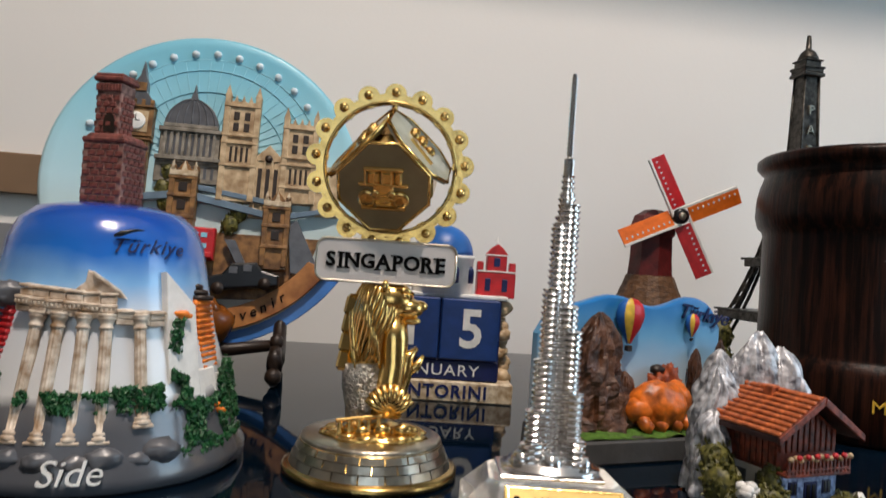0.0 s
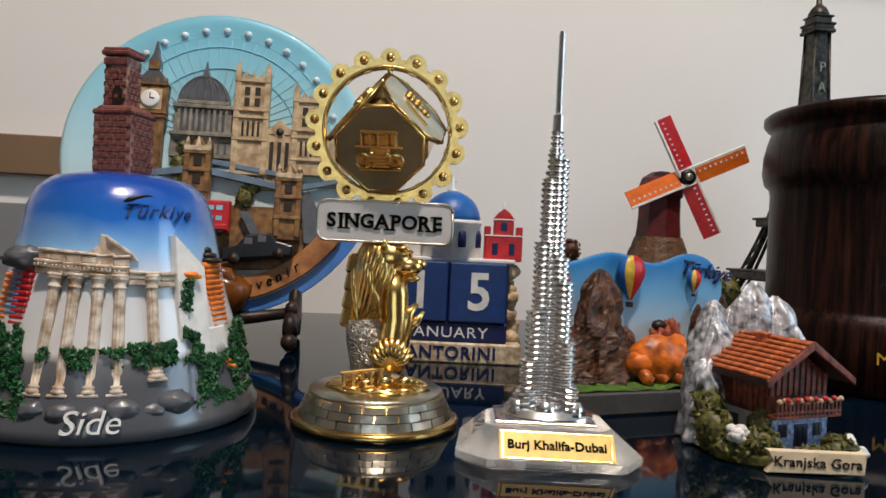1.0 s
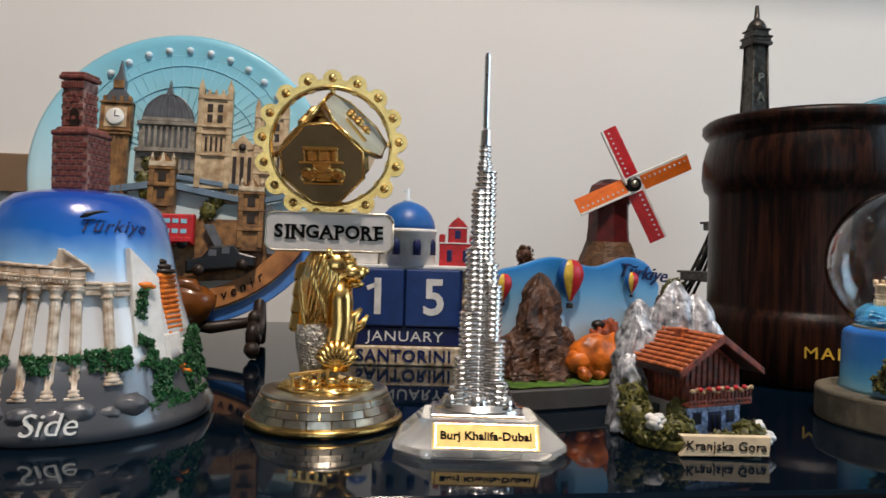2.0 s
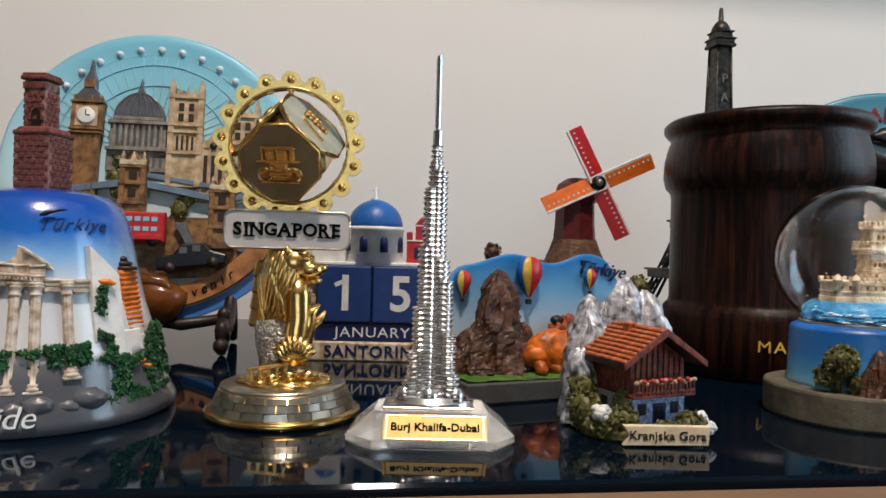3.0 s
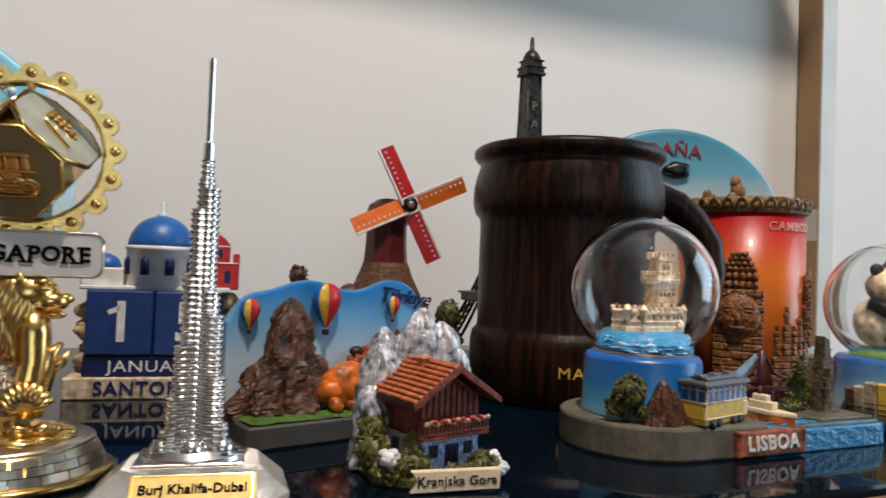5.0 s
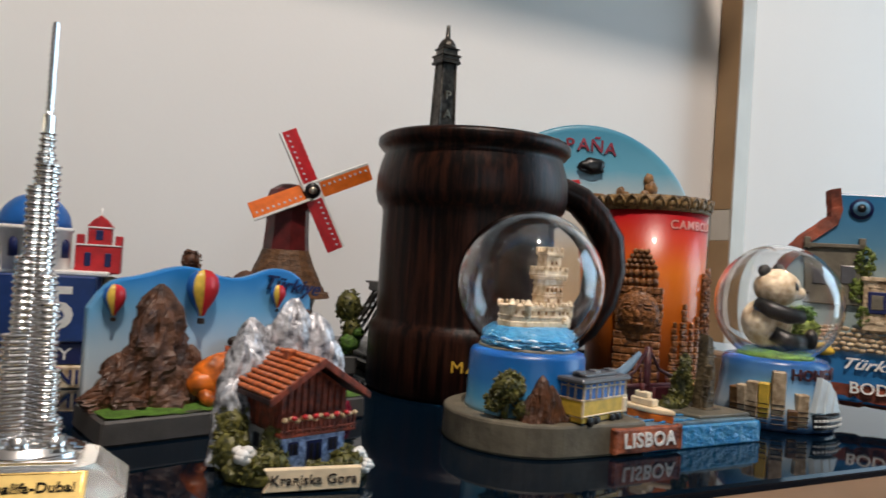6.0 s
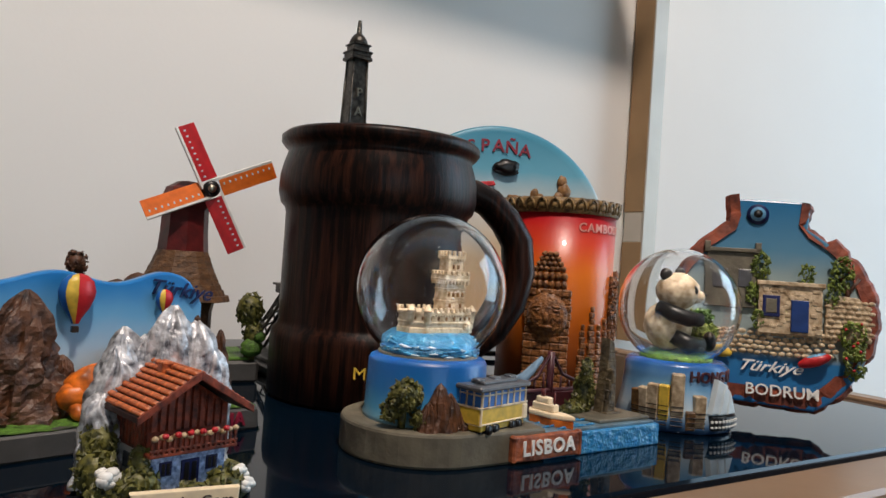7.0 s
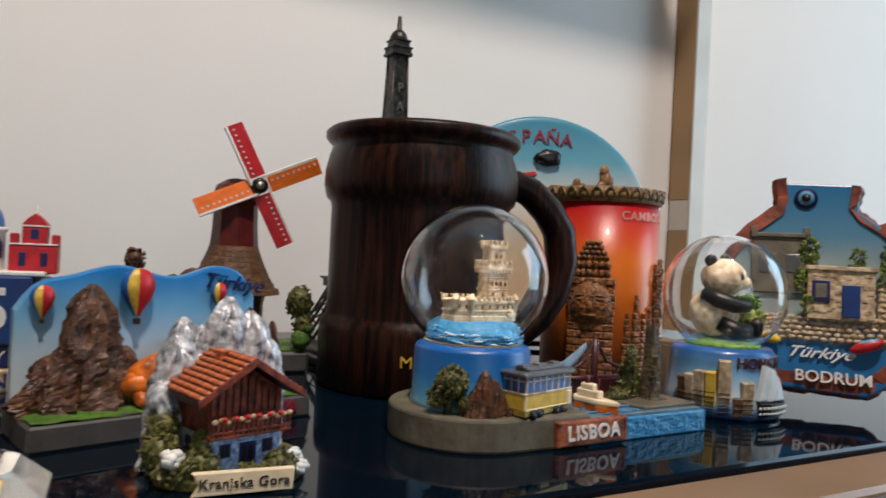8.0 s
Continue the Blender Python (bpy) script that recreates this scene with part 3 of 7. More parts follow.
        ball(bm, s, around(58.6, a, z), (1.2, 0.7, 0.75), 3, 0.22, 0.22, seed=i)
        part("boulder", bm, M_STONE, th, "glossy grey boulder")
    for nm, a0, a1, z0, z1, n, sd in (("hedge", -56, -38, 6, 44, 700, 5), ("hedge", 30, 60, 10, 31, 800, 6), ("hedge", 30, 39, 28, 43, 180, 10), ("hedge", 6, 26, 29, 38, 320, 7), ("hedge", -28, 6, 29, 36, 330, 8), ("hedge", 60, 88, 12, 43, 900, 9)):
        bm = B()

        def where(rng, a0=a0, a1=a1, z0=z0, z1=z1):
            z = rng.uniform(z0, z1)
            return around(61.5 - z * 0.21 + rng.uniform(-0.5, 1.5), rng.uniform(a0, a1) + (10 - (z - z0) * 0.3 if a0 < -30 else 0), z)
        def clump(rng, where=where, sd=sd):
            for _ in range(30):
                p = where(rng)
                if noise.noise(Vector(p) * 0.13 + Vector((sd, 0, 0))) > -0.08:
                    break
            return p
        leaves(bm, n, clump, 1.6, sd)
        part("hedge", bm, M_GREEN, th, "dark green leafy hedge")
    for a, z0, n, m in ((58, 42, 12, M_ORANGE), (-47, 44, 10, M_RED), (-60, 36, 12, M_ORANGE), (-53, 48, 9, M_SKY)):
        bm = B()
        wd = 13 if a > 0 else 8.5
        cube(bm, wd - 1, 9, 2.4 * n, around(52.4 - (z0 + 1.2 * n) * 0.17, a, z0 + 1.1 * n), rz=a, rx=-9, bev=0.6)
        tw = part("tiled_wall", bm, m, th, "ribbed painted house wall")
        for i in range(n):
            z = z0 + 2.4 * i
            part("tile", cube(B(), wd, 3, 1.7, around(56.4 - z * 0.17, a, z), rz=a, bev=0.5), m, tw)
    bm = B()
    for a, z, w, h in ((52, 32, 13, 20), (62, 30, 12, 18), (42, 32, 14, 14)):
        cube(bm, w, 3, h, around(58.5 - z * 0.2, a, z), rz=a, rx=-12, bev=0.8)
    slab(bm, [(-7.5, -2), (8, -2), (8, 29), (-6, 43)], -2.5, 2.5, 0.5, pose(0, 0, 0, -10, 0, 37), around(49.3, 37, 39))
    part("house_wall", bm, M_WHITE, th, "white plastered house walls")
    for a, z in ((36, 65), (38, 64), (52, 27), (56, 24)):
        bm = B()
        ball(bm, 3, around(61 - z * 0.2, a, z), (1.2, 0.5, 0.45), 2, 0.3, 0.3, seed=a)
        part("flower_bed", bm, M_ORANGE, th, "small orange flowers and roof bits")
    bm = B()
    leaves(bm, 70, lambda rng: around(50.5 + rng.uniform(-1, 1), rng.uniform(30, 36), rng.uniform(50, 63)), 1.5, 12)
    part("cypress", bm, M_GREEN, th, "small dark green tree")
    bm = B()
    ball(bm, 7, around(46, -46, 70), (1.2, 0.5, 0.7), 3, 0.4, 0.3, seed=2)
    part("hill", bm, M_STONE, th, "dark grey hill")
    bm = B()
    for k in range(3):
        lathe(bm, [(0.0, 0), (5.5 - k * 1.4, 0.4), (5.5 - k * 1.4, 2.0), (0, 3)], 12, around(43.5 - k, 58, 69.5 + 2.2 * k))
    part("dome", bm, M_DKBROWN, th)
    ob = letters("Side", 13.0, M_WHITE, th, (around(63.6, -6, 0)[0], around(63.6, -6, 0)[1], 9.3), bend=63.6, shear=0.2, bold=-0.05, extrude=1.0, rz=-6, rx=-16)
    bm = B()
    tube(bm, [around(39.9, q, 94.5 + 3.0 * math.sin((q - 2) * 0.11)) for q in range(2, 19, 2)], [0.3, 0.9, 1.1, 0.9, 0.8, 0.7, 0.6, 0.4, 0.2], 8)
    part("brush_stroke", bm, M_BLACK, th, "black brush stroke")
    letters("Türkiye", 8.5, M_NAVY, th, around(39.3, 22, 91), bend=39.5, shear=0.5, rz=22, rx=-10, extrude=0.25, spacing=1.15, cone=0.16)
    return th


def london_plate():
    th = thing("souvenir_plate", -0.207, 0.512, 12, "round blue relief plate with city landmarks on a dark stand", "decorative plate", "souvenir plates")
    lean = pose(0, 0, 0, -9)
    C = Vector((0, 0, 141))

    def P(u, w, d=0):
        return tuple(lean @ Vector((u, -d, w)) + C)
    bm = B()
    lathe(bm, [(0, -6), (90, -6), (112, -3), (118, 2), (118.5, 4), (116, 5.2), (110, 4.6), (95, 3), (0, 2.4)], 72, tuple(C), pose(0, 0, 0, -9) @ pose(0, 0, 0, 90))
    part("plate_disc", bm, M_PLATE, th, "pale blue glazed disc with raised rim")
    front = 3

    def flat(pts, d0, d1, bev=0.4, bm=None):
        bm = bm or B()
        return slab(bm, pts, -d1, -d0, bev, lean, tuple(C))

    def rect(bm, u, w, sx, sz, d, t=4, bev=0.4):
        return slab(bm, [(u - sx / 2, w - sz / 2), (u + sx / 2, w - sz / 2), (u + sx / 2, w + sz / 2), (u - sx / 2, w + sz / 2)], -(d + t), -d, bev, lean, tuple(C))
    # ferris wheel
    for i in range(15):
        a = radians(90 - 10.6 * (i - 7))
        bm = B()
        ball(bm, 3.1, P(91 * math.cos(a), 14 + 91 * math.sin(a), 4), sub=2)
        part("pod", bm, M_PEARL, th, "pearly white pod")
    bm = B()
    for i in range(26):
        a = radians(10 + 160 * i / 25)
        tube(bm, [P(30 * math.cos(a + 0.1), 14 + 30 * math.sin(a + 0.1), 3), P(88 * math.cos(a), 14 + 88 * math.sin(a), 3.2)], 0.28, 5)
    for r in (60, 78, 87):
        tube(bm, [P(r * math.cos(radians(b)), 14 + r * math.sin(radians(b)), 3.3) for b in range(4, 180, 8)], 0.5, 5)
    part("wheel_spokes", bm, M_FAINT, th, "pale wheel spokes")
    # clock tower
    bm = B()
    rect(bm, -53, 8, 21, 62, front, 7)
    rect(bm, -53, 42, 24, 22, front, 8)
    for w in (28, 31, 54):
        rect(bm, -53, w, 25, 1.6, front + 2, 7.5, 0.3)
    ct = part("clock_tower", bm, M_TAN, th, "tan clock tower")
    for i in range(5):
        part("tower_rib", rect(B(), -61 + 4 * i, 6, 1.3, 56, front + 7, 1.0, 0.2), M_TAN, ct)
    bm = flat([(-66, 54), (-40, 54), (-46, 64), (-48, 66), (-48, 74), (-50, 80), (-52, 91), (-54, 80), (-57, 74), (-57, 66), (-59, 64)], front, front + 7)
    part("spire", bm, M_STONE, ct, "dark slate spire")
    bm = B()
    rect(bm, -52.5, 70, 8, 7, front + 4, 4, 0.3)
    for i in range(4):
        rect(bm, -62 + 6.4 * i, 57, 2.4, 5, front + 5, 4, 0.3)
    part("belfry", bm, M_TAN, ct, "tan belfry under the spire")
    bm = B()
    rect(bm, -53, 42, 17, 17, front + 7, 1.6, 0.3)
    part("clock_surround", bm, M_ABBEY, ct, "pale square clock surround")
    bm = B()
    lathe(bm, [(0, 0), (7.0, 0), (7.0, 1.2), (6, 1.6), (0, 1.6)], 20, P(-53, 42, front + 8.6), pose(0, 0, 0, 81))
    cf = part("clock_face", bm, M_WHITE, ct, "white clock face")
    bm = B()
    for du, dw, sx, sz in ((0, 2.2, 0.7, 4.6), (1.6, 0, 3.4, 0.7)):
        rect(bm, -53 + du, 42 + dw, sx, sz, front + 10.1, 0.4, 0)
    part("clock_hand", bm, M_BLACK, cf)
    # cathedral
    bm = B()
    rect(bm, -13, 26, 44, 26, front, 6)
    rect(bm, -13, 6, 48, 16, front, 5)
    rect(bm, -13, 38.5, 46, 3, front + 2, 7, 0.4)
    rect(bm, -13, 42, 40, 3, front + 2, 6, 0.4)
    rect(bm, -13, 16, 48, 3, front + 2, 7, 0.4)
    cat = part("cathedral", bm, M_CATHEDRAL, th, "grey domed cathedral with columns")
    for i in range(9):
        part("pilaster", rect(B(), -31 + 4.5 * i, 27, 2.2, 20, front + 6, 1.8, 0.3), M_CATHEDRAL, cat)
    for i in range(8):
        part("arch_opening", rect(B(), -28.8 + 4.5 * i, 27, 1.8, 15, front + 5.8, 0.6, 0.1), M_STONE, cat)
    for i in range(8):
        part("lower_opening", rect(B(), -31 + 5.2 * i, 6, 2.2, 9, front + 4.8, 0.6, 0.1), M_STONE, cat)
    bm = flat([(20 * math.cos(radians(a)) - 13, 42 + 22 * math.sin(radians(a))) for a in range(0, 181, 12)], front, front + 7)
    flat([(-16, 61), (-10, 61), (-11, 68), (-12, 70), (-13, 77), (-14, 70), (-15, 68)], front, front + 6, 0.3, bm)
    dome = part("dome", bm, M_STONE, cat, "slate dome with lantern")
    for i in range(7):
        f = (i - 3) / 3.4
        part("dome_rib", tube(B(), [P(-13 + 20 * f * math.cos(radians(q)), 42 + 22 * math.sin(radians(q)), front + 7) for q in range(0, 86, 12)], 0.6, 5), M_STONE, dome)
    # abbey
    for u0, w0, hh in ((24, 66, 80), (70, 52, 64)):
        bm = B()
        rect(bm, u0, w0 - hh / 2, 27, hh, front, 7)
        for s in (-11.5, 11.5):
            rect(bm, u0 + s, w0 - hh / 2 + 2, 4.5, hh + 4, front + 2, 6.5, 0.5)
            flat([(u0 + s - 2.6, w0 + 4), (u0 + s + 2.6, w0 + 4), (u0 + s, w0 + 13)], front + 2, front + 8, 0.3, bm)
        for s in (-5.5, 0, 5.5):
            flat([(u0 + s - 1.6, w0), (u0 + s + 1.6, w0), (u0 + s, w0 + 5)], front + 2, front + 7, 0.2, bm)
        for w in (w0 - 4, w0 - 28, w0 - 34, w0 - 52):
            rect(bm, u0, w, 28, 2.0, front + 3, 6, 0.4)
        for s in (-4, 0, 4):
            rect(bm, u0 + s, w0 - 43, 1.2, 14, front + 6, 2, 0.2)
        ab = part("abbey_tower", bm, M_ABBEY, th, "cream gothic tower with pinnacles")
        bm = B()
        for w in (w0 - 12, w0 - 21):
            for s in (-4, 4):
                rect(bm, u0 + s, w, 4.2, 6.6, front + 6.4, 1.2, 0.2)
        for s in (-6, -2, 2, 6):
            rect(bm, u0 + s, w0 - 43, 1.8, 12, front + 6.4, 1.0, 0.2)
        part("louvre", bm, M_DKBROWN, ab, "dark window openings")
    bm = B()
    rect(bm, 47, -2, 24, 46, front, 5)
    flat([(34, 20), (60, 20), (47, 33)], front, front + 6, 0.4, bm)
    for i in range(4):
        rect(bm, 38 + 6 * i, 0, 1.6, 40, front + 5, 1.2, 0.3)
    nave = part("abbey_nave", bm, M_ABBEY, th, "cream gothic nave")
    bm = B()
    lathe(bm, [(0, 0), (3, 0), (3, 0.6), (0, 0.6)], 16, P(47, 22, front + 6), pose(0, 0, 0, 81))
    for i in range(3):
        rect(bm, 41 + 6 * i, 2, 3, 24, front + 4.8, 0.8, 0.2)
    part("gothic_window", bm, M_DKBROWN, nave, "dark gothic windows")
    part("abbey_aisle", rect(B(), 92, 0, 22, 40, front, 5), M_ABBEY, th, "cream gothic aisle")
    bm = B()
    for c in ((-27, 5, 8), (-29, -8, 8), (-26, -18, 7), (22, -32, 7), (28, -22, 5)):
        bm = B()
        bush(bm, P(c[0], c[1], 6), 8, 40, 2, int(c[0]) + 60, (0.9, 0.6, 1.1))
        part("tree", bm, M_OLIVE, th, "dark green tree")
    # bridge
    for u0, w0 in ((-13, 2), (57, -16)):
        bm = B()
        rect(bm, u0, w0 - 24, 19, 50, front + 2, 10)
        for s in (-8, 8):
            rect(bm, u0 + s, w0 - 20, 4, 54, front + 4, 10, 0.5)
        for w in (w0 - 2, w0 - 16, w0 - 32):
            rect(bm, u0, w, 21, 2.5, front + 4, 10.5, 0.4)
        flat([(u0 - 8, w0 + 1), (u0 + 8, w0 + 1), (u0, w0 + 12)], front + 2, front + 11, 0.4, bm)
        bt = part("bridge_tower", bm, M_TAN, th, "tan bridge tower with pale top")
        bm = B()
        for s in (-8, 0, 8):
            flat([(u0 + s - 2.4, w0 + 2), (u0 + s + 2.4, w0 + 2), (u0 + s, w0 + 11)], front + 11, front + 14, 0.3, bm)
        rect(bm, u0, w0 + 1, 20, 4, front + 4, 11, 0.4)
        part("crown", bm, M_IVORY, bt, "pale turret crown")
        bm = B()
        for w in (w0 - 9, w0 - 23):
            rect(bm, u0, w, 6, 7, front + 12, 0.8, 0.2)
        part("window", bm, M_DKBROWN, bt, "dark windows")
    bm = B()
    flat([(-60, -16), (-13, -8), (57, -22), (105, -12), (105, -15), (57, -27), (-13, -14), (-60, -21)], front + 3, front + 8, 0.3, bm)
    flat([(-13, -2), (57, -12), (57, -16), (-13, -6)], front + 4, front + 8, 0.3, bm)
    part("bridge_walkway", bm, M_RAMP, th, "blue-grey bridge walkway")
    bm = B()
    flat([(20, -44), (28, -44), (37, -62), (31, -64)], front + 4, front + 9, 0.3, bm)
    part("bridge_leaf", bm, M_STONE, th, "slate blue raised bridge leaf")
    bm = B()
    flat([(66, -30), (72, -24), (95, -70), (70, -66)], front + 2, front + 6, 0.3, bm)
    part("bridge_leaf", bm, M_STONE, th, "slate blue raised bridge leaf")
    bm = flat([(-60, -38), (90, -38), (76, -86), (-60, -92)], front - 1, front + 1.5)
    part("quay", bm, M_TAN, th, "tan quay relief")
    # bus
    bm = B()
    rect(bm, -12, -49, 52, 24, front + 6, 9, 1.5)
    rect(bm, -12, -58, 50, 4, front + 8, 9, 0.6)
    bus = part("bus", bm, M_RED, th, "red double-decker bus")
    bm = B()
    for w in (-43, -51):
        for i in range(7):
            rect(bm, -32 + 6.4 * i, w, 4.6, 3.6, front + 14.6, 0.8, 0.2)
    tagged(part("bus_window", bm, M_FAINT, bus, "pale window row"), kind="stuff")
    for u0 in (-28, 6):
        bm = B()
        lathe(bm, [(0, 0), (4, 0), (4, 2), (0, 2)], 14, P(u0, -61, front + 14), pose(0, 0, 0, 81))
        part("bus_wheel", bm, M_BLACK, bus, "black wheel")
    # taxi
    bm = B()
    flat([(10, -84), (63, -78), (63, -70), (51, -67), (46, -61), (28, -63), (22, -71), (10, -74)], front + 8, front + 18, 1.5, bm)
    taxi = part("taxi", bm, M_BLACK, th, "black taxi cab")
    bm = B()
    for u0, w0 in ((30, -68), (40, -66)):
        rect(bm, u0, w0, 6, 5, front + 17.4, 1, 0.2)
    part("taxi_window", bm, M_STONE, taxi, "grey window")
    bm = B()
    for u0, w0 in ((20, -82), (53, -77)):
        lathe(bm, [(0, 0), (4.5, 0), (4.5, 2.5), (0, 2.5)], 14, P(u0, w0, front + 17), pose(0, 0, 0, 81))
    part("taxi_wheel", bm, M_DKBROWN, taxi)
    # ribbon
    def arcband(r0, r1, a0, a1, d0, d1, cx=0, cw=12):
        pts = [(cx + r0 * math.cos(radians(a)), cw + r0 * math.sin(radians(a))) for a in range(a0, a1 + 1, 4)]
        pts += [(cx + r1 * math.cos(radians(a)), cw + r1 * math.sin(radians(a))) for a in range(a1, a0 - 1, -4)]
        return flat(pts, d0, d1, 0.6)
    part("ribbon", arcband(103, 119, 268, 326, front + 2, front + 8, 0, 4), M_RIBBON, th, "tan ribbon banner")
    part("blue_border", arcband(108, 130, 262, 335, front - 1, front + 2, 0, 4), M_BAND, th, "bright blue border")
    for i, ch in enumerate("Souvenir"):
        a = radians(278 + 4.0 * i)
        letters(ch, 11, M_INK, th, P(111 * math.cos(a), 4 + 111 * math.sin(a), front + 8.4), rx=-9, ry=-(math.degrees(a) - 270), shear=0.25)
    bm = B()
    ball(bm, 20, P(10, -108, 12), (1.15, 0.7, 0.9), 4, 0.08, 0.1)
    tube(bm, [P(-12, -100, 14), P(2, -92, 18), P(16, -94, 19), P(24, -104, 17)], [4, 6, 6, 4], 12)
    part("ribbon_scroll", bm, M_SCROLL, th, "glossy amber brown scroll end of the ribbon")
    # stand
    st = thing("plate_stand", -0.168, 0.470, 12, "dark carved wooden easel holding the plate", "plate stand", "plate stands")
    for s in (-1, 1):
        bm = B()
        tube(bm, [(s * 38, -20, 26), (s * 38, -26, 20), (s * 38, -20, 13), (s * 38, -8, 16), (s * 38, 10, 22), (s * 36, 34, 40), (s * 34, 52, 100)], [4, 5, 5.5, 6, 5, 5, 4], 10)
        tube(bm, [(s * 38, -10, 16), (s * 38, -16, 8), (s * 38, -22, 3.2), (s * 38, -28, 4)], [5, 4.5, 3.4, 3], 10)
        tube(bm, [(s * 36, 34, 36), (s * 36, 46, 14), (s * 36, 54, 3)], [5, 4.5, 3.2], 10)
        ball(bm, 6, (s * 38, -27, 8), (1, 1, 1))
        ball(bm, 5, (s * 38, -16, 30), (1, 1, 1.2))
        part("easel_leg", bm, M_DKBROWN, st, "dark turned leg")
    bm = B()
    tube(bm, [(-38, 20, 24), (0, 22, 18), (38, 20, 24)], [4, 5, 4], 10)
    part("easel_rail", bm, M_DKBROWN, st)


def serif_word(parent, word, size, width, at):
    """Capitals with slab serifs, set out evenly over the width."""
    wide = {"S": 0.92, "I": 0.5, "N": 1.15, "G": 1.12, "A": 1.1, "P": 0.95, "O": 1.15, "R": 1.05, "E": 0.95}
    feet = {"I": ((0, 0), (0, 1)), "N": ((-0.36, 0), (-0.36, 1), (0.36, 1)), "A": ((-0.37, 0), (0.37, 0)), "P": ((-0.22, 0), (-0.24, 1)), "R": ((-0.24, 0), (-0.26, 1), (0.34, 0)), "E": ((-0.26, 0), (-0.26, 1)), "G": ((0.24, 0.42),)}
    total = sum(wide[c] for c in word)
    x = -width / 2
    cap = size * 0.73
    for c in word:
        w = width * wide[c] / total
        ob = letters(c, size, M_INK, parent, (at[0] + x + w / 2, at[1], at[2]), extrude=0.5, bold=0.3, stretch=1.02)
        for u, f in feet.get(c, ()):
            bm = B()
            cube(bm, size * 0.34, 1.0, size * 0.085, (at[0] + x + w / 2 + u * size * 0.72, at[1], at[2] + (f - 0.5) * cap), bev=0)
            part("serif", bm, M_INK, ob)
        x += w


def singapore():
    th = thing("merlion_figure", -0.033, 0.293, 10, "gold and silver city souvenir with a ring, sign and lion-fish figure", "figurine")
    bm = B()
    lathe(bm, [(37.2, 0), (38.2, 1), (38.2, 3), (36.5, 4), (33, 4.2), (31, 14), (30, 14.4), (0, 14.6)], 64)
    base = part("round_base", bm, M_DULLGOLD, th, "stepped round base with gold rim")
    rows = [(35.2, 34.2, 4.2, 7.4), (33.8, 32.6, 7.7, 10.8), (32.3, 30.8, 11.1, 14.2)]
    for k, (r0, r1, z0, z1) in enumerate(rows):
        n = 20
        da = 2 * math.pi / n * 0.94
        bm = B()
        t = B()
        vs = []
        for a in (-da / 2, -da / 4, 0, da / 4, da / 2):
            vs.append([t.verts.new((r * math.sin(a), -r * math.cos(a), z)) for r, z in ((r0 - 2.5, z0), (r0, z0), (r1, z1), (r1 - 2.5, z1))])
        for a, b in zip(vs, vs[1:]):
            for i in range(4):
                t.faces.new((a[i], a[(i + 1) % 4], b[(i + 1) % 4], b[i]))
        t.faces.new(vs[0])
        t.faces.new(vs[-1])
        put(bm, t)
        first = part("brick", bm, M_PEWTER, base, "", False)
        for i in range(n):
            ob = first if i == 0 else new("brick", first.data)
            ob.parent = base
            ob.matrix_local = pose(0, 0, 0, 0, 0, 360 / n * (i + 0.5 * (k % 2)))
    bm = B()
    lathe(bm, [(30.6, 14), (30.6, 15.4), (29, 16.2), (0, 16.8)], 48)
    part("base_top", bm, M_PEWTER, base, "silver top plate")
    # figure: one cast mesh
    bm = B()
    tube(bm, [(-3, 1, 40), (-3, 1, 50), (-2, 0, 62), (0, 0, 74), (2, 0, 80)], [8.5, 10, 10.5, 9.5, 6], 20)
    ball(bm, 9.5, (4, -2, 75), (1.1, 1, 0.95), 3)
    ball(bm, 6.0, (12, -4, 72), (1.15, 0.95, 0.75), 3)
    ball(bm, 3.6, (17, -4, 73.2), (1, 0.9, 0.7), 2)
    ball(bm, 3.8, (13.5, -4, 66.6), (1.2, 0.9, 0.5), 2)
    ball(bm, 2.4, (10, -9, 77.4), (1, 0.6, 0.7), 2)
    tube(bm, [(6, -9.5, 80), (10, -9.6, 80.2), (13.6, -7.5, 78.4)], [0.8, 1.3, 0.8], 8)
    ball(bm, 2.6, (1, -9, 81), (0.7, 0.7, 1.2), 2)
    # mane: wavy locks that fall from the brow over neck and chest
    rng = random.Random(14)
    tube(bm, [(5, -3, 68), (6.5, -5, 58), (7, -6, 48), (6, -8, 38), (5, -8, 26)], [6.5, 6.5, 6, 6, 7], 16)
    for i in range(25):
        a = radians(58 + 6.4 * i)
        top = 84.5 - 0.1 * i
        low = (47 if i < 12 else 43) + rng.uniform(-2, 3) + (12 if i < 3 else 0)
        lock = []
        for k in range(9):
            f = k / 8
            r_ = 6.0 + 5.4 * math.sin(min(1.0, f * 2.2) * math.pi / 2) + 0.7 * math.sin(f * 9 + i)
            q = a + 0.16 * math.sin(f * 7 + i * 0.8)
            lock.append((-1 + r_ * math.cos(q), -r_ * math.sin(q) * 0.95, top + (low - top) * f))
        tube(bm, lock, [0.7, 1.4, 1.7, 1.7, 1.6, 1.5, 1.3, 0.9, 0.3], 7)
    for k in range(4):
        cube(bm, 7.5, 10, 9.6, (-11.5 - 0.6 * k, 0, 72 - 8 * k), ry=4, rz=-18, bev=1.6, top=0.8)
    # fish tail curling up on one side, scallop shell in front
    tube(bm, [(6, -4, 28), (10, -6, 36), (12, -6, 45), (13, -6, 51), (17, -5, 55)], [3, 3.8, 3.8, 2.8, 1], 10)
    tube(bm, [(12, -6, 44), (17, -6, 47), (20, -6, 52)], [2.6, 2.2, 0.8], 8)
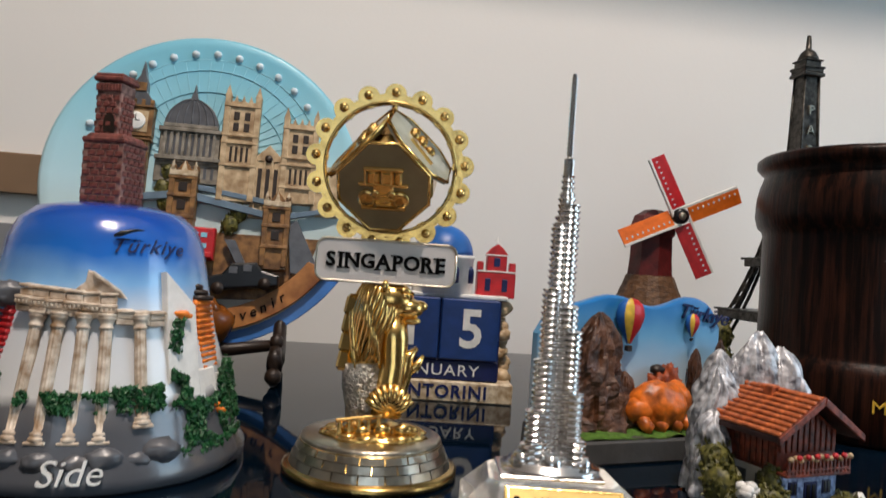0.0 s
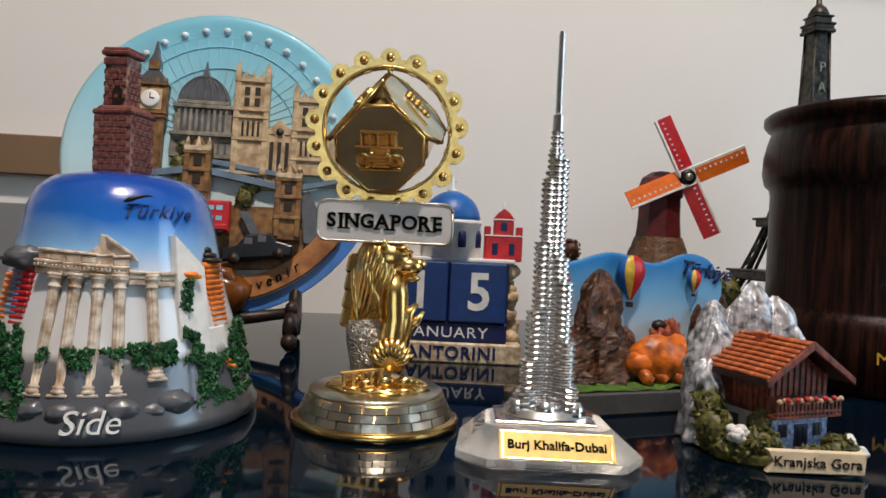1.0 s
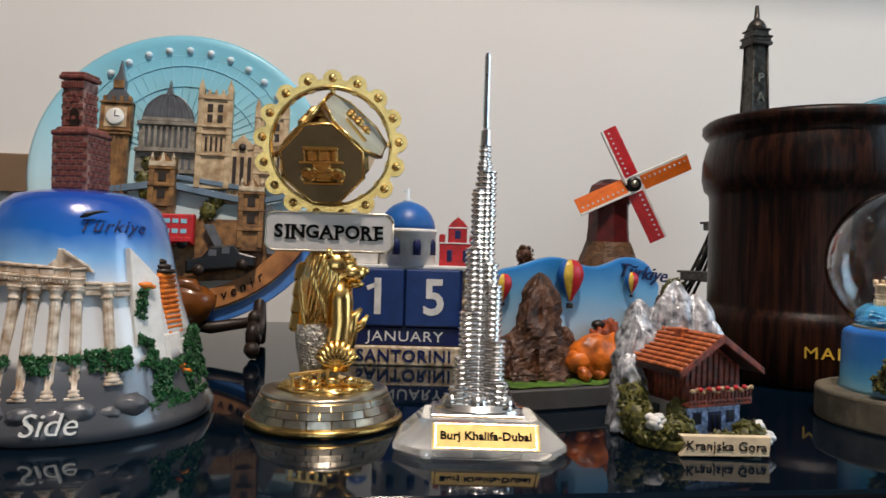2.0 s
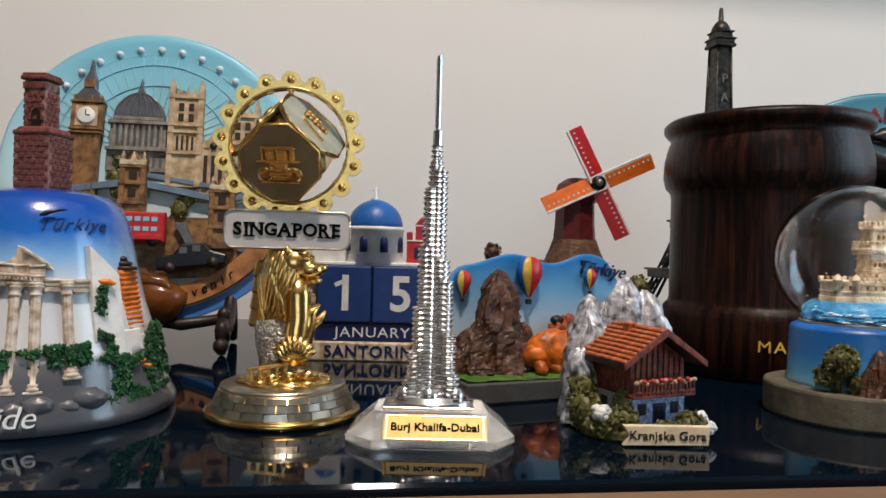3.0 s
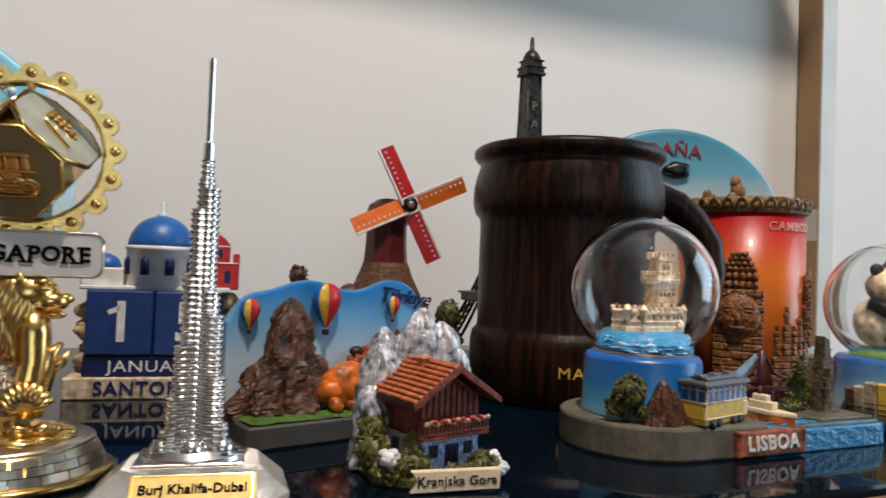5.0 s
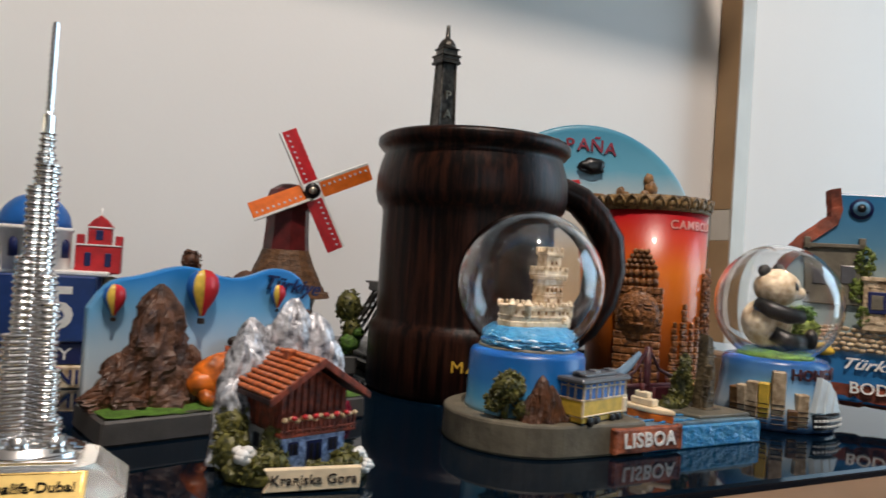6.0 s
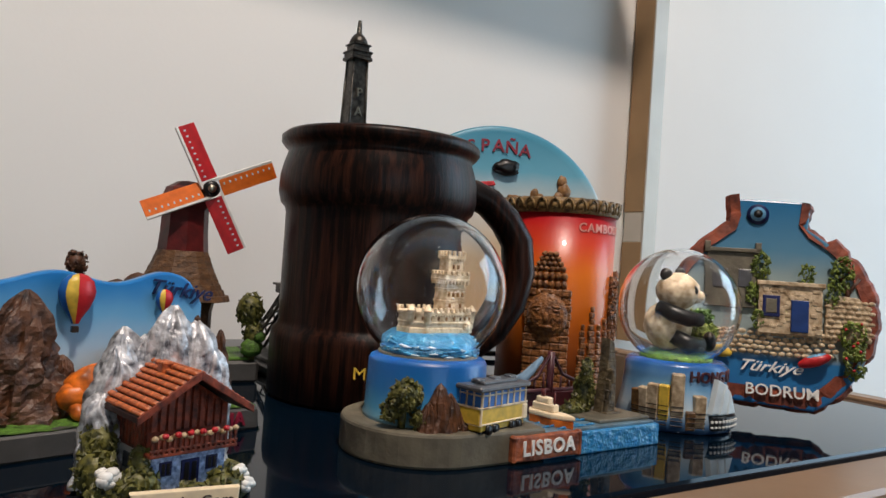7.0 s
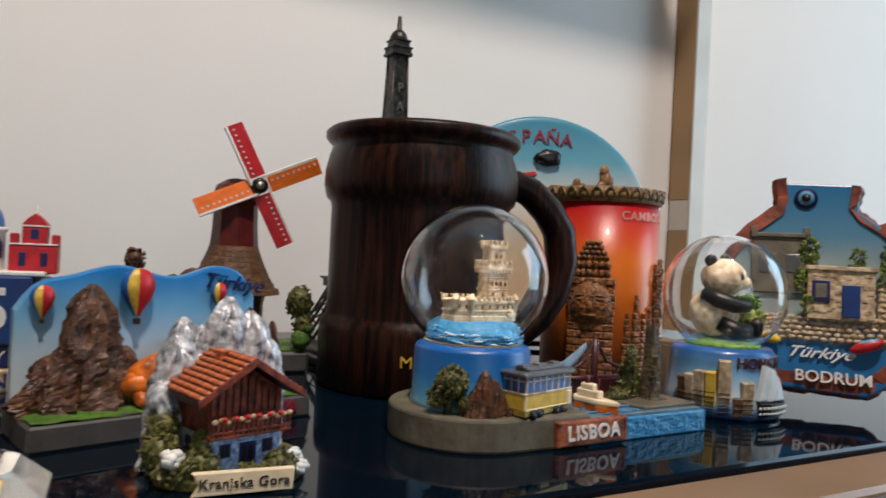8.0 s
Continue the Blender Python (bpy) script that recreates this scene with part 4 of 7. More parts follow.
    for i in range(9):
        a = radians(-66 + 16.5 * i)
        tube(bm, [(6, -12, 27), (6 + 6 * math.sin(a), -14.5, 28 + 6 * math.cos(a)), (6 + 10.5 * math.sin(a), -13.4, 29 + 11.5 * math.cos(a))], [0.9, 1.7, 1.5], 8)
    lathe(bm, [(23, 16.4), (22, 17.6), (16, 19.5), (9, 22), (0, 24)], 40, (1, -2, 0), sy=0.82, wave=lambda q, z: 1 + 0.07 * math.sin(7 * q + z))
    for i in range(14):
        a = 2 * math.pi * i / 14
        ball(bm, 3.6, (1 + 18 * math.cos(a), -2 + 14.5 * math.sin(a), 17.6), (1.4, 1, 0.5), 2, 0.25, 0.3, seed=i)
    for i in range(10):
        ball(bm, 3.4, (-10 + 2.8 * i, -11 + 2 * math.sin(i * 2.1), 20 + 1.2 * math.sin(i * 1.7)), (1.2, 0.8, 0.8), 2, 0.2, 0.3, seed=i + 30)
    for i in range(5):
        cube(bm, 1.8, 1.8, 7, (-14 + 4.0 * i, -13.5, 21 + 0.5 * i), bev=0.4)
    cube(bm, 20, 2.2, 1.7, (-6, -13.5, 25.5), ry=-8, bev=0.4)
    part("lion_fish_figure", bm, M_GOLD, th, "gold cast lion-headed fish figure")
    bm = B()
    tube(bm, [(-2, -0.5, 17), (-3, -0.5, 28), (-4.5, -0.5, 38), (-5, 0, 47)], [10, 9.6, 10.2, 10], 20)
    part("scaled_body", bm, M_GLITTER, th, "sparkling silver scales")
    # sign
    pts = []
    for cx, cz, a0 in ((26, 5, 0), (-26, 5, 90), (-26, -5, 180), (26, -5, 270)):
        pts += [(cx + 4 * math.cos(radians(a0 + k * 22.5)), cz + 4 * math.sin(radians(a0 + k * 22.5))) for k in range(5)]
    sign = part("name_sign", slab(B(), pts, -9, -4, 0.6, at=(1, 0, 91.5)), M_SIGNGREY, th, "silver-grey sign plate")
    serif_word(sign, "SINGAPORE", 8.6, 52.5, (0.6, -9.2, 91.3))
    bm = B()
    tube(bm, [(x + 1, -9.0, z + 91.5) for x, z in pts + pts[:1]], 0.55, 6)
    part("sign_rim", bm, M_PEWTER, sign, "raised silver rim")
    # ring
    bm = B()
    cz = 133.5
    t = B()
    n = 96
    rr = []
    for r, y in ((32.6, -2.2), (32.6, 2.2), (28.6, 2.2), (28.6, -2.2)):
        rr.append([t.verts.new((r * math.cos(2 * math.pi * i / n), y, r * math.sin(2 * math.pi * i / n))) for i in range(n)])
    for a in range(4):
        for i in range(n):
            t.faces.new((rr[a][i], rr[a][(i + 1) % n], rr[(a + 1) % 4][(i + 1) % n], rr[(a + 1) % 4][i]))
    put(bm, t, None, (0, 0, cz))
    for i in range(17):
        a = 2 * math.pi * (i + 0.5) / 17 - math.pi / 2
        lathe(bm, [(4.9, -1.9), (4.9, 1.9)], 16, (32.4 * math.cos(a), 0, cz + 32.4 * math.sin(a)), pose(0, 0, 0, 90))
    tube(bm, [(28.8 * math.cos(2 * math.pi * i / 64), -2.3, cz + 28.8 * math.sin(2 * math.pi * i / 64)) for i in range(65)], 0.7, 8)
    tube(bm, [(28.8 * math.cos(2 * math.pi * i / 64), 2.3, cz + 28.8 * math.sin(2 * math.pi * i / 64)) for i in range(65)], 0.7, 8)
    ring = part("ring", bm, M_DULLGOLD, th, "gold scalloped wheel ring")
    for i in range(17):
        a = 2 * math.pi * (i + 0.5) / 17 - math.pi / 2
        bm = B()
        ball(bm, 2.1, (33 * math.cos(a), -2.3, cz + 33 * math.sin(a)), (1, 0.9, 1), 2)
        part("stud", bm, M_GOLD, ring)
    # block on its corner inside the ring
    bl = part("picture_block", bm_block(), M_DULLGOLD, th, "gold-edged block set on its corner")
    bl.matrix_local = BLOCK
    for i, (axis, m_) in enumerate((("f", M_TAUPE), ("l", M_DULLGOLD), ("t", M_PEARLGREEN))):
        bm = B()
        h, c = 18.5, 9.0
        o = [(-h + c, -h), (h - c, -h), (h, -h + c), (h, h - c), (h - c, h), (-h + c, h), (-h, h - c), (-h, -h + c)]
        turn = {"f": Matrix(), "l": pose(0, 0, 0, 0, 0, -90), "t": pose(0, 0, 0, -90, 0, 0)}[axis]
        slab(bm, [(x * 0.96, z * 0.96) for x, z in o], -h - 0.5, -h + 1.5, 0.0, turn)
        face = part("block_face", bm, m_, bl, "enamelled face")
        bm = B()
        tube(bm, [tuple(turn @ Vector((x * 0.97, -h - 0.4, z * 0.97))) for x, z in o + o[:1]], 0.8, 8)
        part("face_rim", bm, M_GOLD, face, "gold rim")
        bm = B()
        UP = pose(0, 0, 0, 0, -45, 0)
        if axis == "f":
            for x, z, w, hh in ((0, 8, 17, 2), (-4, 4.5, 5, 5), (2, 4.5, 5, 5), (6.5, 4.5, 3, 5), (0, -1, 9, 5), (0, -5, 7, 6), (-6, -5, 4, 4), (7, -5, 4, 4)):
                cube(bm, w, 2.4, hh, tuple(UP @ Vector((x, -h - 1, z))), ry=-45, bev=0.6)
            for k in range(5):
                cube(bm, 0.9, 3.0, 6, tuple(UP @ Vector((-7.5 + 3.6 * k, -h - 1.2, 4.5))), ry=-45, bev=0.2)
            for k in range(4):
                cube(bm, 7, 3.2, 0.7, tuple(UP @ Vector((0.5, -h - 1.4, -7.2 + 1.6 * k))), ry=-45, bev=0.15)
            cube(bm, 21, 2.6, 1.3, tuple(UP @ Vector((0, -h - 1.2, 1.6))), ry=-45, bev=0.3)
            cube(bm, 19, 2.6, 1.0, tuple(UP @ Vector((0, -h - 1.2, -9))), ry=-45, bev=0.3)
            for x in (-3.4, 3.6):
                lathe(bm, [(1.7, -1), (1.7, 2.2), (0.8, 2.6), (0, 2.2)], 12, tuple(UP @ Vector((x, -h - 1, -2.2))), pose(0, 0, 0, 90))
            for x in (-7, 7):
                lathe(bm, [(4, -1), (4, 1), (2.4, 1.2), (0, 1.2)], 14, tuple(UP @ Vector((x, -h - 1, -5))), pose(0, 0, 0, 90))
        else:
            for k in range(5):
                t = B()
                bmesh.ops.create_icosphere(t, subdivisions=2, radius=2.6)
                put(bm, t, turn, tuple(turn @ Vector((-5 + 5 * (k % 3), -h - 0.4, 3 + 4.5 * (k // 3)))))
            t = B()
            bmesh.ops.create_cube(t, size=1)
            for v in t.verts:
                v.co = Vector((v.co.x * 14, v.co.y * 1.6, v.co.z * 1.6))
            put(bm, t, turn @ pose(0, 0, 0, 0, 20), tuple(turn @ Vector((1, -h - 0.8, -7))))
        part("relief", bm, M_GOLD, face, "gold relief picture")
    for s in (1, -1):
        part("pivot", tube(B(), [(0, 0, cz + s * 24), (0, 0, cz + s * 30)], 1.3, 8), M_GOLD, th)


BLOCK = pose(0, 0, 131.0 * U, 0, 0, -10) @ pose(0, 0, 0, 26, 0, 0) @ pose(0, 0, 0, 0, 45, 0)


def bm_block():
    bm = B()
    cube(bm, 37, 37, 37, (0, 0, 0), bev=8.5)
    return bm


def tower_model():
    th = thing("skyscraper_model", 0.0425, 0.268, 4, "chrome skyscraper model on a faceted clear crystal base", "tower model")
    bm = B()
    o = [(-27, -33), (31, -33), (40, -20), (38, 14), (26, 28), (-24, 28), (-38, 12), (-40, -22)]
    i_ = [(-21, -17), (21, -17), (25, -12), (24, 10), (17, 17), (-17, 17), (-24, 10), (-25, -12)]
    t = B()
    rings = [[t.verts.new((x * k, y * k, z)) for x, y in pts] for pts, k, z in ((o, 0.88, 0.5), (o, 0.91, 1.4), (o, 0.91, 4.0), (i_, 1.0, 13.0))]
    for a, b in zip(rings, rings[1:]):
        for i in range(8):
            t.faces.new((a[i], a[(i + 1) % 8], b[(i + 1) % 8], b[i]))
    t.faces.new(rings[0])
    t.faces.new(rings[-1])
    put(bm, t)
    cb = part("crystal_base", bm, M_CRYSTAL, th, "clear faceted crystal base", False)
    cb.visible_shadow = False
    # Added pale sheet under the crystal, so the glass reads brighter than the table
    bm = B()
    slab(bm, [(x * 0.84, y * 0.84) for x, y in o], 0.0, 0.35, 0, flat=True)
    part("added_pale_sheet", bm, M_PALESHEET, th, "added pale sheet that brightens the crystal")
    bm = B()
    cube(bm, 40, 26, 1.6, (-1, -2, 14.0), bev=0.4)
    lathe(bm, [(20, 14.4), (20, 16), (17, 16.2), (17, 17.6), (0, 17.8)], 24, (0, 0, 0), sy=0.75)
    part("foot_plate", bm, M_CHROME, th, "chrome foot plate")

    wings = ((205, (112, 86, 58, 38, 25)), (325, (120, 80, 70, 46, 28)), (90, (116, 94, 64, 40, 22)))

    def plan(a, z):
        """Outline of the three-winged shaft at the height z, in the direction a."""
        best = 3.6 if z < 124 else 2.8
        for ang, hs in wings:
            for k, h in enumerate(hs):
                if z < h:
                    d, w = 1.8 + 2.2 * k, 4.1
                    c, q = math.cos(a - radians(ang)), math.sin(a - radians(ang))
                    if c > 0 and w * w > d * d * q * q:
                        best = max(best, d * c + math.sqrt(w * w - d * d * q * q))
        return best - (0.0, 0.0, 0.3, 0.75, 0.75, 0.3)[round((z - 16) / 0.4) % 6]

    prof = [(1, 16 + 0.4 * k) for k in range(289)] + [(0, 131.8)]
    part("shaft", lathe(B(), prof, 54, wave=plan, smooth=False), M_CHROME, th, "stepped ribbed chrome shaft with three wings")
    bm = B()
    lathe(bm, [(2.1, 130), (2.1, 138), (1.5, 138.4)] + [(q, 139 + 2.0 * k + dz) for k in range(16) for q, dz in ((1.1, 0), (1.1, 0.9), (1.4, 1.0), (1.4, 1.9))] + [(1.1, 171), (1.0, 172.5), (0, 172.8)], 12, smooth=False)
    part("spire", bm, M_CHROME, th, "thin chrome spire")
    for a, r in ((205, 13), (325, 13), (90, 11), (265, 9)):
        part("podium_drum", lathe(B(), [(4.4, 16), (4.4, 20), (3.6, 20.3), (3.6, 21.5), (0, 21.7)], 16, (r * math.cos(radians(a)), r * math.sin(radians(a)) * 0.8, 0)), M_CHROME, th)
    # label on the sloping front face
    lab = part("label_plate", cube(B(), 44, 0.8, 12.0, (2, -25.0, 8.4), rx=-43, bev=0.2), M_LABELGOLD, th, "gold name plate")
    letters("Burj Khalifa-Dubai", 5.0, M_INK, lab, (2, -25.4, 8.8), rx=-43, bold=0.13, extrude=0.2, spacing=1.02)
    bm = B()
    for sx, sz, x, z in ((42.5, 0.5, 2, 5.4), (42.5, 0.5, 2, -5.4), (0.5, 10.5, -18.6, 0), (0.5, 10.5, 22.6, 0)):
        cube(bm, sx, 0.4, sz, (x - 2, -0.5, z), bev=0)
    fr = part("label_border", bm, M_DULLGOLD, lab, "darker gold border line")
    fr.matrix_local = Matrix.Translation(Vector((2, -25.0, 8.4)) * U) @ pose(0, 0, 0, -43)


def calendar():
    th = thing("block_calendar", -0.016, 0.467, 5, "blue wooden block calendar with white domed church and red chapel", "calendar")
    bm = B()
    cube(bm, 104, 42, 14, (0, 8, 7), bev=1)
    base = part("base", bm, M_IVORY, th, "ivory stone-coloured base")
    letters("SANTORINI", 12.0, M_NAVY, base, (0.5, -13.2, 6.8), bold=0.3, extrude=0.5, spacing=1.12)
    rng = random.Random(5)
    for s in (-1, 1):
        bm = B()
        for k in range(26):
            z = rng.uniform(4, 64 if s > 0 else 58)
            ball(bm, rng.uniform(4, 7), (s * (46 - z * 0.05 + rng.uniform(-3, 3)), rng.uniform(6, 26), z), (1, 1, 0.8), 2, 0.15, 0.2, seed=k)
        tagged(part("rock_side", bm, M_CREAM, th, "lumpy cream rock side"), kind="stuff")
    bm = B()
    cube(bm, 84, 32, 58, (0, 13, 43), bev=1)
    part("backing", bm, M_NAVY, th)
    bm = B()
    cube(bm, 83, 20, 13.5, (0, 0, 21), bev=0.8)
    mb = part("month_block", bm, M_NAVY, th, "navy month block")
    letters("JANUARY", 10.5, M_WHITE, mb, (1, -10.3, 20.6), extrude=0.25, spacing=1.1, stretch=1.15)
    for x, ch in ((-20.3, "1"), (20.3, "5")):
        bm = B()
        cube(bm, 39.5, 22, 41, (x, -1.5, 49), bev=0.9)
        c = part("day_cube", bm, M_BLUE, th, "blue number block")
        num = letters(ch, 36, M_WHITE, c, (x + 1, -12.7, 48.5), bold=0.75, extrude=0.3, stretch=0.95)
        if ch == "1":
            part("digit_flag", cube(B(), 7.5, 0.6, 3.2, (x - 3.2, -12.7, 57), ry=-24, bev=0), M_WHITE, num)
    bm = B()
    cube(bm, 92, 34, 3, (0, 12, 71), bev=0.8)
    cube(bm, 26, 20, 12, (-34, 10, 78), bev=1)
    cube(bm, 10, 8, 8, (-6, 2, 76), bev=1)
    ch = part("terrace", bm, M_WHITE, th, "white plastered terrace")
    bm = B()
    lathe(bm, [(21.5, 72), (21.5, 96), (22.5, 96.5), (22.5, 99), (20, 99.5), (0, 100)], 40, (0, 12, 0))
    drum = part("church_drum", bm, M_WHITE, th, "white round church drum")
    for a in (-62, -20, 22, 64):
        bm = B()
        lathe(bm, [(0, 0), (3.2, 0), (3.2, 8), (2.8, 10), (1.8, 11.5), (0, 12.2)], 14, around(20.6, a, 79)[0:1] + (around(20.6, a, 79)[1] + 12, 80))
        part("arched_window", bm, M_NAVY, drum, "dark blue arched window")
    bm = B()
    lathe(bm, [(21, 99)] + [(21 * math.cos(radians(a)), 99 + 21 * math.sin(radians(a))) for a in range(8, 90, 9)] + [(0, 120)], 40, (0, 12, 0))
    part("church_dome", bm, M_DOME, th, "blue church dome")
    bm = B()
    lathe(bm, [(4, 119), (4, 121), (1.2, 122), (0.7, 130), (0, 130.2)], 12, (0, 12, 0))
    cube(bm, 7, 0.9, 0.9, (0, 12, 127.5), bev=0.2)
    part("cross", bm, M_PEARL, th, "small white cross")
    bm = B()
    lathe(bm, [(9, 84)] + [(9 * math.cos(radians(a)), 84 + 9 * math.sin(radians(a))) for a in range(10, 90, 16)] + [(0, 93.5)], 24, (-33, 10, 0))
    part("small_dome", bm, M_DOME, th, "small blue dome")
    bm = B()
    cube(bm, 27, 16, 18, (38, 14, 80), bev=0.8)
    cube(bm, 14, 12, 12, (38, 14, 95), bev=0.8)
    slab(bm, [(-8, 0), (8, 0), (4, 5), (0, 8), (-4, 5)], 8, 20, 0.4, at=(38, 0, 101))
    for x in (26.5, 49.5):
        cube(bm, 4.5, 8, 8, (x, 14, 92), bev=0.6)
    red = part("red_chapel", bm, M_RED, th, "red chapel with bell gable")
    for x, z, w, h in ((38, 96, 4.5, 6.5), (32, 80, 4, 9), (44, 80, 4, 9)):
        bm = B()
        cube(bm, w, 2, h, (x, 6.4 if z < 90 else 8.4, z), bev=0.6)
        part("opening", bm, M_NAVY, red, "dark blue opening")
    bm = B()
    for x, z, w in ((38, 89.4, 27), (38, 101, 16)):
        cube(bm, w, 17 if z < 95 else 13, 1, (x, 14, z), bev=0.2)
    lathe(bm, [(1.6, 108), (0.6, 110), (0.6, 114), (0, 114)], 8, (38, 14, 0))
    cube(bm, 4, 0.8, 0.8, (38, 14, 112), bev=0.1)
    part("trim", bm, M_WHITE, red, "white cornice lines")


def balloon(th, u, z, r, y, seed):
    e = B()
    prof = [(0.18, -1.3), (0.35, -1.0), (0.72, -0.55), (0.95, -0.1), (1.0, 0.2), (0.85, 0.65), (0.5, 0.93), (0, 1.02)]
    b = part("balloon", lathe(e, [(p * r * 0.8, q * r) for p, q in prof], 24, (u, y, z), sy=0.6), M_YELLOW, th, "yellow, blue and red hot-air balloon")
    for s, m in ((-1, M_DOME), (1, M_RED)):
        e = B()
        t = B()
        rr = []
        for p, q in prof:
            ring = []
            for k in range(5):
                a = radians(-118 + s * (20 + k * 18))
                ring.append(t.verts.new((p * r * 0.83 * math.cos(a), p * r * 0.83 * 0.6 * math.sin(a), q * r)))
            rr.append(ring)
        for a, c in zip(rr, rr[1:]):
            for k in range(4):
                if (a[k].co - c[k].co).length > 1e-6:
                    t.faces.new((a[k], a[k + 1], c[k + 1], c[k]))
        put(e, t, None, (u, y, z))
        part("gore", e, m, b, "coloured balloon gore", True)
    e = B()
    cube(e, r * 0.28, r * 0.28, r * 0.28, (u, y, z - 1.55 * r), bev=0.2)
    part("basket", e, M_DKBROWN, b)


def cappadocia():
    th = thing("rock_valley_panel", 0.112, 0.374, 26, "relief panel with blue sky, balloons, rocks and camel on grey base", "relief souvenir")
    bm = B()
    cube(bm, 144, 48, 12, (0, 0, 6), bev=1.2, top=0.99)
    base = part("base", bm, M_GREYBASE, th, "plain grey base block")
    pts = [(-71, 10)]
    for i in range(0, 33):
        u = -71 + 124 * i / 32
        f = i / 32
        z = 74 + 8 * math.exp(-((f - 0.38) / 0.17) ** 2) + 9 * math.exp(-((f - 0.82) / 0.15) ** 2)
        if i < 4:
            z -= (4 - i) ** 2 * 0.9
        if i > 29:
            z -= (i - 29) ** 2 * 1.2
        pts.append((u, z))
    pts.append((53, 10))
    part("sky_panel", slab(B(), pts, 13, 20, 1.4), M_PANEL, th, "blue wavy-topped sky panel")
    bm = B()
    t = B()
    bmesh.ops.create_grid(t, x_segments=40, y_segments=10, size=1)
    for v in t.verts:
        x, y = v.co.x * 70, v.co.y * 21
        v.co = Vector((x, y - 2, 12.6 + 2.2 * noise.noise(Vector((x * 0.08, y * 0.1, 0))) + 2.5 * (y + 21) / 42))
    put(bm, t)
    part("grass", bm, M_GRASS, th, "green flocked grass", True)
    for nm, u, y, w, d, h, sd in (("rock_cone", -40, 3, 22, 13, 61, 1), ("rock_foot", -58, 3, 14, 12, 27, 2), ("rock_foot", -23, 2, 10, 9, 30, 3), ("rock_pillar", 47, 6, 8, 7, 48, 4), ("rock_pillar", 60, 3, 7, 7, 40, 5), ("rock_pillar", 4, 9, 5.5, 5, 30, 6), ("rock_pillar", 32, 9, 7, 6, 42, 7)):
        bm = B()
        t = B()
        n, m = 44, 26
        rings = []
        for j in range(m + 1):
            f = j / m
            rr = (1 - f) ** 0.55 * (1 + 0.1 * math.sin(f * 9)) if j < m else 0.05
            rings.append([])
            for i in range(n):
                a = 2 * math.pi * i / n
                k = rr * (1 + 0.5 * noise.fractal(Vector((math.cos(a) * 2.4, math.sin(a) * 2.4, f * 3 + sd * 7)), 0.8, 2, 4))
                rings[-1].append(t.verts.new((w * k * math.cos(a), d * k * math.sin(a), 12 + h * f)))
        for a, b in zip(rings, rings[1:]):
            for i in range(n):
                t.faces.new((a[i], a[(i + 1) % n], b[(i + 1) % n], b[i])).smooth = False
        t.faces.new(rings[-1])
        put(bm, t, None, (u, y, 0))
        part(nm, bm, M_BROWN, th, "rough brown eroded rock")
    bm = B()
    ball(bm, 3.6, (4, 8, 42), (1.3, 1, 0.8), 2, 0.2, 0.2)
    part("rock_cap", bm, M_DKBROWN, th)
    balloon(th, -60, 65, 6.8, 10, 1)
    balloon(th, -16, 70, 10.8, 9, 2)
    balloon(th, 29, 68, 5.8, 10, 3)
    bm = B()
    ball(bm, 15, (-6, -6, 25), (1.2, 0.75, 0.92), 4, 0.14, 0.2, seed=4)
    ball(bm, 9, (-17, -7, 23), (1.2, 0.8, 0.9), 3, 0.15, 0.2, seed=5)
    ball(bm, 10, (6, -5, 27), (1.0, 0.7, 1.1), 3, 0.15, 0.2, seed=6)
    for x in (-20, -11, -1, 7):
        tube(bm, [(x, -9, 20), (x + 1, -14, 16), (x + 3, -16, 14.5)], [4.2, 3.6, 2.6], 8)
    part("camel", bm, M_CARAMEL, th, "orange-brown resting camel shape")
    bm = B()
    ball(bm, 10, (9, 7, 30), (1.1, 0.6, 1.4), 4, 0.4, 0.3, seed=9)
    part("rust_rock", bm, M_ORANGELEAF, th, "rust-brown rock behind the camel")
    letters("Türkiye", 12, M_NAVY, th, (39, 12.3, 73), shear=0.35, extrude=0.5, ry=6, bold=0.1)
    letters("CAPPADOCIA", 10, M_CRIMSON, base, (31, -24.6, 6.5), extrude=0.9, bold=0.25)


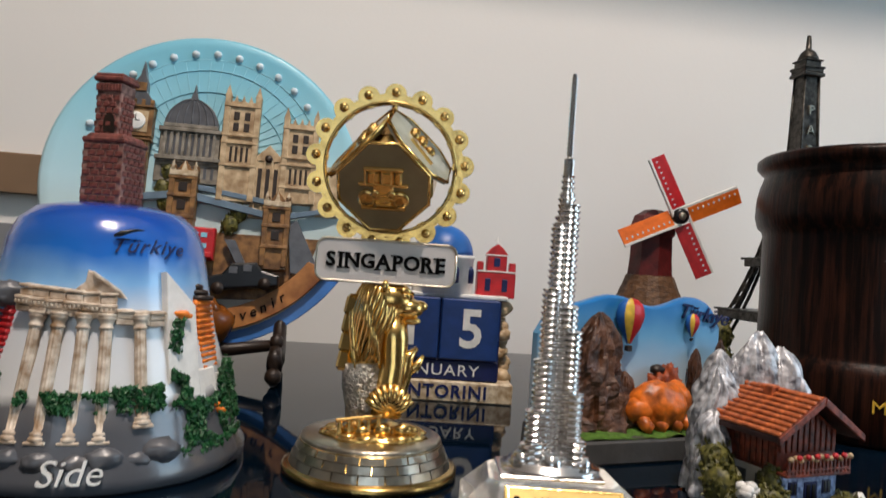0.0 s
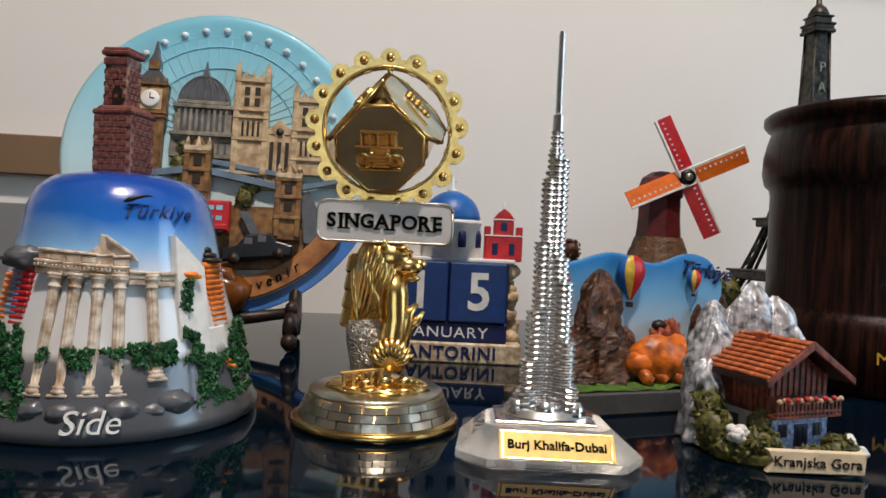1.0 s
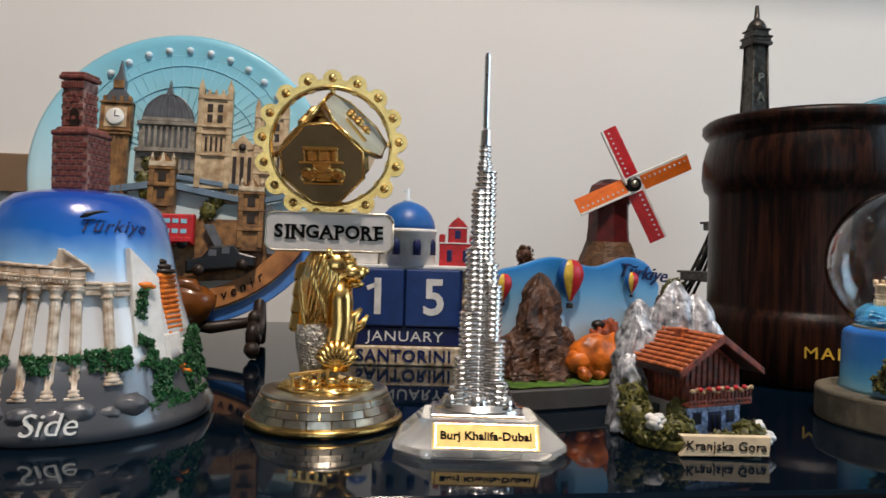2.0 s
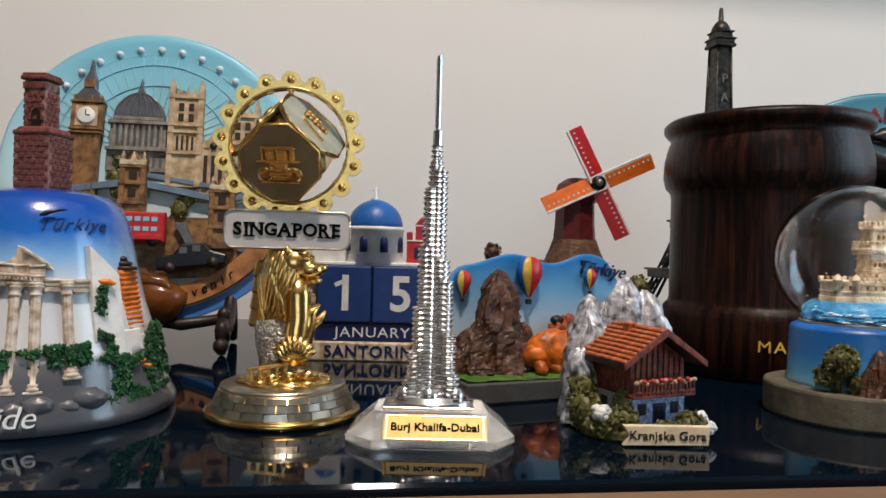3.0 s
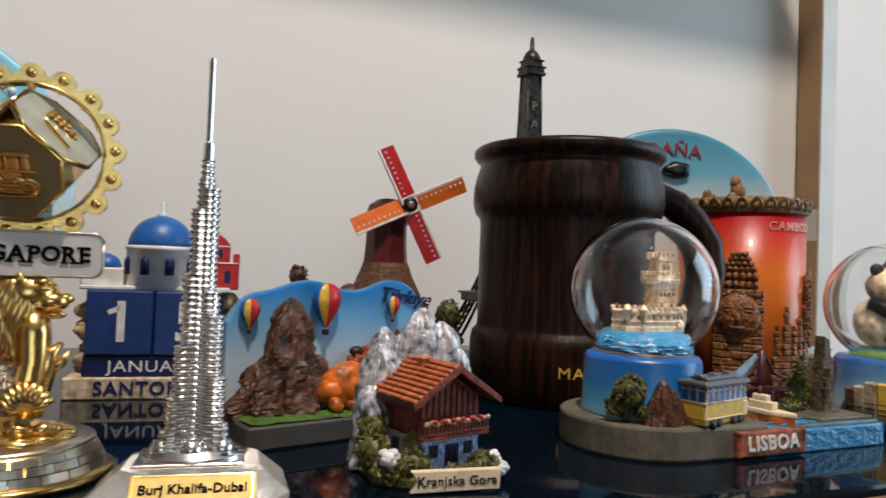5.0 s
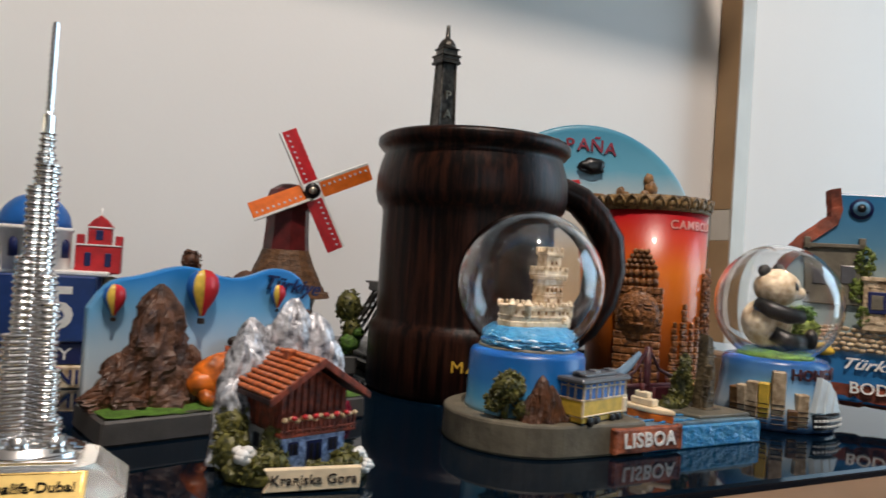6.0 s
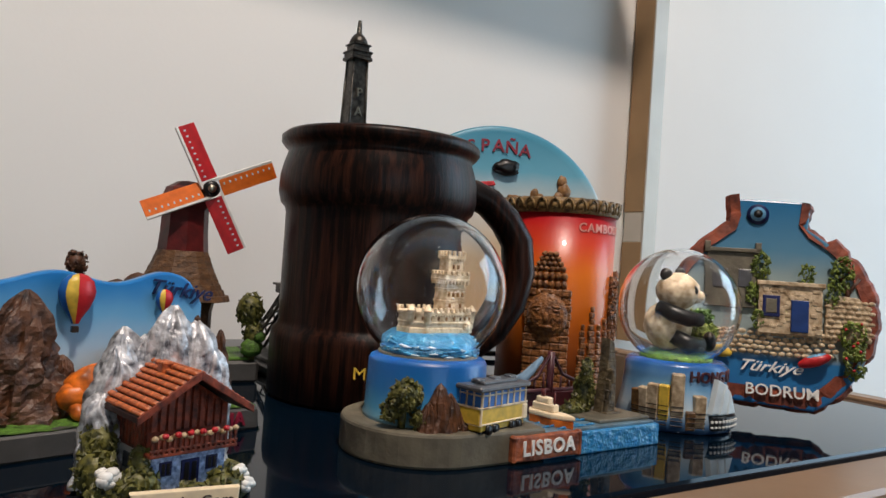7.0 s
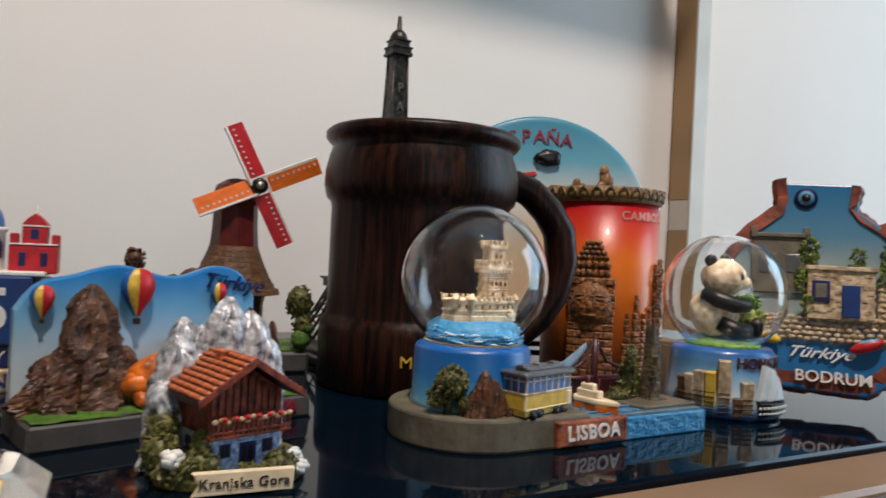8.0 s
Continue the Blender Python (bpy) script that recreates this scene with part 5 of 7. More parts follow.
def windmill():
    HZ = 141
    th = thing("windmill_model", 0.157, 0.545, 6, "small windmill with red and orange sails on a thatched skirt", "windmill model")
    bm = B()
    cube(bm, 128, 66, 16, (-22, 4, 8), bev=2)
    base = part("base", bm, M_GREYBASE, th, "dark grey base block")
    bm = B()
    cube(bm, 120, 58, 3, (-22, 4, 17), bev=1)
    part("grass", bm, M_GRASS, th, "green ground")
    bm = B()
    lathe(bm, [(24, 18), (24, 50), (27, 62), (25, 76), (19, 88), (18, 91), (0, 91)], 10, (-14, 0, 0), smooth=False)
    part("stone_body", bm, M_BROWN, th, "brown eight-sided lower body")
    for k in range(9):
        bm = B()
        z = 58 + 4 * k
        r = 37 - 17.5 * (k / 8) ** 0.7
        lathe(bm, [(r - 2, z), (r, z + 0.6), (r - 1.4, z + 4.4), (r - 4, z + 4.6)], 16, (-14, 0, 0), smooth=False, wave=lambda a, z_: 1 + 0.03 * noise.noise(Vector((a * 9, z_, 0))))
        part("thatch_tier", bm, M_STRAW, th, "stepped straw-coloured thatch")
    bm = B()
    lathe(bm, [(18.5, 90), (17, 108), (16.5, 125), (18.5, 127), (18.5, 131), (15, 141), (7, 146), (0, 147)], 8, (-14, 0, 0), smooth=False)
    part("cap", bm, M_DKRED, th, "dark red wooden cap")
    bm = B()
    tube(bm, [(-12, -4, HZ - 3), (0, -22, HZ)], 3, 10)
    lathe(bm, [(5.4, -3), (6, -2), (6, 2), (4, 3.2), (0, 3.6)], 20, (0, -20, HZ), pose(0, 0, 0, 90))
    hub = part("hub", bm, M_BLACK, th, "black round hub")
    bm = B()
    ball(bm, 3, (0, -24, HZ), (1, 0.5, 1))
    part("hub_cap", bm, M_PEWTER, hub)
    for ang, m in ((27, M_RED), (27 - 92, M_TANGERINE), (27 - 180, M_RED), (27 + 88, M_TANGERINE)):
        a = Matrix.Translation(Vector((0, -20, HZ)) * U) @ pose(0, 0, 0, 0, -ang, 0) @ pose(0, 0, 0, 0, 0, 12)
        bm = B()
        cube(bm, 12.5, 1.4, 42, (1.5, 0, 28), bev=0.3)
        sail = part("sail", bm, m, th, "painted lattice sail")
        sail.matrix_local = a
        bm = B()
        cube(bm, 2.2, 2.2, 47, (-5.6, 0.4, 25.5), bev=0.3)
        bar = part("sail_edge", bm, M_WHITE, sail, "cream sail edge")
        bm = B()
        for k in range(9):
            cube(bm, 1.7, 0.7, 1.3, (-1.2, -0.7, 10 + 4.4 * k), bev=0.2)
        part("sail_lattice", bm, M_PEARL, sail, "pale lattice squares")
    for u, y, z, r, sd in ((34, -22, 53, 11, 3), (-84, -4, 81, 7.5, 4), (37, -24, 36, 8, 9)):
        bm = B()
        bush(bm, (u, y, z), r, 90, 2.2, sd, (1, 1, 1.35))
        tube(bm, [(u, y, 16), (u, y, z)], 2.5, 8)
        part("tree", bm, M_OLIVE if sd != 4 else M_BROWN, th, "olive clumped tree")
    bm = B()
    for k in range(6):
        ball(bm, 9, (-70 + 13 * k, -6 - 2 * (k % 2), 58 + 5 * (k % 3)), (1.2, 0.8, 0.9), 2, 0.2, 0.2, seed=k)
    for k in range(5):
        cube(bm, 20, 16, 50, (-66 + 15 * k, 4, 40), bev=2)
    part("cottage", bm, M_BROWN, th, "brown cottage row behind")
    bm = B()
    ball(bm, 7, (36, -26, 26), (1.2, 0.9, 1), 3, 0.2, 0.2)
    ball(bm, 4, (41, -30, 34), (1.2, 0.9, 1), 2, 0.2, 0.2)
    part("shrub", bm, M_GRASS, th, "bright green shrub")


def chalet():
    th = thing("chalet_model", 0.1415, 0.2905, 0, "alpine chalet model with silver mountain and name banner", "house model")
    bm = B()
    n = 40
    pts = []
    for i in range(n):
        a = 2 * math.pi * i / n
        k = 1 + 0.05 * noise.noise(Vector((math.cos(a) * 2, math.sin(a) * 2, 1)))
        pts.append((math.copysign(abs(math.cos(a)) ** 0.8, math.cos(a)) * 31.5 * k, math.copysign(abs(math.sin(a)) ** 0.8, math.sin(a)) * 29 * k))
    slab(bm, pts, 0, 5, 1.2, flat=True)
    part("base", bm, M_OLIVE, th, "mossy green base")
    H = pose(-0.8 * U, 1 * U, 0, 0, 0, 26) @ Matrix.Scale(1.0, 4)

    def hp(name, bm, m, parent=None, label="", smooth=None):
        ob = part(name, bm, m, parent or th, label, smooth)
        if parent is None:
            ob.matrix_local = H
        return ob
    bm = B()
    cube(bm, 31, 35, 15, (0, 2, 12), bev=0.4)
    gf = hp("ground_floor", bm, M_WHITE, None, "white plaster ground floor")
    bm = B()
    cube(bm, 30.4, 0.8, 14.6, (0, -15.8, 12), bev=0.2)
    front = hp("front_wall", bm, M_CHALETBLUE, gf, "blue rough plaster front wall")
    for x, w, h, z in ((0.5, 7.5, 11, 10), (-9.5, 5, 5.5, 13), (9.5, 5, 5.5, 13)):
        bm = B()
        cube(bm, w, 0.9, h, (x, -16.1, z), bev=0.2)
        d = hp("door" if w > 6 else "window", bm, M_NAVY, gf, "dark blue door" if w > 6 else "dark blue framed window")
        bm = B()
        cube(bm, w * 0.26, 0.6, h * 0.8, (x - w * 0.2, -16.5, z), bev=0.1)
        cube(bm, w * 0.26, 0.6, h * 0.8, (x + w * 0.2, -16.5, z), bev=0.1)
        hp("panel", bm, M_BLACK, d)
    for y in (-6, 4):
        bm = B()
        cube(bm, 0.9, 5, 6, (-15.7, y, 13), bev=0.2)
        hp("side_window", bm, M_STONE, gf, "grey side window")
    bm = B()
    slab(bm, [(-16.5, 19), (16.5, 19), (16.5, 35), (0, 46), (-16.5, 35)], -14, 20, 0.3)
    up = hp("upper_floor", bm, M_CHALETWOOD, None, "red-brown timber upper floor and gable")
    for i in range(10):
        x = -14.4 + 3.2 * i
        h = 34.5 + 10 * (1 - abs(x) / 16.5) - 27
        bm = B()
        cube(bm, 2.3, 0.9, h, (x, -14.5, 27 + h / 2), bev=0.25)
        hp("plank", bm, M_CHALETWOOD, up)
    for i in range(11):
        bm = B()
        cube(bm, 0.8, 2.3, 13, (-16.9, -12 + 3 * i, 26.5), bev=0.25)
        hp("plank", bm, M_CHALETWOOD, up)
    bm = B()
    cube(bm, 36, 6, 1.4, (0, -17.5, 19.5), bev=0.3)
    cube(bm, 36, 0.9, 1.3, (0, -20.2, 26), bev=0.3)
    cube(bm, 36, 0.9, 1.1, (0, -20.2, 21.5), bev=0.3)
    for i in range(17):
        cube(bm, 1.2, 0.8, 6, (-17 + 2.12 * i, -20.2, 23), bev=0.2)
    bal = hp("balcony", bm, M_CHALETWOOD, None, "carved red-brown balcony")
    bm = B()
    for i in range(13):
        ball(bm, 1.25, (-16.5 + 2.75 * i, -20.8, 26.2 + 0.6 * math.sin(i * 2.3)), (1.1, 0.8, 0.9), 2, 0.25, 0.3, seed=i)
    hp("flower_box", bm, M_CREAM, bal, "pale pink and white flowers")
    bm = B()
    for i in range(6):
        ball(bm, 1.4, (-13 + 5 * i, -21.6, 27), (1, 0.8, 0.8), 2, 0.25, 0.3, seed=i + 20)
    hp("red_flowers", bm, M_RED, bal, "red flowers")
    # roof
    sl = math.atan2(15.0, 23.0)
    for s in (-1, 1):
        L = math.hypot(23.0, 15.0)
        bm = B()
        slab(bm, [(0, 49.5), (s * 23, 34.5), (s * 23, 32.4), (0, 47.2)], -20.5, 24, 0.3)
        rf = hp("roof_slope", bm, M_MORTAR, None, "terracotta tiled roof slope")
        rows = 9
        bm = B()
        cube(bm, L / rows - 0.7, 44, 1.5, (0, 0, 0), bev=0.5)
        first = part("tile_course", bm, M_ROOF, rf)
        for i in range(rows):
            ob = first if i == 0 else new("tile_course", first.data)
            ob.parent = rf
            f = (i + 0.5) / rows
            ob.matrix_local = Matrix.Translation(Vector((s * 23 * f, 1.75, 50 - 15 * f)) * U) @ pose(0, 0, 0, 0, s * (math.degrees(sl) - 9), 0)
        bm = B()
        slab(bm, [(0, 50.4), (s * 24, 34.8), (s * 24, 31.8), (0, 46.8)], -21.6, -20.4, 0.3)
        hp("barge_board", bm, M_CHALETWOOD, rf, "red-brown barge board")
    bm = B()
    cube(bm, 4, 5, 5, (-4, 2, 48), bev=0.5)
    cube(bm, 5, 6, 1.2, (-4, 2, 50.5), bev=0.4)
    hp("chimney", bm, M_ROOF, None, "small terracotta chimney")
    # mountain
    for x, y, w, h, sd in ((-24, 12, 12, 52, 1), (-22, 17, 12, 59, 7), (-13, 20, 14, 56, 2), (-3, 22, 15, 68, 3), (7, 22, 14, 62, 4), (-27, 3, 9, 36, 5), (13, 21, 11, 52, 6)):
        bm = B()
        t = B()
        n, m = 48, 28
        rings = []
        for j in range(m + 1):
            f = j / m
            rings.append([])
            for i in range(n):
                a = 2 * math.pi * i / n
                ridge = abs(noise.noise(Vector((math.cos(a) * 3.4, math.sin(a) * 3.4, f * 1.3 + sd * 5))))
                k = max(0.15, (1 - f ** 7) ** 0.6) * (1.1 - 0.25 * f - 0.8 * ridge + 0.25 * noise.noise(Vector((math.cos(a) * 5, math.sin(a) * 5, f * 6 + sd))))
                rings[-1].append(t.verts.new((w * k * math.cos(a) + 5 * f * noise.noise(Vector((f * 3, sd, 0))), w * 0.75 * k * math.sin(a), h * f * (1 + 0.05 * math.sin(3 * a + sd)))))
        for a, b in zip(rings, rings[1:]):
            for i in range(n):
                t.faces.new((a[i], a[(i + 1) % n], b[(i + 1) % n], b[i]))
        t.faces.new(rings[-1])
        put(bm, t, None, (x, y, 1))
        part("mountain_peak", bm, M_SILVERROCK, th, "craggy silver-grey mountain peak", True)
    for c, r, n_, sd, s in (((-27, -9, 10), 8, 110, 1, (1, 1, 1.3)), ((-27, 0, 18), 8, 100, 2, (1, 1, 1.2)), ((-12, -22, 8), 8, 110, 3, (1.1, 0.8, 1)), ((-11, -18, 14), 6, 80, 4, (0.8, 0.8, 1.6)), ((-20, -20, 5), 8, 100, 5, (1.2, 0.8, 0.7)), ((9, -24, 6), 6, 60, 6, (1.5, 0.6, 0.7)), ((19, -20, 7), 8, 90, 7, (1, 0.9, 0.8)), ((25, -6, 6), 6, 60, 8, (0.7, 1.3, 0.8))):
        bm = B()
        bush(bm, c, r, n_, 2.0, sd, s)
        part("bush", bm, M_OLIVE, th, "dark olive bush")
    for c, r, sd in (((-21, -23, 12), 5, 1), ((25, -14, 10), 3.8, 2), ((28, -19, 6), 3.8, 3)):
        bm = B()
        for k in range(9):
            rng = random.Random(k + sd)
            ball(bm, r * 0.5, (c[0] + rng.uniform(-1, 1) * r * 0.7, c[1] + rng.uniform(-0.5, 0.3) * r, c[2] + rng.uniform(-0.5, 0.6) * r), (1.1, 0.8, 0.8), 2, 0.25, 0.3, seed=k)
        part("white_bush", bm, M_WHITE, th, "white flowering bush")
    bm = B()
    cube(bm, 9, 8, 2, (8, -19, 5.5), bev=0.5)
    part("doorstep", bm, M_CEMENT, th, "grey doorstep path")
    pts = [(-19, 0.6), (18.5, 1.2), (19, 9.6), (-19, 9.4), (-16.5, 5)]
    ban = part("banner", slab(B(), pts, -33, -29.5, 0.4, pose(0, 0, 0, 0, 0, 4), (3, 0, 0)), M_BANNER, th, "cream name banner with a notched end")
    letters("Kranjska Gora", 5.5, M_DKBROWN, ban, (5.6, -33.15, 5.2), rz=4, bold=0.06, extrude=0.15, spacing=1.05)


def wooden_mug():
    th = thing("wooden_mug", 0.2735, 0.480, 0, "large dark turned wooden mug with a thick handle", "mug")
    prof = [(68.5, 0), (70.5, 3), (70.5, 40), (69.5, 46), (66.5, 49), (65.5, 52), (65.5, 127), (66, 129), (66.5, 131), (69.5, 134), (71.5, 142), (71, 154), (69, 163), (67, 169), (66.5, 171.5), (69.5, 174), (71.8, 177), (71.8, 181), (69, 183.5), (64.5, 183.5), (60, 182), (58, 60), (56, 20), (0, 18)]
    part("mug_body", lathe(B(), prof, 96), M_WOODMUG, th, "dark streaked wood body with moulded rim and base")
    bm = B()
    pts = [(60, -3, 155), (72, -4, 153), (86, -6, 147), (100, -8, 134), (110, -10, 118), (113, -10, 95), (108, -9, 70), (96, -7, 50), (80, -4, 36), (62, -2, 30)]
    tube(bm, pts, [10, 11, 11.5, 12, 12.5, 12.5, 12, 11.5, 11, 10], 18, flat=1.15)
    part("handle", bm, M_WOODMUG, th, "thick curved wooden handle")
    letters("MALTA", 10.5, M_YELLOW, th, around(71.0, -6, 25), bend=71.0, rz=-6, extrude=0.6, bold=0.0, stretch=1.1, spacing=1.2, name="gold_lettering")


def eiffel():
    th = thing("lattice_tower_model", 0.277, 0.594, 14, "dark pewter lattice tower model standing behind the mug", "tower model")
    bm = B()
    cube(bm, 150, 130, 8, (0, 0, 4), bev=1.5)
    cube(bm, 140, 120, 4, (0, 0, 10), bev=1)
    part("plinth", bm, M_GUN, th, "dark square plinth")

    def half(z):
        f = max(0.0, min(1.0, (z - 12) / 262))
        return 8 + 54 * (1 - f) ** 2.6
    for sx in (-1, 1):
        for sy in (-1, 1):
            bm = B()
            zs = [12 + 12 * k for k in range(13)]
            for ox in (0.78, 1.0):
                for oy in (0.78, 1.0):
                    tube(bm, [(sx * half(z) * ox, sy * half(z) * oy, z) for z in zs], 1.6, 6)
            for z0, z1 in zip(zs, zs[1:]):
                for k0, k1 in ((0.78, 1.0), (1.0, 0.78)):
                    tube(bm, [(sx * half(z0) * k0, sy * half(z0), z0), (sx * half(z1) * k1, sy * half(z1), z1)], 0.9, 5)
                    tube(bm, [(sx * half(z0), sy * half(z0) * k0, z0), (sx * half(z1), sy * half(z1) * k1, z1)], 0.9, 5)
            part("lattice_leg", bm, M_GUN, th, "braced lattice leg")
    for z, h in ((66, 8), (112, 7)):
        bm = B()
        cube(bm, half(z) * 2 + 12, half(z) * 2 + 12, h, (0, 0, z), bev=1)
        cube(bm, half(z) * 2 + 16, half(z) * 2 + 16, 2, (0, 0, z + h / 2), bev=0.5)
        part("platform", bm, M_GUN, th, "railed platform")
    bm = B()
    prof = [(112, half(112)), (135, 14), (160, 10.6), (190, 8.8), (220, 7.8), (273, 6.6)]
    for (z0, h0), (z1, h1) in zip(prof, prof[1:]):
        cube(bm, 2 * h0, 2 * h0, z1 - z0, (0, 0, (z0 + z1) / 2), bev=0, top=h1 / h0)
    for sx in (-1, 1):
        for sy in (-1, 1):
            tube(bm, [(sx * h_, sy * h_, z_) for z_, h_ in prof], 1.1, 6)
    sh = part("shaft", bm, M_GUN, th, "dark tapering shaft")
    for i, ch in enumerate("PARIS"):
        z = 243 - 17 * i
        hw = float(np.interp(z, [p[0] for p in prof], [p[1] for p in prof]))
        letters(ch, 11, M_PEWTER, sh, (0, -hw - 0.6, z), extrude=0.7, bold=0.1)
    bm = B()
    cube(bm, 20, 20, 3, (0, 0, 274), bev=0.6)
    cube(bm, 18, 18, 4, (0, 0, 277.5), bev=0.6)
    cube(bm, 20, 20, 2, (0, 0, 280), bev=0.5)
    cube(bm, 15, 15, 5, (0, 0, 283.5), bev=0.6)
    cube(bm, 17.5, 17.5, 1.4, (0, 0, 286.5), bev=0.4)
    lathe(bm, [(8.5, 287), (8, 290), (6, 294), (3.5, 296.5), (2.4, 297), (2.0, 305), (1.6, 309), (0, 309.4)], 20)
    part("lantern_top", bm, M_GUN, th, "domed top with a short mast")


def espana_plate():
    th = thing("souvenir_plate", 0.462, 0.668, -14, "round blue relief plate with red country name", "decorative plate", "souvenir plates")
    C = Vector((0, 0, 134))
    lean = pose(0, 0, 0, -8)

    def P(u, w, d=0):
        return tuple(lean @ Vector((u, -d, w)) + C)
    bm = B()
    lathe(bm, [(0, -6), (94, -6), (114, -3), (120, 2), (120.5, 4), (118, 5.2), (111, 4.6), (97, 3), (0, 2.4)], 72, tuple(C), lean @ pose(0, 0, 0, 90))
    part("plate_disc", bm, M_PLATE_ES, th, "blue to sand glazed disc with rim")
    for i, ch in enumerate("ESPAÑA"):
        u = -11 + 15.0 * (i - 2.5)
        letters(ch, 20, M_CRIMSON, th, P(u, 97 - (u + 5) ** 2 / 330, 4), rx=-8, ry=(u + 5) * 0.16, extrude=1.0, bold=0.25)
    bm = B()
    ball(bm, 12, P(6, 73, 7), (1.25, 0.5, 0.75), 3, 0.2, 0.15)
    cube(bm, 26, 5, 3, P(6, 68, 7), bev=1)
    part("black_hat", bm, M_BLACK, th, "black hat relief")
    bm = B()
    slab(bm, [(-44, 52), (-8, 57), (-6, 53), (-30, 46), (-46, 42)], -8, -3, 0.6, lean, tuple(C))
    part("red_cape", bm, M_RED, th, "red cape relief")
    bm = B()
    for u, w, r in ((69, 62, 7), (71, 51, 9), (66, 43, 8), (38, 46, 6), (44, 40, 7)):
        ball(bm, r, P(u, w, 6), (0.8, 0.5, 1), 3, 0.2, 0.2, seed=u)
    for k in range(5):
        cube(bm, 12, 7, 26, P(14 + 16 * k, 30, 5), rx=-8, bev=1)
    part("castle_relief", bm, M_TAN, th, "tan castle relief")
    st = thing("plate_stand", 0.470, 0.655, -14, "dark wooden easel under the round plate", "plate stand", "plate stands")
    for s in (-1, 1):
        bm = B()
        tube(bm, [(s * 40, -22, 16), (s * 40, -26, 8), (s * 40, -14, 3.5), (s * 40, 10, 5), (s * 36, 40, 30), (s * 34, 52, 90)], [3, 4, 3.5, 4, 4, 3], 8)
        part("easel_leg", bm, M_DKBROWN, st)
    bm = B()
    tube(bm, [(-40, 8, 5), (40, 8, 5)], 3, 8)
    part("easel_rail", bm, M_DKBROWN, st)


def cambodia_cup():
    th = thing("relief_cup", 0.452, 0.523, 0, "orange and red cup with carved brown temple relief", "cup")
    part("cup_body", lathe(B(), [(47, 0), (49, 2), (48.5, 60), (48.5, 148), (45, 148), (43, 60), (40, 10), (0, 8)], 64), M_CUP, th, "glossy sunset-coloured body")
    bm = B()
    lathe(bm, [(49, 146), (50.5, 147), (50, 157), (48, 159), (45, 158), (45, 147)], 64)
    rim = part("carved_rim", bm, M_CARVEDRIM, th, "carved brown rim band")
    bm = B()
    ball(bm, 3.6, (0, 0, 0), (1, 0.5, 1), 2)
    tube(bm, [(-4.2, 0, -4), (-3, -1.5, 3), (0, -2, 5.4), (3, -1.5, 3), (4.2, 0, -4)], 1.1, 6)
    cube(bm, 2.4, 2, 2.6, (0, -0.5, 5), bev=0.5)
    first = part("carved_leaf", bm, M_CARVEDRIM, rim)
    for i in range(30):
        ob = first if i == 0 else new("carved_leaf", first.data)
        ob.parent = rim
        a = 12 * i
        x, y, z = around(50.2, a, 152.5)
        ob.matrix_local = Matrix.Translation(Vector((x, y, z)) * U) @ pose(0, 0, 0, 0, 0, a)
    letters("CAMBODIA", 10, M_BLUSH, th, around(48.5, 22, 135), bend=48.5, rz=22, extrude=0.5, bold=0.2, spacing=1.15)
    # relief: carved face tower, temple towers, roots
    bm = B()
    rng = random.Random(8)
    a0 = -37
    tower = part("stone_tower", cube(bm, 30, 5, 78, around(45.5, a0, 42), rz=a0, bev=1), M_RELIEF, th, "carved brown stone tower")
    for k in range(13):
        z = 6 + 6.2 * k
        for j in range(5):
            a = a0 + (j - 2) * 8.4 + rng.uniform(-1, 1)
            part("stone", cube(B(), 8.4, 6, 6.0, around(48.5 + rng.uniform(0, 1.5), a, z), rz=a, bev=1), M_RELIEF, tower)
    bm = B()
    ball(bm, 17, around(48, a0, 62), (1.0, 0.55, 1.15), 4, 0.05, 0.1, rz=a0)
    ball(bm, 3, around(58, a0, 61), (0.8, 0.8, 1.4), 2, rz=a0)
    for s in (-1, 1):
        ball(bm, 3.2, around(55.6, a0 + s * 7, 66), (1.4, 0.6, 0.5), 2, rz=a0)
        ball(bm, 3.2, around(55.2, a0 + s * 7, 69), (1.6, 0.6, 0.35), 2, rz=a0)
    ball(bm, 4.6, around(56, a0, 53), (1.3, 0.6, 0.4), 2, rz=a0)
    for k in range(3):
        for j in range(6):
            a = a0 + (j - 2.5) * 5.6
            ball(bm, 3.6, around(50, a, 80 + 7 * k), (0.8, 0.7, 1.0), 2, 0.1, 0.2)
    for k in range(4):
        for j in range(6 - k):
            a = a0 + (j - (5 - k) / 2) * 5
            ball(bm, 2.8, around(50, a, 100 + 4 * k), (1, 0.7, 0.8), 2)
    tagged(part("carved_stone_mask", bm, M_RELIEF, tower, "plain carved stone mask"), kind="stuff")
    for a, h, w in ((-2, 58, 8), (8, 70, 9), (18, 56, 8), (27, 64, 7), (38, 96, 9), (48, 84, 9), (60, 100, 10)):
        bm = B()
        n = int(h / 5)
        for k in range(n):
            f = 1 - 0.75 * (k / n) ** 1.6
            cube(bm, w * f + rng.uniform(-0.6, 0.6), 5, 4.7, around(49, a + rng.uniform(-0.8, 0.8), 4 + 5 * k), rz=a, bev=0.9)
        if h > 80:
            leaves(bm, 160, lambda r_, a=a, h=h: around(51 + r_.uniform(-1, 2), a + r_.uniform(-6, 6), r_.uniform(h * 0.45, h)), 2.3, int(a) + 70)
        part("temple_tower", bm, M_RELIEF, th, "carved brown temple tower")


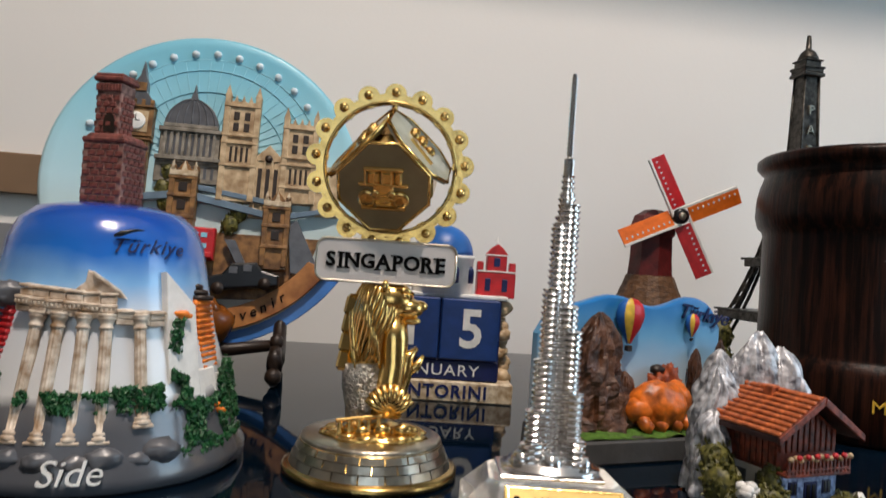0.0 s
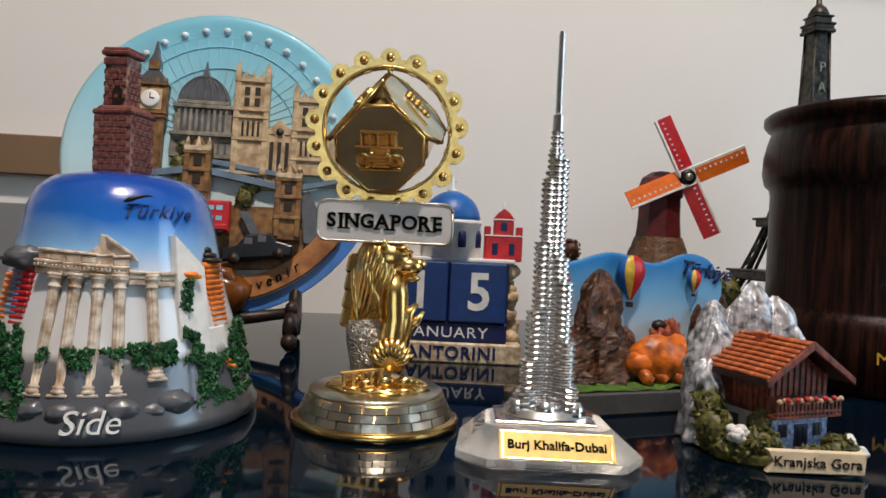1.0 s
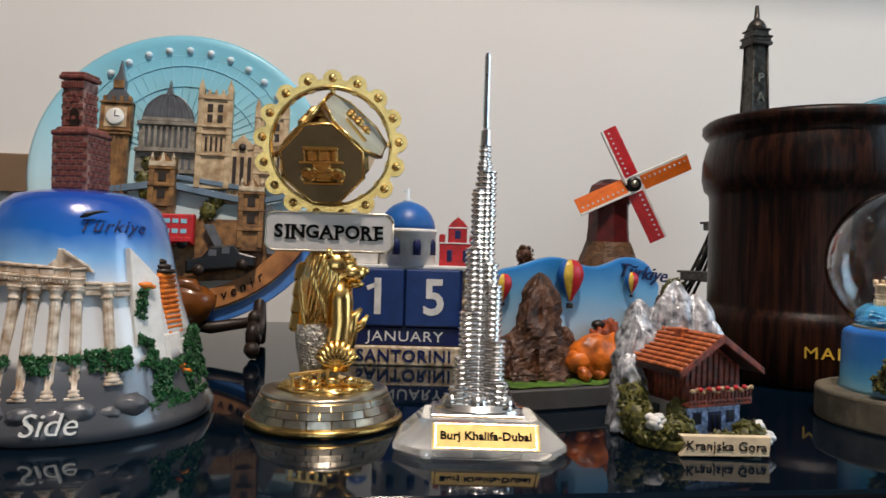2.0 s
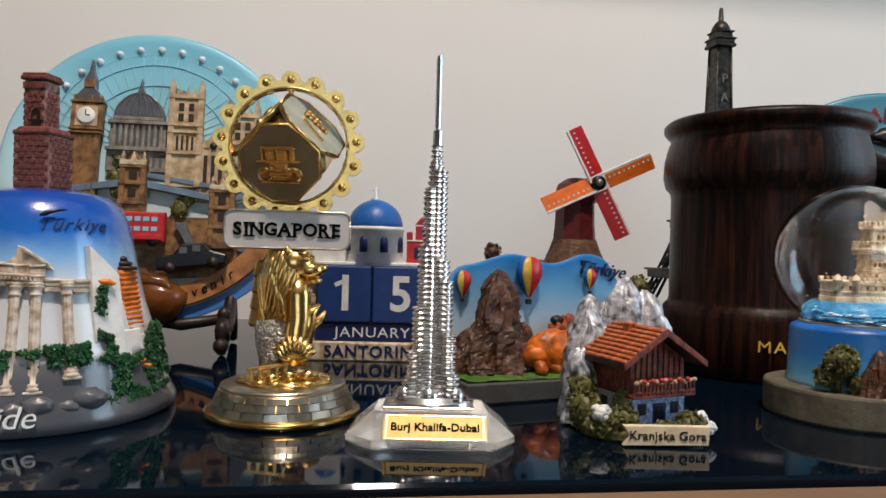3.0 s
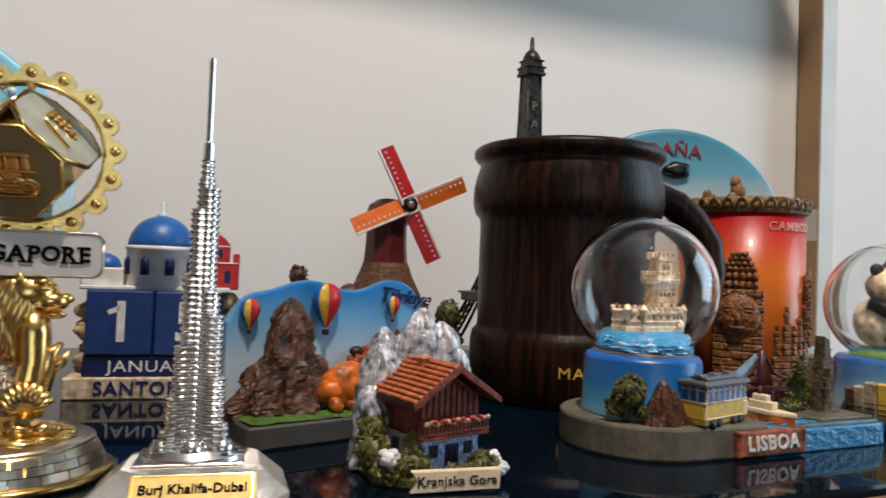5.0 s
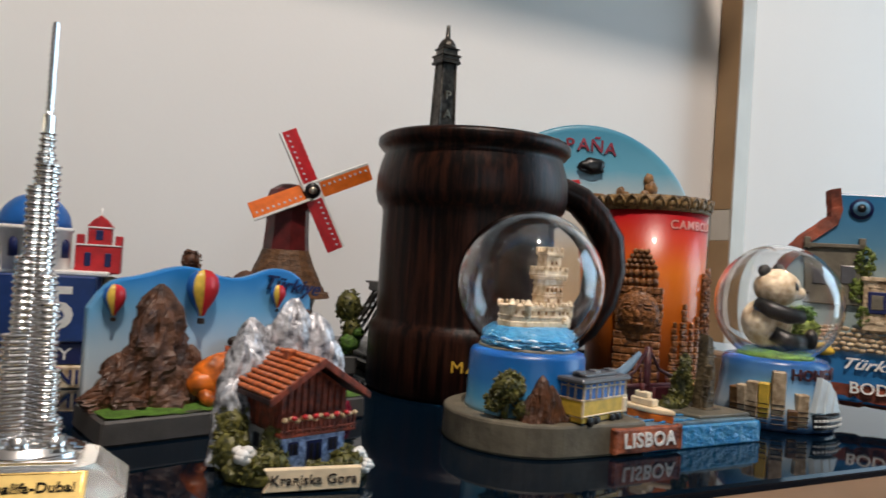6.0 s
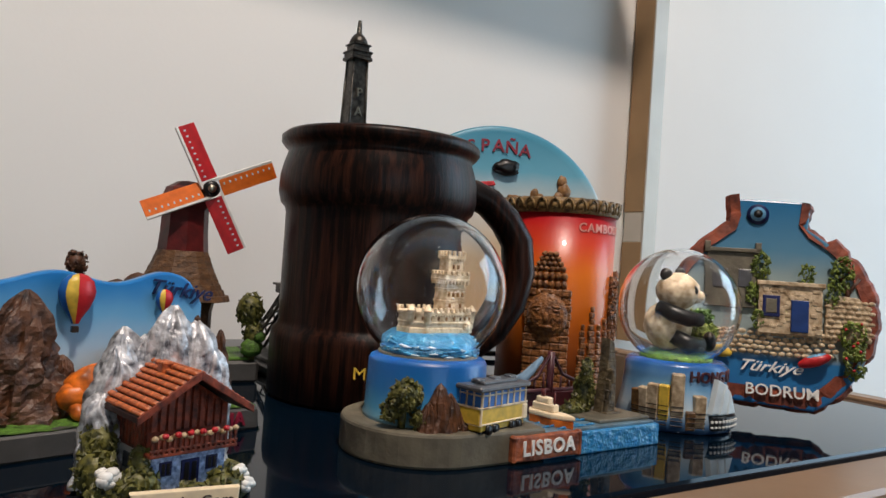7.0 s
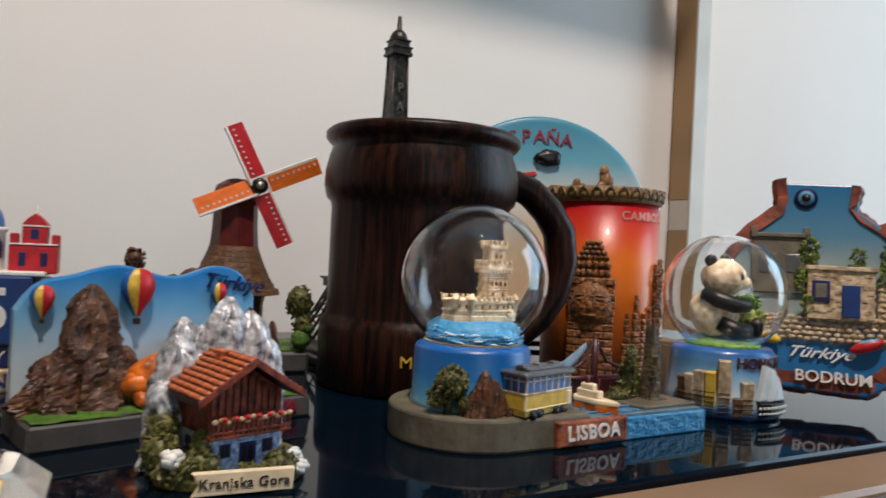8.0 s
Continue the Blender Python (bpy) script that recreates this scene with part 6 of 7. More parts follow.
def globe_shell(th, c, r):
    for nm, rr in (("glass_globe", r),):
        bm = B()
        t = B()
        bmesh.ops.create_uvsphere(t, u_segments=64, v_segments=40, radius=rr)
        put(bm, t, None, c)
        t = B()
        bmesh.ops.create_uvsphere(t, u_segments=64, v_segments=40, radius=rr - 1.6)
        put(bm, t, None, c)
        me = bpy.data.meshes.new(nm)
        bm.faces.ensure_lookup_table()
        half = len(bm.faces) // 2
        bmesh.ops.reverse_faces(bm, faces=bm.faces[half:])
        for f in bm.faces:
            f.smooth = True
        bm.to_mesh(me)
        bm.free()
        me.materials.append(M_GLASS)
        g = new(nm, me)
        g.parent = th
        g["label"] = "clear glass globe"
        g.visible_shadow = False
        bm = B()
        rng = random.Random(int(r * 10))
        for _ in range(16):
            d = Vector((rng.gauss(0, 1), rng.gauss(0, 1), rng.gauss(0.3, 1))).normalized() * (r - 3.5)
            ball(bm, 0.42, tuple(Vector(c) + d), sub=1)
        part("glitter", bm, M_PEARL, th, "floating white glitter specks")["kind"] = "stuff"


def lisbon_globe():
    th = thing("snow_globe", 0.267, 0.338, 13, "snow globe with pale castle on a tram and boat base", "snow globe", "snow globes")
    bm = B()
    pts = [(43 * math.cos(radians(a)) * 1.03, 44 * math.sin(radians(a))) for a in range(70, 271, 8)] + [(24, -45), (46, -45), (47, 24)]
    slab(bm, pts, 0, 17, 1.6, flat=True)
    base = part("round_base", bm, M_CEMENT, th, "grey-beige stone base")
    bm = B()
    slab(bm, [(46, -45), (137, -45), (139, -30), (132, 4), (110, 18), (47, 24)], 0, 12.5, 1.0, flat=True)
    part("water_base", bm, M_SEA, th, "blue wavy water base")
    bm = B()
    slab(bm, [(48, -43.5), (134, -43.5), (130, 2), (108, 16), (48, 22)], 12.3, 14.2, 0.5, flat=True)
    part("harbour_water", bm, M_HARBOUR, th, "grey-blue painted harbour water")
    bm = B()
    slab(bm, [(92, -40), (134, -40), (130, 0), (108, 14), (90, 0), (86, -22)], 14.0, 16.2, 0.8, flat=True)
    part("quay", bm, M_CEMENT, th, "grey-beige quay")
    bm = B()
    rng = random.Random(3)
    for k in range(26):
        x, y = rng.uniform(50, 90), rng.uniform(-42, -14)
        tube(bm, [(x - 4, y, 14.3), (x, y - 0.8, 14.9), (x + 4, y + 0.3, 14.3)], [0.3, 0.8, 0.3], 6)
    part("ripples", bm, M_SEA, th, "blue painted ripples")["kind"] = "stuff"
    sg = part("name_sign", slab(B(), [(-23, -6), (-8, -6.6), (9, -6), (23, -6.4), (23.4, 0), (22.6, 6), (6, 6.4), (-10, 6), (-23, 6.4), (-22.4, 1)], -48.5, -44.5, 0.7, at=(46, 0, 8)), M_TILESIGN, th, "terracotta name sign")
    letters("LISBOA", 10.4, M_WHITE, sg, (46, -48.8, 8), extrude=0.5, bold=0.25, spacing=1.1)
    for s in (-1, 1):
        part("sign_end", cube(B(), 3, 4.6, 13.5, (46 + s * 22.5, -46.6, 8), bev=1.2), M_TILESIGN, sg)
    part("globe_base", lathe(B(), [(33, 16), (33, 19), (32.2, 21), (31.5, 46), (30.5, 48), (27, 49.5), (0, 50)], 64), M_GLOBEBASE, th, "round base painted as blue sky")
    globe_shell(th, (-1, 0, 84), 40.3)
    bm = B()
    lathe(bm, [(25, 46), (26, 52), (25.5, 58), (21, 61.5), (0, 63)], 48, wave=lambda a, z: 1 + 0.012 * noise.noise(Vector((math.cos(a) * 5, math.sin(a) * 5, z * 0.4))))
    for k in range(46):
        rg = random.Random(k + 60)
        a, z = rg.uniform(-95, 95), rg.uniform(50.5, 60)
        r_ = 26.2 - max(0, z - 56) * 0.9
        tube(bm, [around(r_ - 0.4, a - 9, z), around(r_ + 0.3, a, z + rg.uniform(-1, 1)), around(r_ - 0.4, a + 9, z)], [0.3, 1.0, 0.3], 6)
    part("sea_mound", bm, M_FOAM, th, "blue wavy sea mound")
    bm = B()
    for k in range(22):
        rg = random.Random(k + 160)
        a, z = rg.uniform(-90, 90), rg.uniform(50.5, 59)
        r_ = 26.3 - max(0, z - 56) * 0.9
        tube(bm, [around(r_ - 0.1, a - 6, z), around(r_ + 0.7, a, z + 0.4), around(r_ - 0.1, a + 6, z)], [0.2, 0.5, 0.2], 5)
    part("foam", bm, M_PEARL, th, "white foam streaks")["kind"] = "stuff"
    bm = B()
    lathe(bm, [(26.5, 48), (27, 50.5), (24, 51.5), (0, 52)], 40)
    part("gravel", bm, M_CEMENT, th)
    # castle
    plan = [(-20, -9), (-12, -14), (10, -15), (24, -10), (25, 2), (16, 11), (-16, 11), (-22, 2)]

    def wall_run(k0, k1, step):
        """Points along the walls, with the direction of each."""
        for (x0, y0), (x1, y1) in zip(plan[k0:k1], plan[k0 + 1:k1 + 1]):
            n = max(1, int(math.hypot(x1 - x0, y1 - y0) / step))
            for i in range(n):
                f = (i + 0.5) / n
                yield x0 + (x1 - x0) * f, y0 + (y1 - y0) * f, math.degrees(math.atan2(y1 - y0, x1 - x0))
    bm = B()
    slab(bm, [(x * 1.04, y * 1.04) for x, y in plan], 57.5, 62, 0.6, flat=True)
    slab(bm, plan, 61, 71.5, 0.4, flat=True)
    slab(bm, [(x * 1.05, y * 1.05) for x, y in plan], 64.5, 65.7, 0.3, flat=True)
    slab(bm, [(x * 1.06, y * 1.06) for x, y in plan], 70.5, 72.2, 0.3, flat=True)
    for x, y, a in wall_run(0, 7, 3.6):
        cube(bm, 2.0, 1.8, 2.8, (x * 1.03, y * 1.03, 73.4), rz=a, bev=0.4)
    for x, y, a in wall_run(0, 5, 1.7):
        cube(bm, 0.8, 1.4, 1.3, (x * 1.04, y * 1.04, 69.8), rz=a, bev=0.2)
    for x, y in ((-20, -9), (-12, -14.5), (24, -10)):
        lathe(bm, [(1.2, 64), (2.2, 66), (2.2, 72), (2.7, 72.4), (2.7, 73.2), (2.2, 73.4), (1.4, 75.6), (0.4, 76.6), (0, 77)], 12, (x, y, 0))
    for i in range(6):
        cube(bm, 3.4, 3, 3.4 + (i % 3), (17 + 1.6 * i, -14 + 1.1 * i, 62 + (i % 2)), rz=20 * i, bev=0.8)
    cas = part("castle_bastion", bm, M_IVORY, th, "pale stone bastion with battlements")
    cas.matrix_local = Matrix.Translation((0, 0, 75 * U)) @ Matrix.Diagonal((0.86, 0.86, 0.8, 1)) @ Matrix.Translation((0, 0, -75 * U))
    bm = B()
    for x, y, a in wall_run(0, 5, 4.6):
        cube(bm, 1.5, 1.0, 2.6, (x * 1.01, y * 1.01, 67.9), rz=a, bev=0.3)
    part("loophole", bm, M_TAN, cas, "brownish window openings")
    TX = 13
    bm = B()
    cube(bm, 15.5, 14, 29, (TX, 0, 77.5), bev=0.6, top=0.92)
    for z, w in ((71, 16.6), (79, 16.0), (87, 15.6)):
        cube(bm, w, w - 1.5, 0.9, (TX, 0, z), bev=0.3)
    for i in range(7):
        for y in (-7.9, 7.9):
            cube(bm, 1.3, 2.2, 2.6, (TX - 7.8 + 2.6 * i, y, 91.4), bev=0.4)
        cube(bm, 2.2, 1.3, 2.6, (TX - 8.6, -7 + 2.3 * i, 91.4), bev=0.4)
    cube(bm, 19, 17.4, 1.8, (TX, 0, 93.4), bev=0.4)
    cube(bm, 18.4, 16.8, 2.8, (TX, 0, 95.4), bev=0.3)
    for i in range(5):
        for y in (-8, 8):
            cube(bm, 2.2, 1.5, 2.8, (TX - 8 + 4 * i, y, 97.8), bev=0.4)
        cube(bm, 1.5, 2.0, 2.8, (TX - 8.6, -7 + 3.5 * i, 97.8), bev=0.4)
    cube(bm, 12, 10.6, 15, (TX, 0, 101.5), bev=0.5, top=0.95)
    for i in range(6):
        cube(bm, 1.1, 1.4, 1.8, (TX - 5.2 + 2.1 * i, -5.6, 106.6), bev=0.3)
    cube(bm, 13.8, 12.4, 2.4, (TX, 0, 108.4), bev=0.4)
    for i in range(4):
        for y in (-5.6, 5.6):
            cube(bm, 2.2, 1.6, 3.6, (TX - 5.8 + 3.87 * i, y, 111), bev=0.5)
        cube(bm, 1.6, 2.0, 3.6, (TX - 6.1, -5.2 + 3.4 * i, 111), bev=0.5)
    tw = part("castle_tower", bm, M_IVORY, cas, "pale square tower with two battlements")
    bm = B()
    for i in range(4):
        lathe(bm, [(0, 0), (0.9, 0), (0.9, 2.4), (0, 3.2)], 8, (TX - 5.2 + 3.5 * i, -6.9, 82))
    for x, z, y in ((TX - 4, 76, -7.0), (TX + 4, 76, -7.0), (TX - 1.6, 102, -5.3), (TX + 2, 102, -5.3)):
        cube(bm, 1.7, 0.9, 2.8, (x, y, z), bev=0.3)
    part("loophole", bm, M_TAN, tw, "brownish window openings")
    rng = random.Random(17)
    bm = B()
    for k in range(46):
        x, z = TX + rng.uniform(-6.4, 6.4), rng.uniform(68, 89)
        cube(bm, rng.uniform(1.4, 2.6), 0.6, rng.uniform(0.8, 1.2), (x, -7.0 + (z - 66) * 0.022, z), bev=0.2)
    part("ashlar", bm, M_RUIN, tw, "slightly proud ashlar blocks")["kind"] = "stuff"
    # scenery round the base
    bm = B()
    tube(bm, [(-27, -21, 16), (-27, -22, 26)], 2, 8)
    bush(bm, (-27, -24, 33), 9, 200, 2.0, 1, (1, 0.8, 0.9))
    bush(bm, (-32, -19, 25), 6, 90, 1.8, 2)
    bush(bm, (-21, -28, 22), 5, 80, 1.8, 12)
    part("tree", bm, M_OLIVE, th, "dark green tree")
    for x, w, h, sd in ((-12, 8, 24, 1), (-6, 7, 19, 2), (-18, 6, 15, 3), (-1, 6, 14, 4)):
        bm = B()
        lathe(bm, [(w, 0), (w * 0.85, h * 0.3), (w * 0.62, h * 0.62), (w * 0.3, h * 0.88), (0, h)], 22, (x, -31, 16), wave=lambda a, z, sd=sd: 1 + 0.45 * noise.noise(Vector((math.cos(a) * 3, math.sin(a) * 3, z * 0.12 + sd))), smooth=False)
        part("rock", bm, M_BROWN, th, "brown jagged rock")
    bm = B()
    bush(bm, (5, -33, 24), 7, 150, 1.8, 4, (0.9, 0.8, 1.3))
    bush(bm, (0, -35, 18), 4, 60, 1.6, 14)
    part("autumn_tree", bm, M_BROWN, th, "rusty brown tree")
    # tram
    bm = B()
    cube(bm, 36, 13, 9, (34, -36, 24.5), bev=1)
    cube(bm, 34, 12, 3, (34, -36, 19), bev=0.6)
    trb = part("tram_body", bm, M_YELLOW, th, "yellow tram body")
    trb.matrix_local = Matrix.Translation(Vector((19, -34, -1)) * U) @ pose(0, 0, 0, 0, 0, 14) @ Matrix.Diagonal((1.08, 1.15, 1.06, 1)) @ Matrix.Translation(Vector((-34, 36, 0)) * U)
    bm = B()
    cube(bm, 34.5, 12.4, 8, (34, -36, 32), bev=0.6)
    part("tram_glazing", bm, M_DOME, trb, "blue-tinted window band")
    bm = B()
    for i in range(8):
        cube(bm, 1.1, 13.2, 8, (17.4 + 4.75 * i, -36, 32), bev=0.2)
    cube(bm, 35, 13.2, 0.7, (34, -36, 34.2), bev=0.1)
    cube(bm, 36.4, 13.4, 0.9, (34, -36, 28.4), bev=0.1)
    for y in (-38, -34):
        cube(bm, 35.2, 1.0, 8, (34, y, 32), bev=0.2)
    part("tram_mullion", bm, M_IVORY, trb, "cream window posts")
    bm = B()
    cube(bm, 39, 15, 2.6, (34, -36, 37.2), bev=1)
    cube(bm, 26, 8, 1.8, (34, -36, 39.2), bev=0.7)
    for x in (22, 34, 46):
        cube(bm, 5, 4, 1.4, (x, -36, 40.4), bev=0.5)
    part("tram_roof", bm, M_STONE, trb, "grey tram roof")
    bm = B()
    cube(bm, 4, 14.2, 7.5, (50.2, -36, 24), bev=0.6)
    cube(bm, 1.2, 13.4, 8.6, (17, -36, 24.4), bev=0.4)
    cube(bm, 34, 13.6, 0.8, (34, -36, 21), bev=0.2)
    part("tram_panel", bm, M_BANNER, trb, "cream trim panels")
    bm = B()
    cube(bm, 32, 11, 2, (34, -36, 17.4), bev=0.4)
    part("tram_truck", bm, M_BLACK, trb, "dark undercarriage")
    bm = B()
    for x in (23, 28, 41, 46):
        lathe(bm, [(2.4, -1), (2.4, 1), (0, 1.2)], 12, (x, -42, 18.2), pose(0, 0, 0, 90))
    part("tram_wheel", bm, M_BLACK, trb)
    bm = B()
    tube(bm, [(36, -26, 36), (46, -24, 38), (55, -22, 43), (63, -21, 49)], [3.5, 3.6, 3.0, 1.6], 8, flat=0.4)
    part("ramp", bm, M_RAMP, th, "pale blue-grey curved ramp")
    bm = B()
    tube(bm, [(56, -10, 30), (72, -8, 36), (84, -6, 50), (96, -4, 36), (118, -2, 28)], 1.1, 6)
    tube(bm, [(84, -6, 14), (84, -6, 50)], 2.2, 8)
    tube(bm, [(54, -10, 28), (120, -2, 26)], 1.6, 6)
    for k in range(6):
        tube(bm, [(62 + 8 * k, -9 + k, 27), (62 + 8 * k, -9 + k, 32 + 3 * (k if k < 3 else 5 - k))], 0.7, 5)
    slab(bm, [(60, 14), (106, 14), (104, 26), (62, 27)], -8, -3, 0.5)
    part("suspension_bridge", bm, M_PLUM, th, "dark red suspension bridge")
    bm = B()
    slab(bm, [(50, -30), (53, -34.5), (68, -36.5), (74, -35), (79, -31.6), (73, -28), (68, -27), (53, -27)], 13, 17.5, 0.8, flat=True)
    boat = part("boat_hull", bm, M_CARAMEL, th, "orange boat hull")
    boat.matrix_local = Matrix.Translation(Vector((62, -29, 0)) * U) @ pose(0, 0, 0, 0, 0, -74) @ Matrix.Diagonal((1.0, 1.0, 1.05, 1)) @ Matrix.Translation(Vector((-63, 32, 0)) * U)
    bm = B()
    slab(bm, [(49.6, -30), (52.6, -34.8), (68, -36.8), (74.4, -35.2), (80, -31.6), (73.4, -27.8), (68, -26.7), (52.6, -26.7)], 17.3, 20, 0.8, flat=True)
    cube(bm, 15, 5.5, 4, (61, -31.2, 22), rz=-8, bev=0.6)
    cube(bm, 9, 4.4, 3.4, (60, -31, 25.4), rz=-8, bev=0.6)
    part("boat_cabin", bm, M_BANNER, boat, "cream boat deck and cabin")
    bm = B()
    tube(bm, [(59, -31, 26), (59, -31, 31)], 1.3, 8)
    tube(bm, [(67, -32, 20), (67, -32, 30)], 0.4, 6)
    part("funnel", bm, M_DKRED, boat, "small dark funnel and mast")
    bm = B()
    bush(bm, (103, -16, 26), 8, 240, 2.0, 8, (0.9, 0.8, 1.7))
    bush(bm, (100, -20, 40), 4.5, 120, 1.8, 18, (0.9, 0.8, 1.9))
    bush(bm, (92, -18, 18), 7, 80, 2, 9, (1.3, 0.8, 0.7))
    part("clumped_tree", bm, M_OLIVE, th, "dark clumped trees")
    bm = B()
    slab(bm, [(108, 14), (120, 14), (119, 40), (116, 58), (112, 60), (111, 40)], -26, -19, 0.6)
    cube(bm, 13, 12, 3, (115, -24, 15.6), bev=0.6)
    mon = part("stone_monument", bm, M_MONUMENT, th, "tall grey-brown stone monument")
    for k in range(4):
        part("carved_figure", cube(B(), 3.4, 5, 9, (111 + 0.6 * k, -26 - k * 0.6, 20 + 6 * k), bev=0.8), M_MONUMENT, mon)
    for k in range(7):
        part("stone_band", cube(B(), 7.5 - 0.3 * k, 7.6, 0.8, (115.4, -22.5, 20 + 5.4 * k), bev=0.2), M_MONUMENT, mon)


def harbour_globe():
    th = thing("snow_globe", 0.463, 0.376, -18, "snow globe with black and white bear shape on harbour base", "snow globe", "snow globes")
    part("globe_base", lathe(B(), [(36.5, 0), (38, 2), (37.5, 8), (35, 20), (33.5, 34), (33.5, 41), (31, 44), (0, 44.5)], 64), M_HKBASE, th, "tapered base painted as harbour sky")
    globe_shell(th, (0, 0, 79), 40.5)
    bm = B()
    lathe(bm, [(24, 42), (24, 46), (19, 49), (0, 50)], 36, wave=lambda a, z: 1 + 0.05 * noise.noise(Vector((math.cos(a) * 3, math.sin(a) * 3, z))))
    part("meadow", bm, M_GRASS, th, "green meadow mound")
    # bear: one plain figure
    bm = B()
    ball(bm, 17, (-4, 0, 66), (0.95, 0.85, 1.0), 4, 0.05, 0.3)
    ball(bm, 13.5, (1, -2, 90), (1.1, 0.95, 0.95), 4, 0.04, 0.3)
    ball(bm, 6, (12.5, -5, 87), (1.1, 0.9, 0.8), 3)
    white = len(bm.faces)
    ball(bm, 4.5, (-9, -5, 101), (1, 0.7, 1), 2)
    ball(bm, 4.0, (5, 6, 103), (1, 0.7, 1), 2)
    ball(bm, 3.0, (8.8, -12.0, 91.5), (0.75, 0.5, 1.1), 2, ry=-20)
    ball(bm, 1.9, (18.8, -6, 88.6), (0.8, 1, 0.7), 2)
    tube(bm, [(-14, -7, 79), (-6, -14, 75), (4, -16, 72), (13, -15, 72)], [4.5, 5.6, 5.4, 4.6], 12)
    tube(bm, [(-5, -13, 60), (5, -16, 55), (15, -14, 55)], [5, 6, 5], 12)
    ball(bm, 5.6, (21, -11, 57), (0.8, 0.9, 1.25), 3)
    fig = part("bear_figure", bm, M_IVORY, th, "cream and black sitting bear shape")
    fig.data.materials.append(M_BLACK)
    for f in fig.data.polygons:
        f.material_index = 1 if f.index >= white else 0
    fig.matrix_local = Matrix.Translation((-3 * U, 0, 1 * U)) @ Matrix.Scale(0.99, 4)
    bm = B()
    bush(bm, (19, 10, 68), 9, 160, 2.6, 31, (1.1, 0.6, 1.3))
    bush(bm, (23, 2, 62), 6, 110, 2.6, 32, (1.1, 0.6, 1.3))
    part("bamboo_thicket", bm, M_VINE, th, "soft green thicket behind the bear")
    bm = B()
    leaves(bm, 60, in_ball((11, -14, 75), 6, (1.2, 0.6, 0.8)), 2.6, 4)
    part("bamboo_leaves", bm, M_GRASS, th, "green bamboo leaves")
    # skyline
    for a, w, h, m in ((-52, 7, 24, M_RUBBLE), (-42, 7, 27, M_RUBBLE), (-31, 6.5, 27, M_YELLOW), (-18, 8, 35, M_RUBBLE), (-5, 6, 12, M_TAN), (4, 7.5, 22, M_RUBBLE), (-60, 7, 22, M_TAN)):
        bm = B()
        cube(bm, w, 6, h, around(36.5 - h * 0.05, a, 3 + h / 2), rz=a, rx=4, bev=0.6)
        b = part("tower_block", bm, m, th, "small relief tower block")
        bm = B()
        for k in range(int(h / 3) - 1):
            cube(bm, w * 0.92, 0.7, 0.7, around(40 - h * 0.05 - k * 0.19, a, 5 + 3 * k), rz=a, bev=0.1)
        tagged(part("window_band", bm, M_DKBROWN, b), kind="stuff")
    bm = B()
    for k in range(3):
        slab(bm, [(-9 + 3 * k, 0), (7, 0), (5 - 2 * k, 18 - 3 * k), (-4 + 2 * k, 22 - 4 * k)], -39.5 - k * 0.8, -35, 0.6, pose(0, 0, 0, 0, 0, 27 + 5 * k), (0, 0, 14))
    ship = part("junk_sail", bm, M_PEARL, th, "white ship sails and superstructure")
    bm = B()
    for k in range(7):
        a = 18 + 5.5 * k
        cube(bm, 4, 6, 9, around(37.5, a, 8), rz=a, bev=0.6)
    part("ship_hull", bm, M_BLACK, th, "black ship hull")
    bm = B()
    for k in range(10):
        a = 14 + 4.4 * k
        cube(bm, 1.8, 1, 1.6, around(41, a, 9.5), rz=a, bev=0.2)
        cube(bm, 1.8, 1, 1.2, around(41, a, 6), rz=a, bev=0.2)
    part("portholes", bm, M_WHITE, th)
    letters("HONG KONG", 9.5, M_PLUM, th, around(34.2, 44, 36), bend=34.2, rz=44, extrude=0.6, bold=0.25)


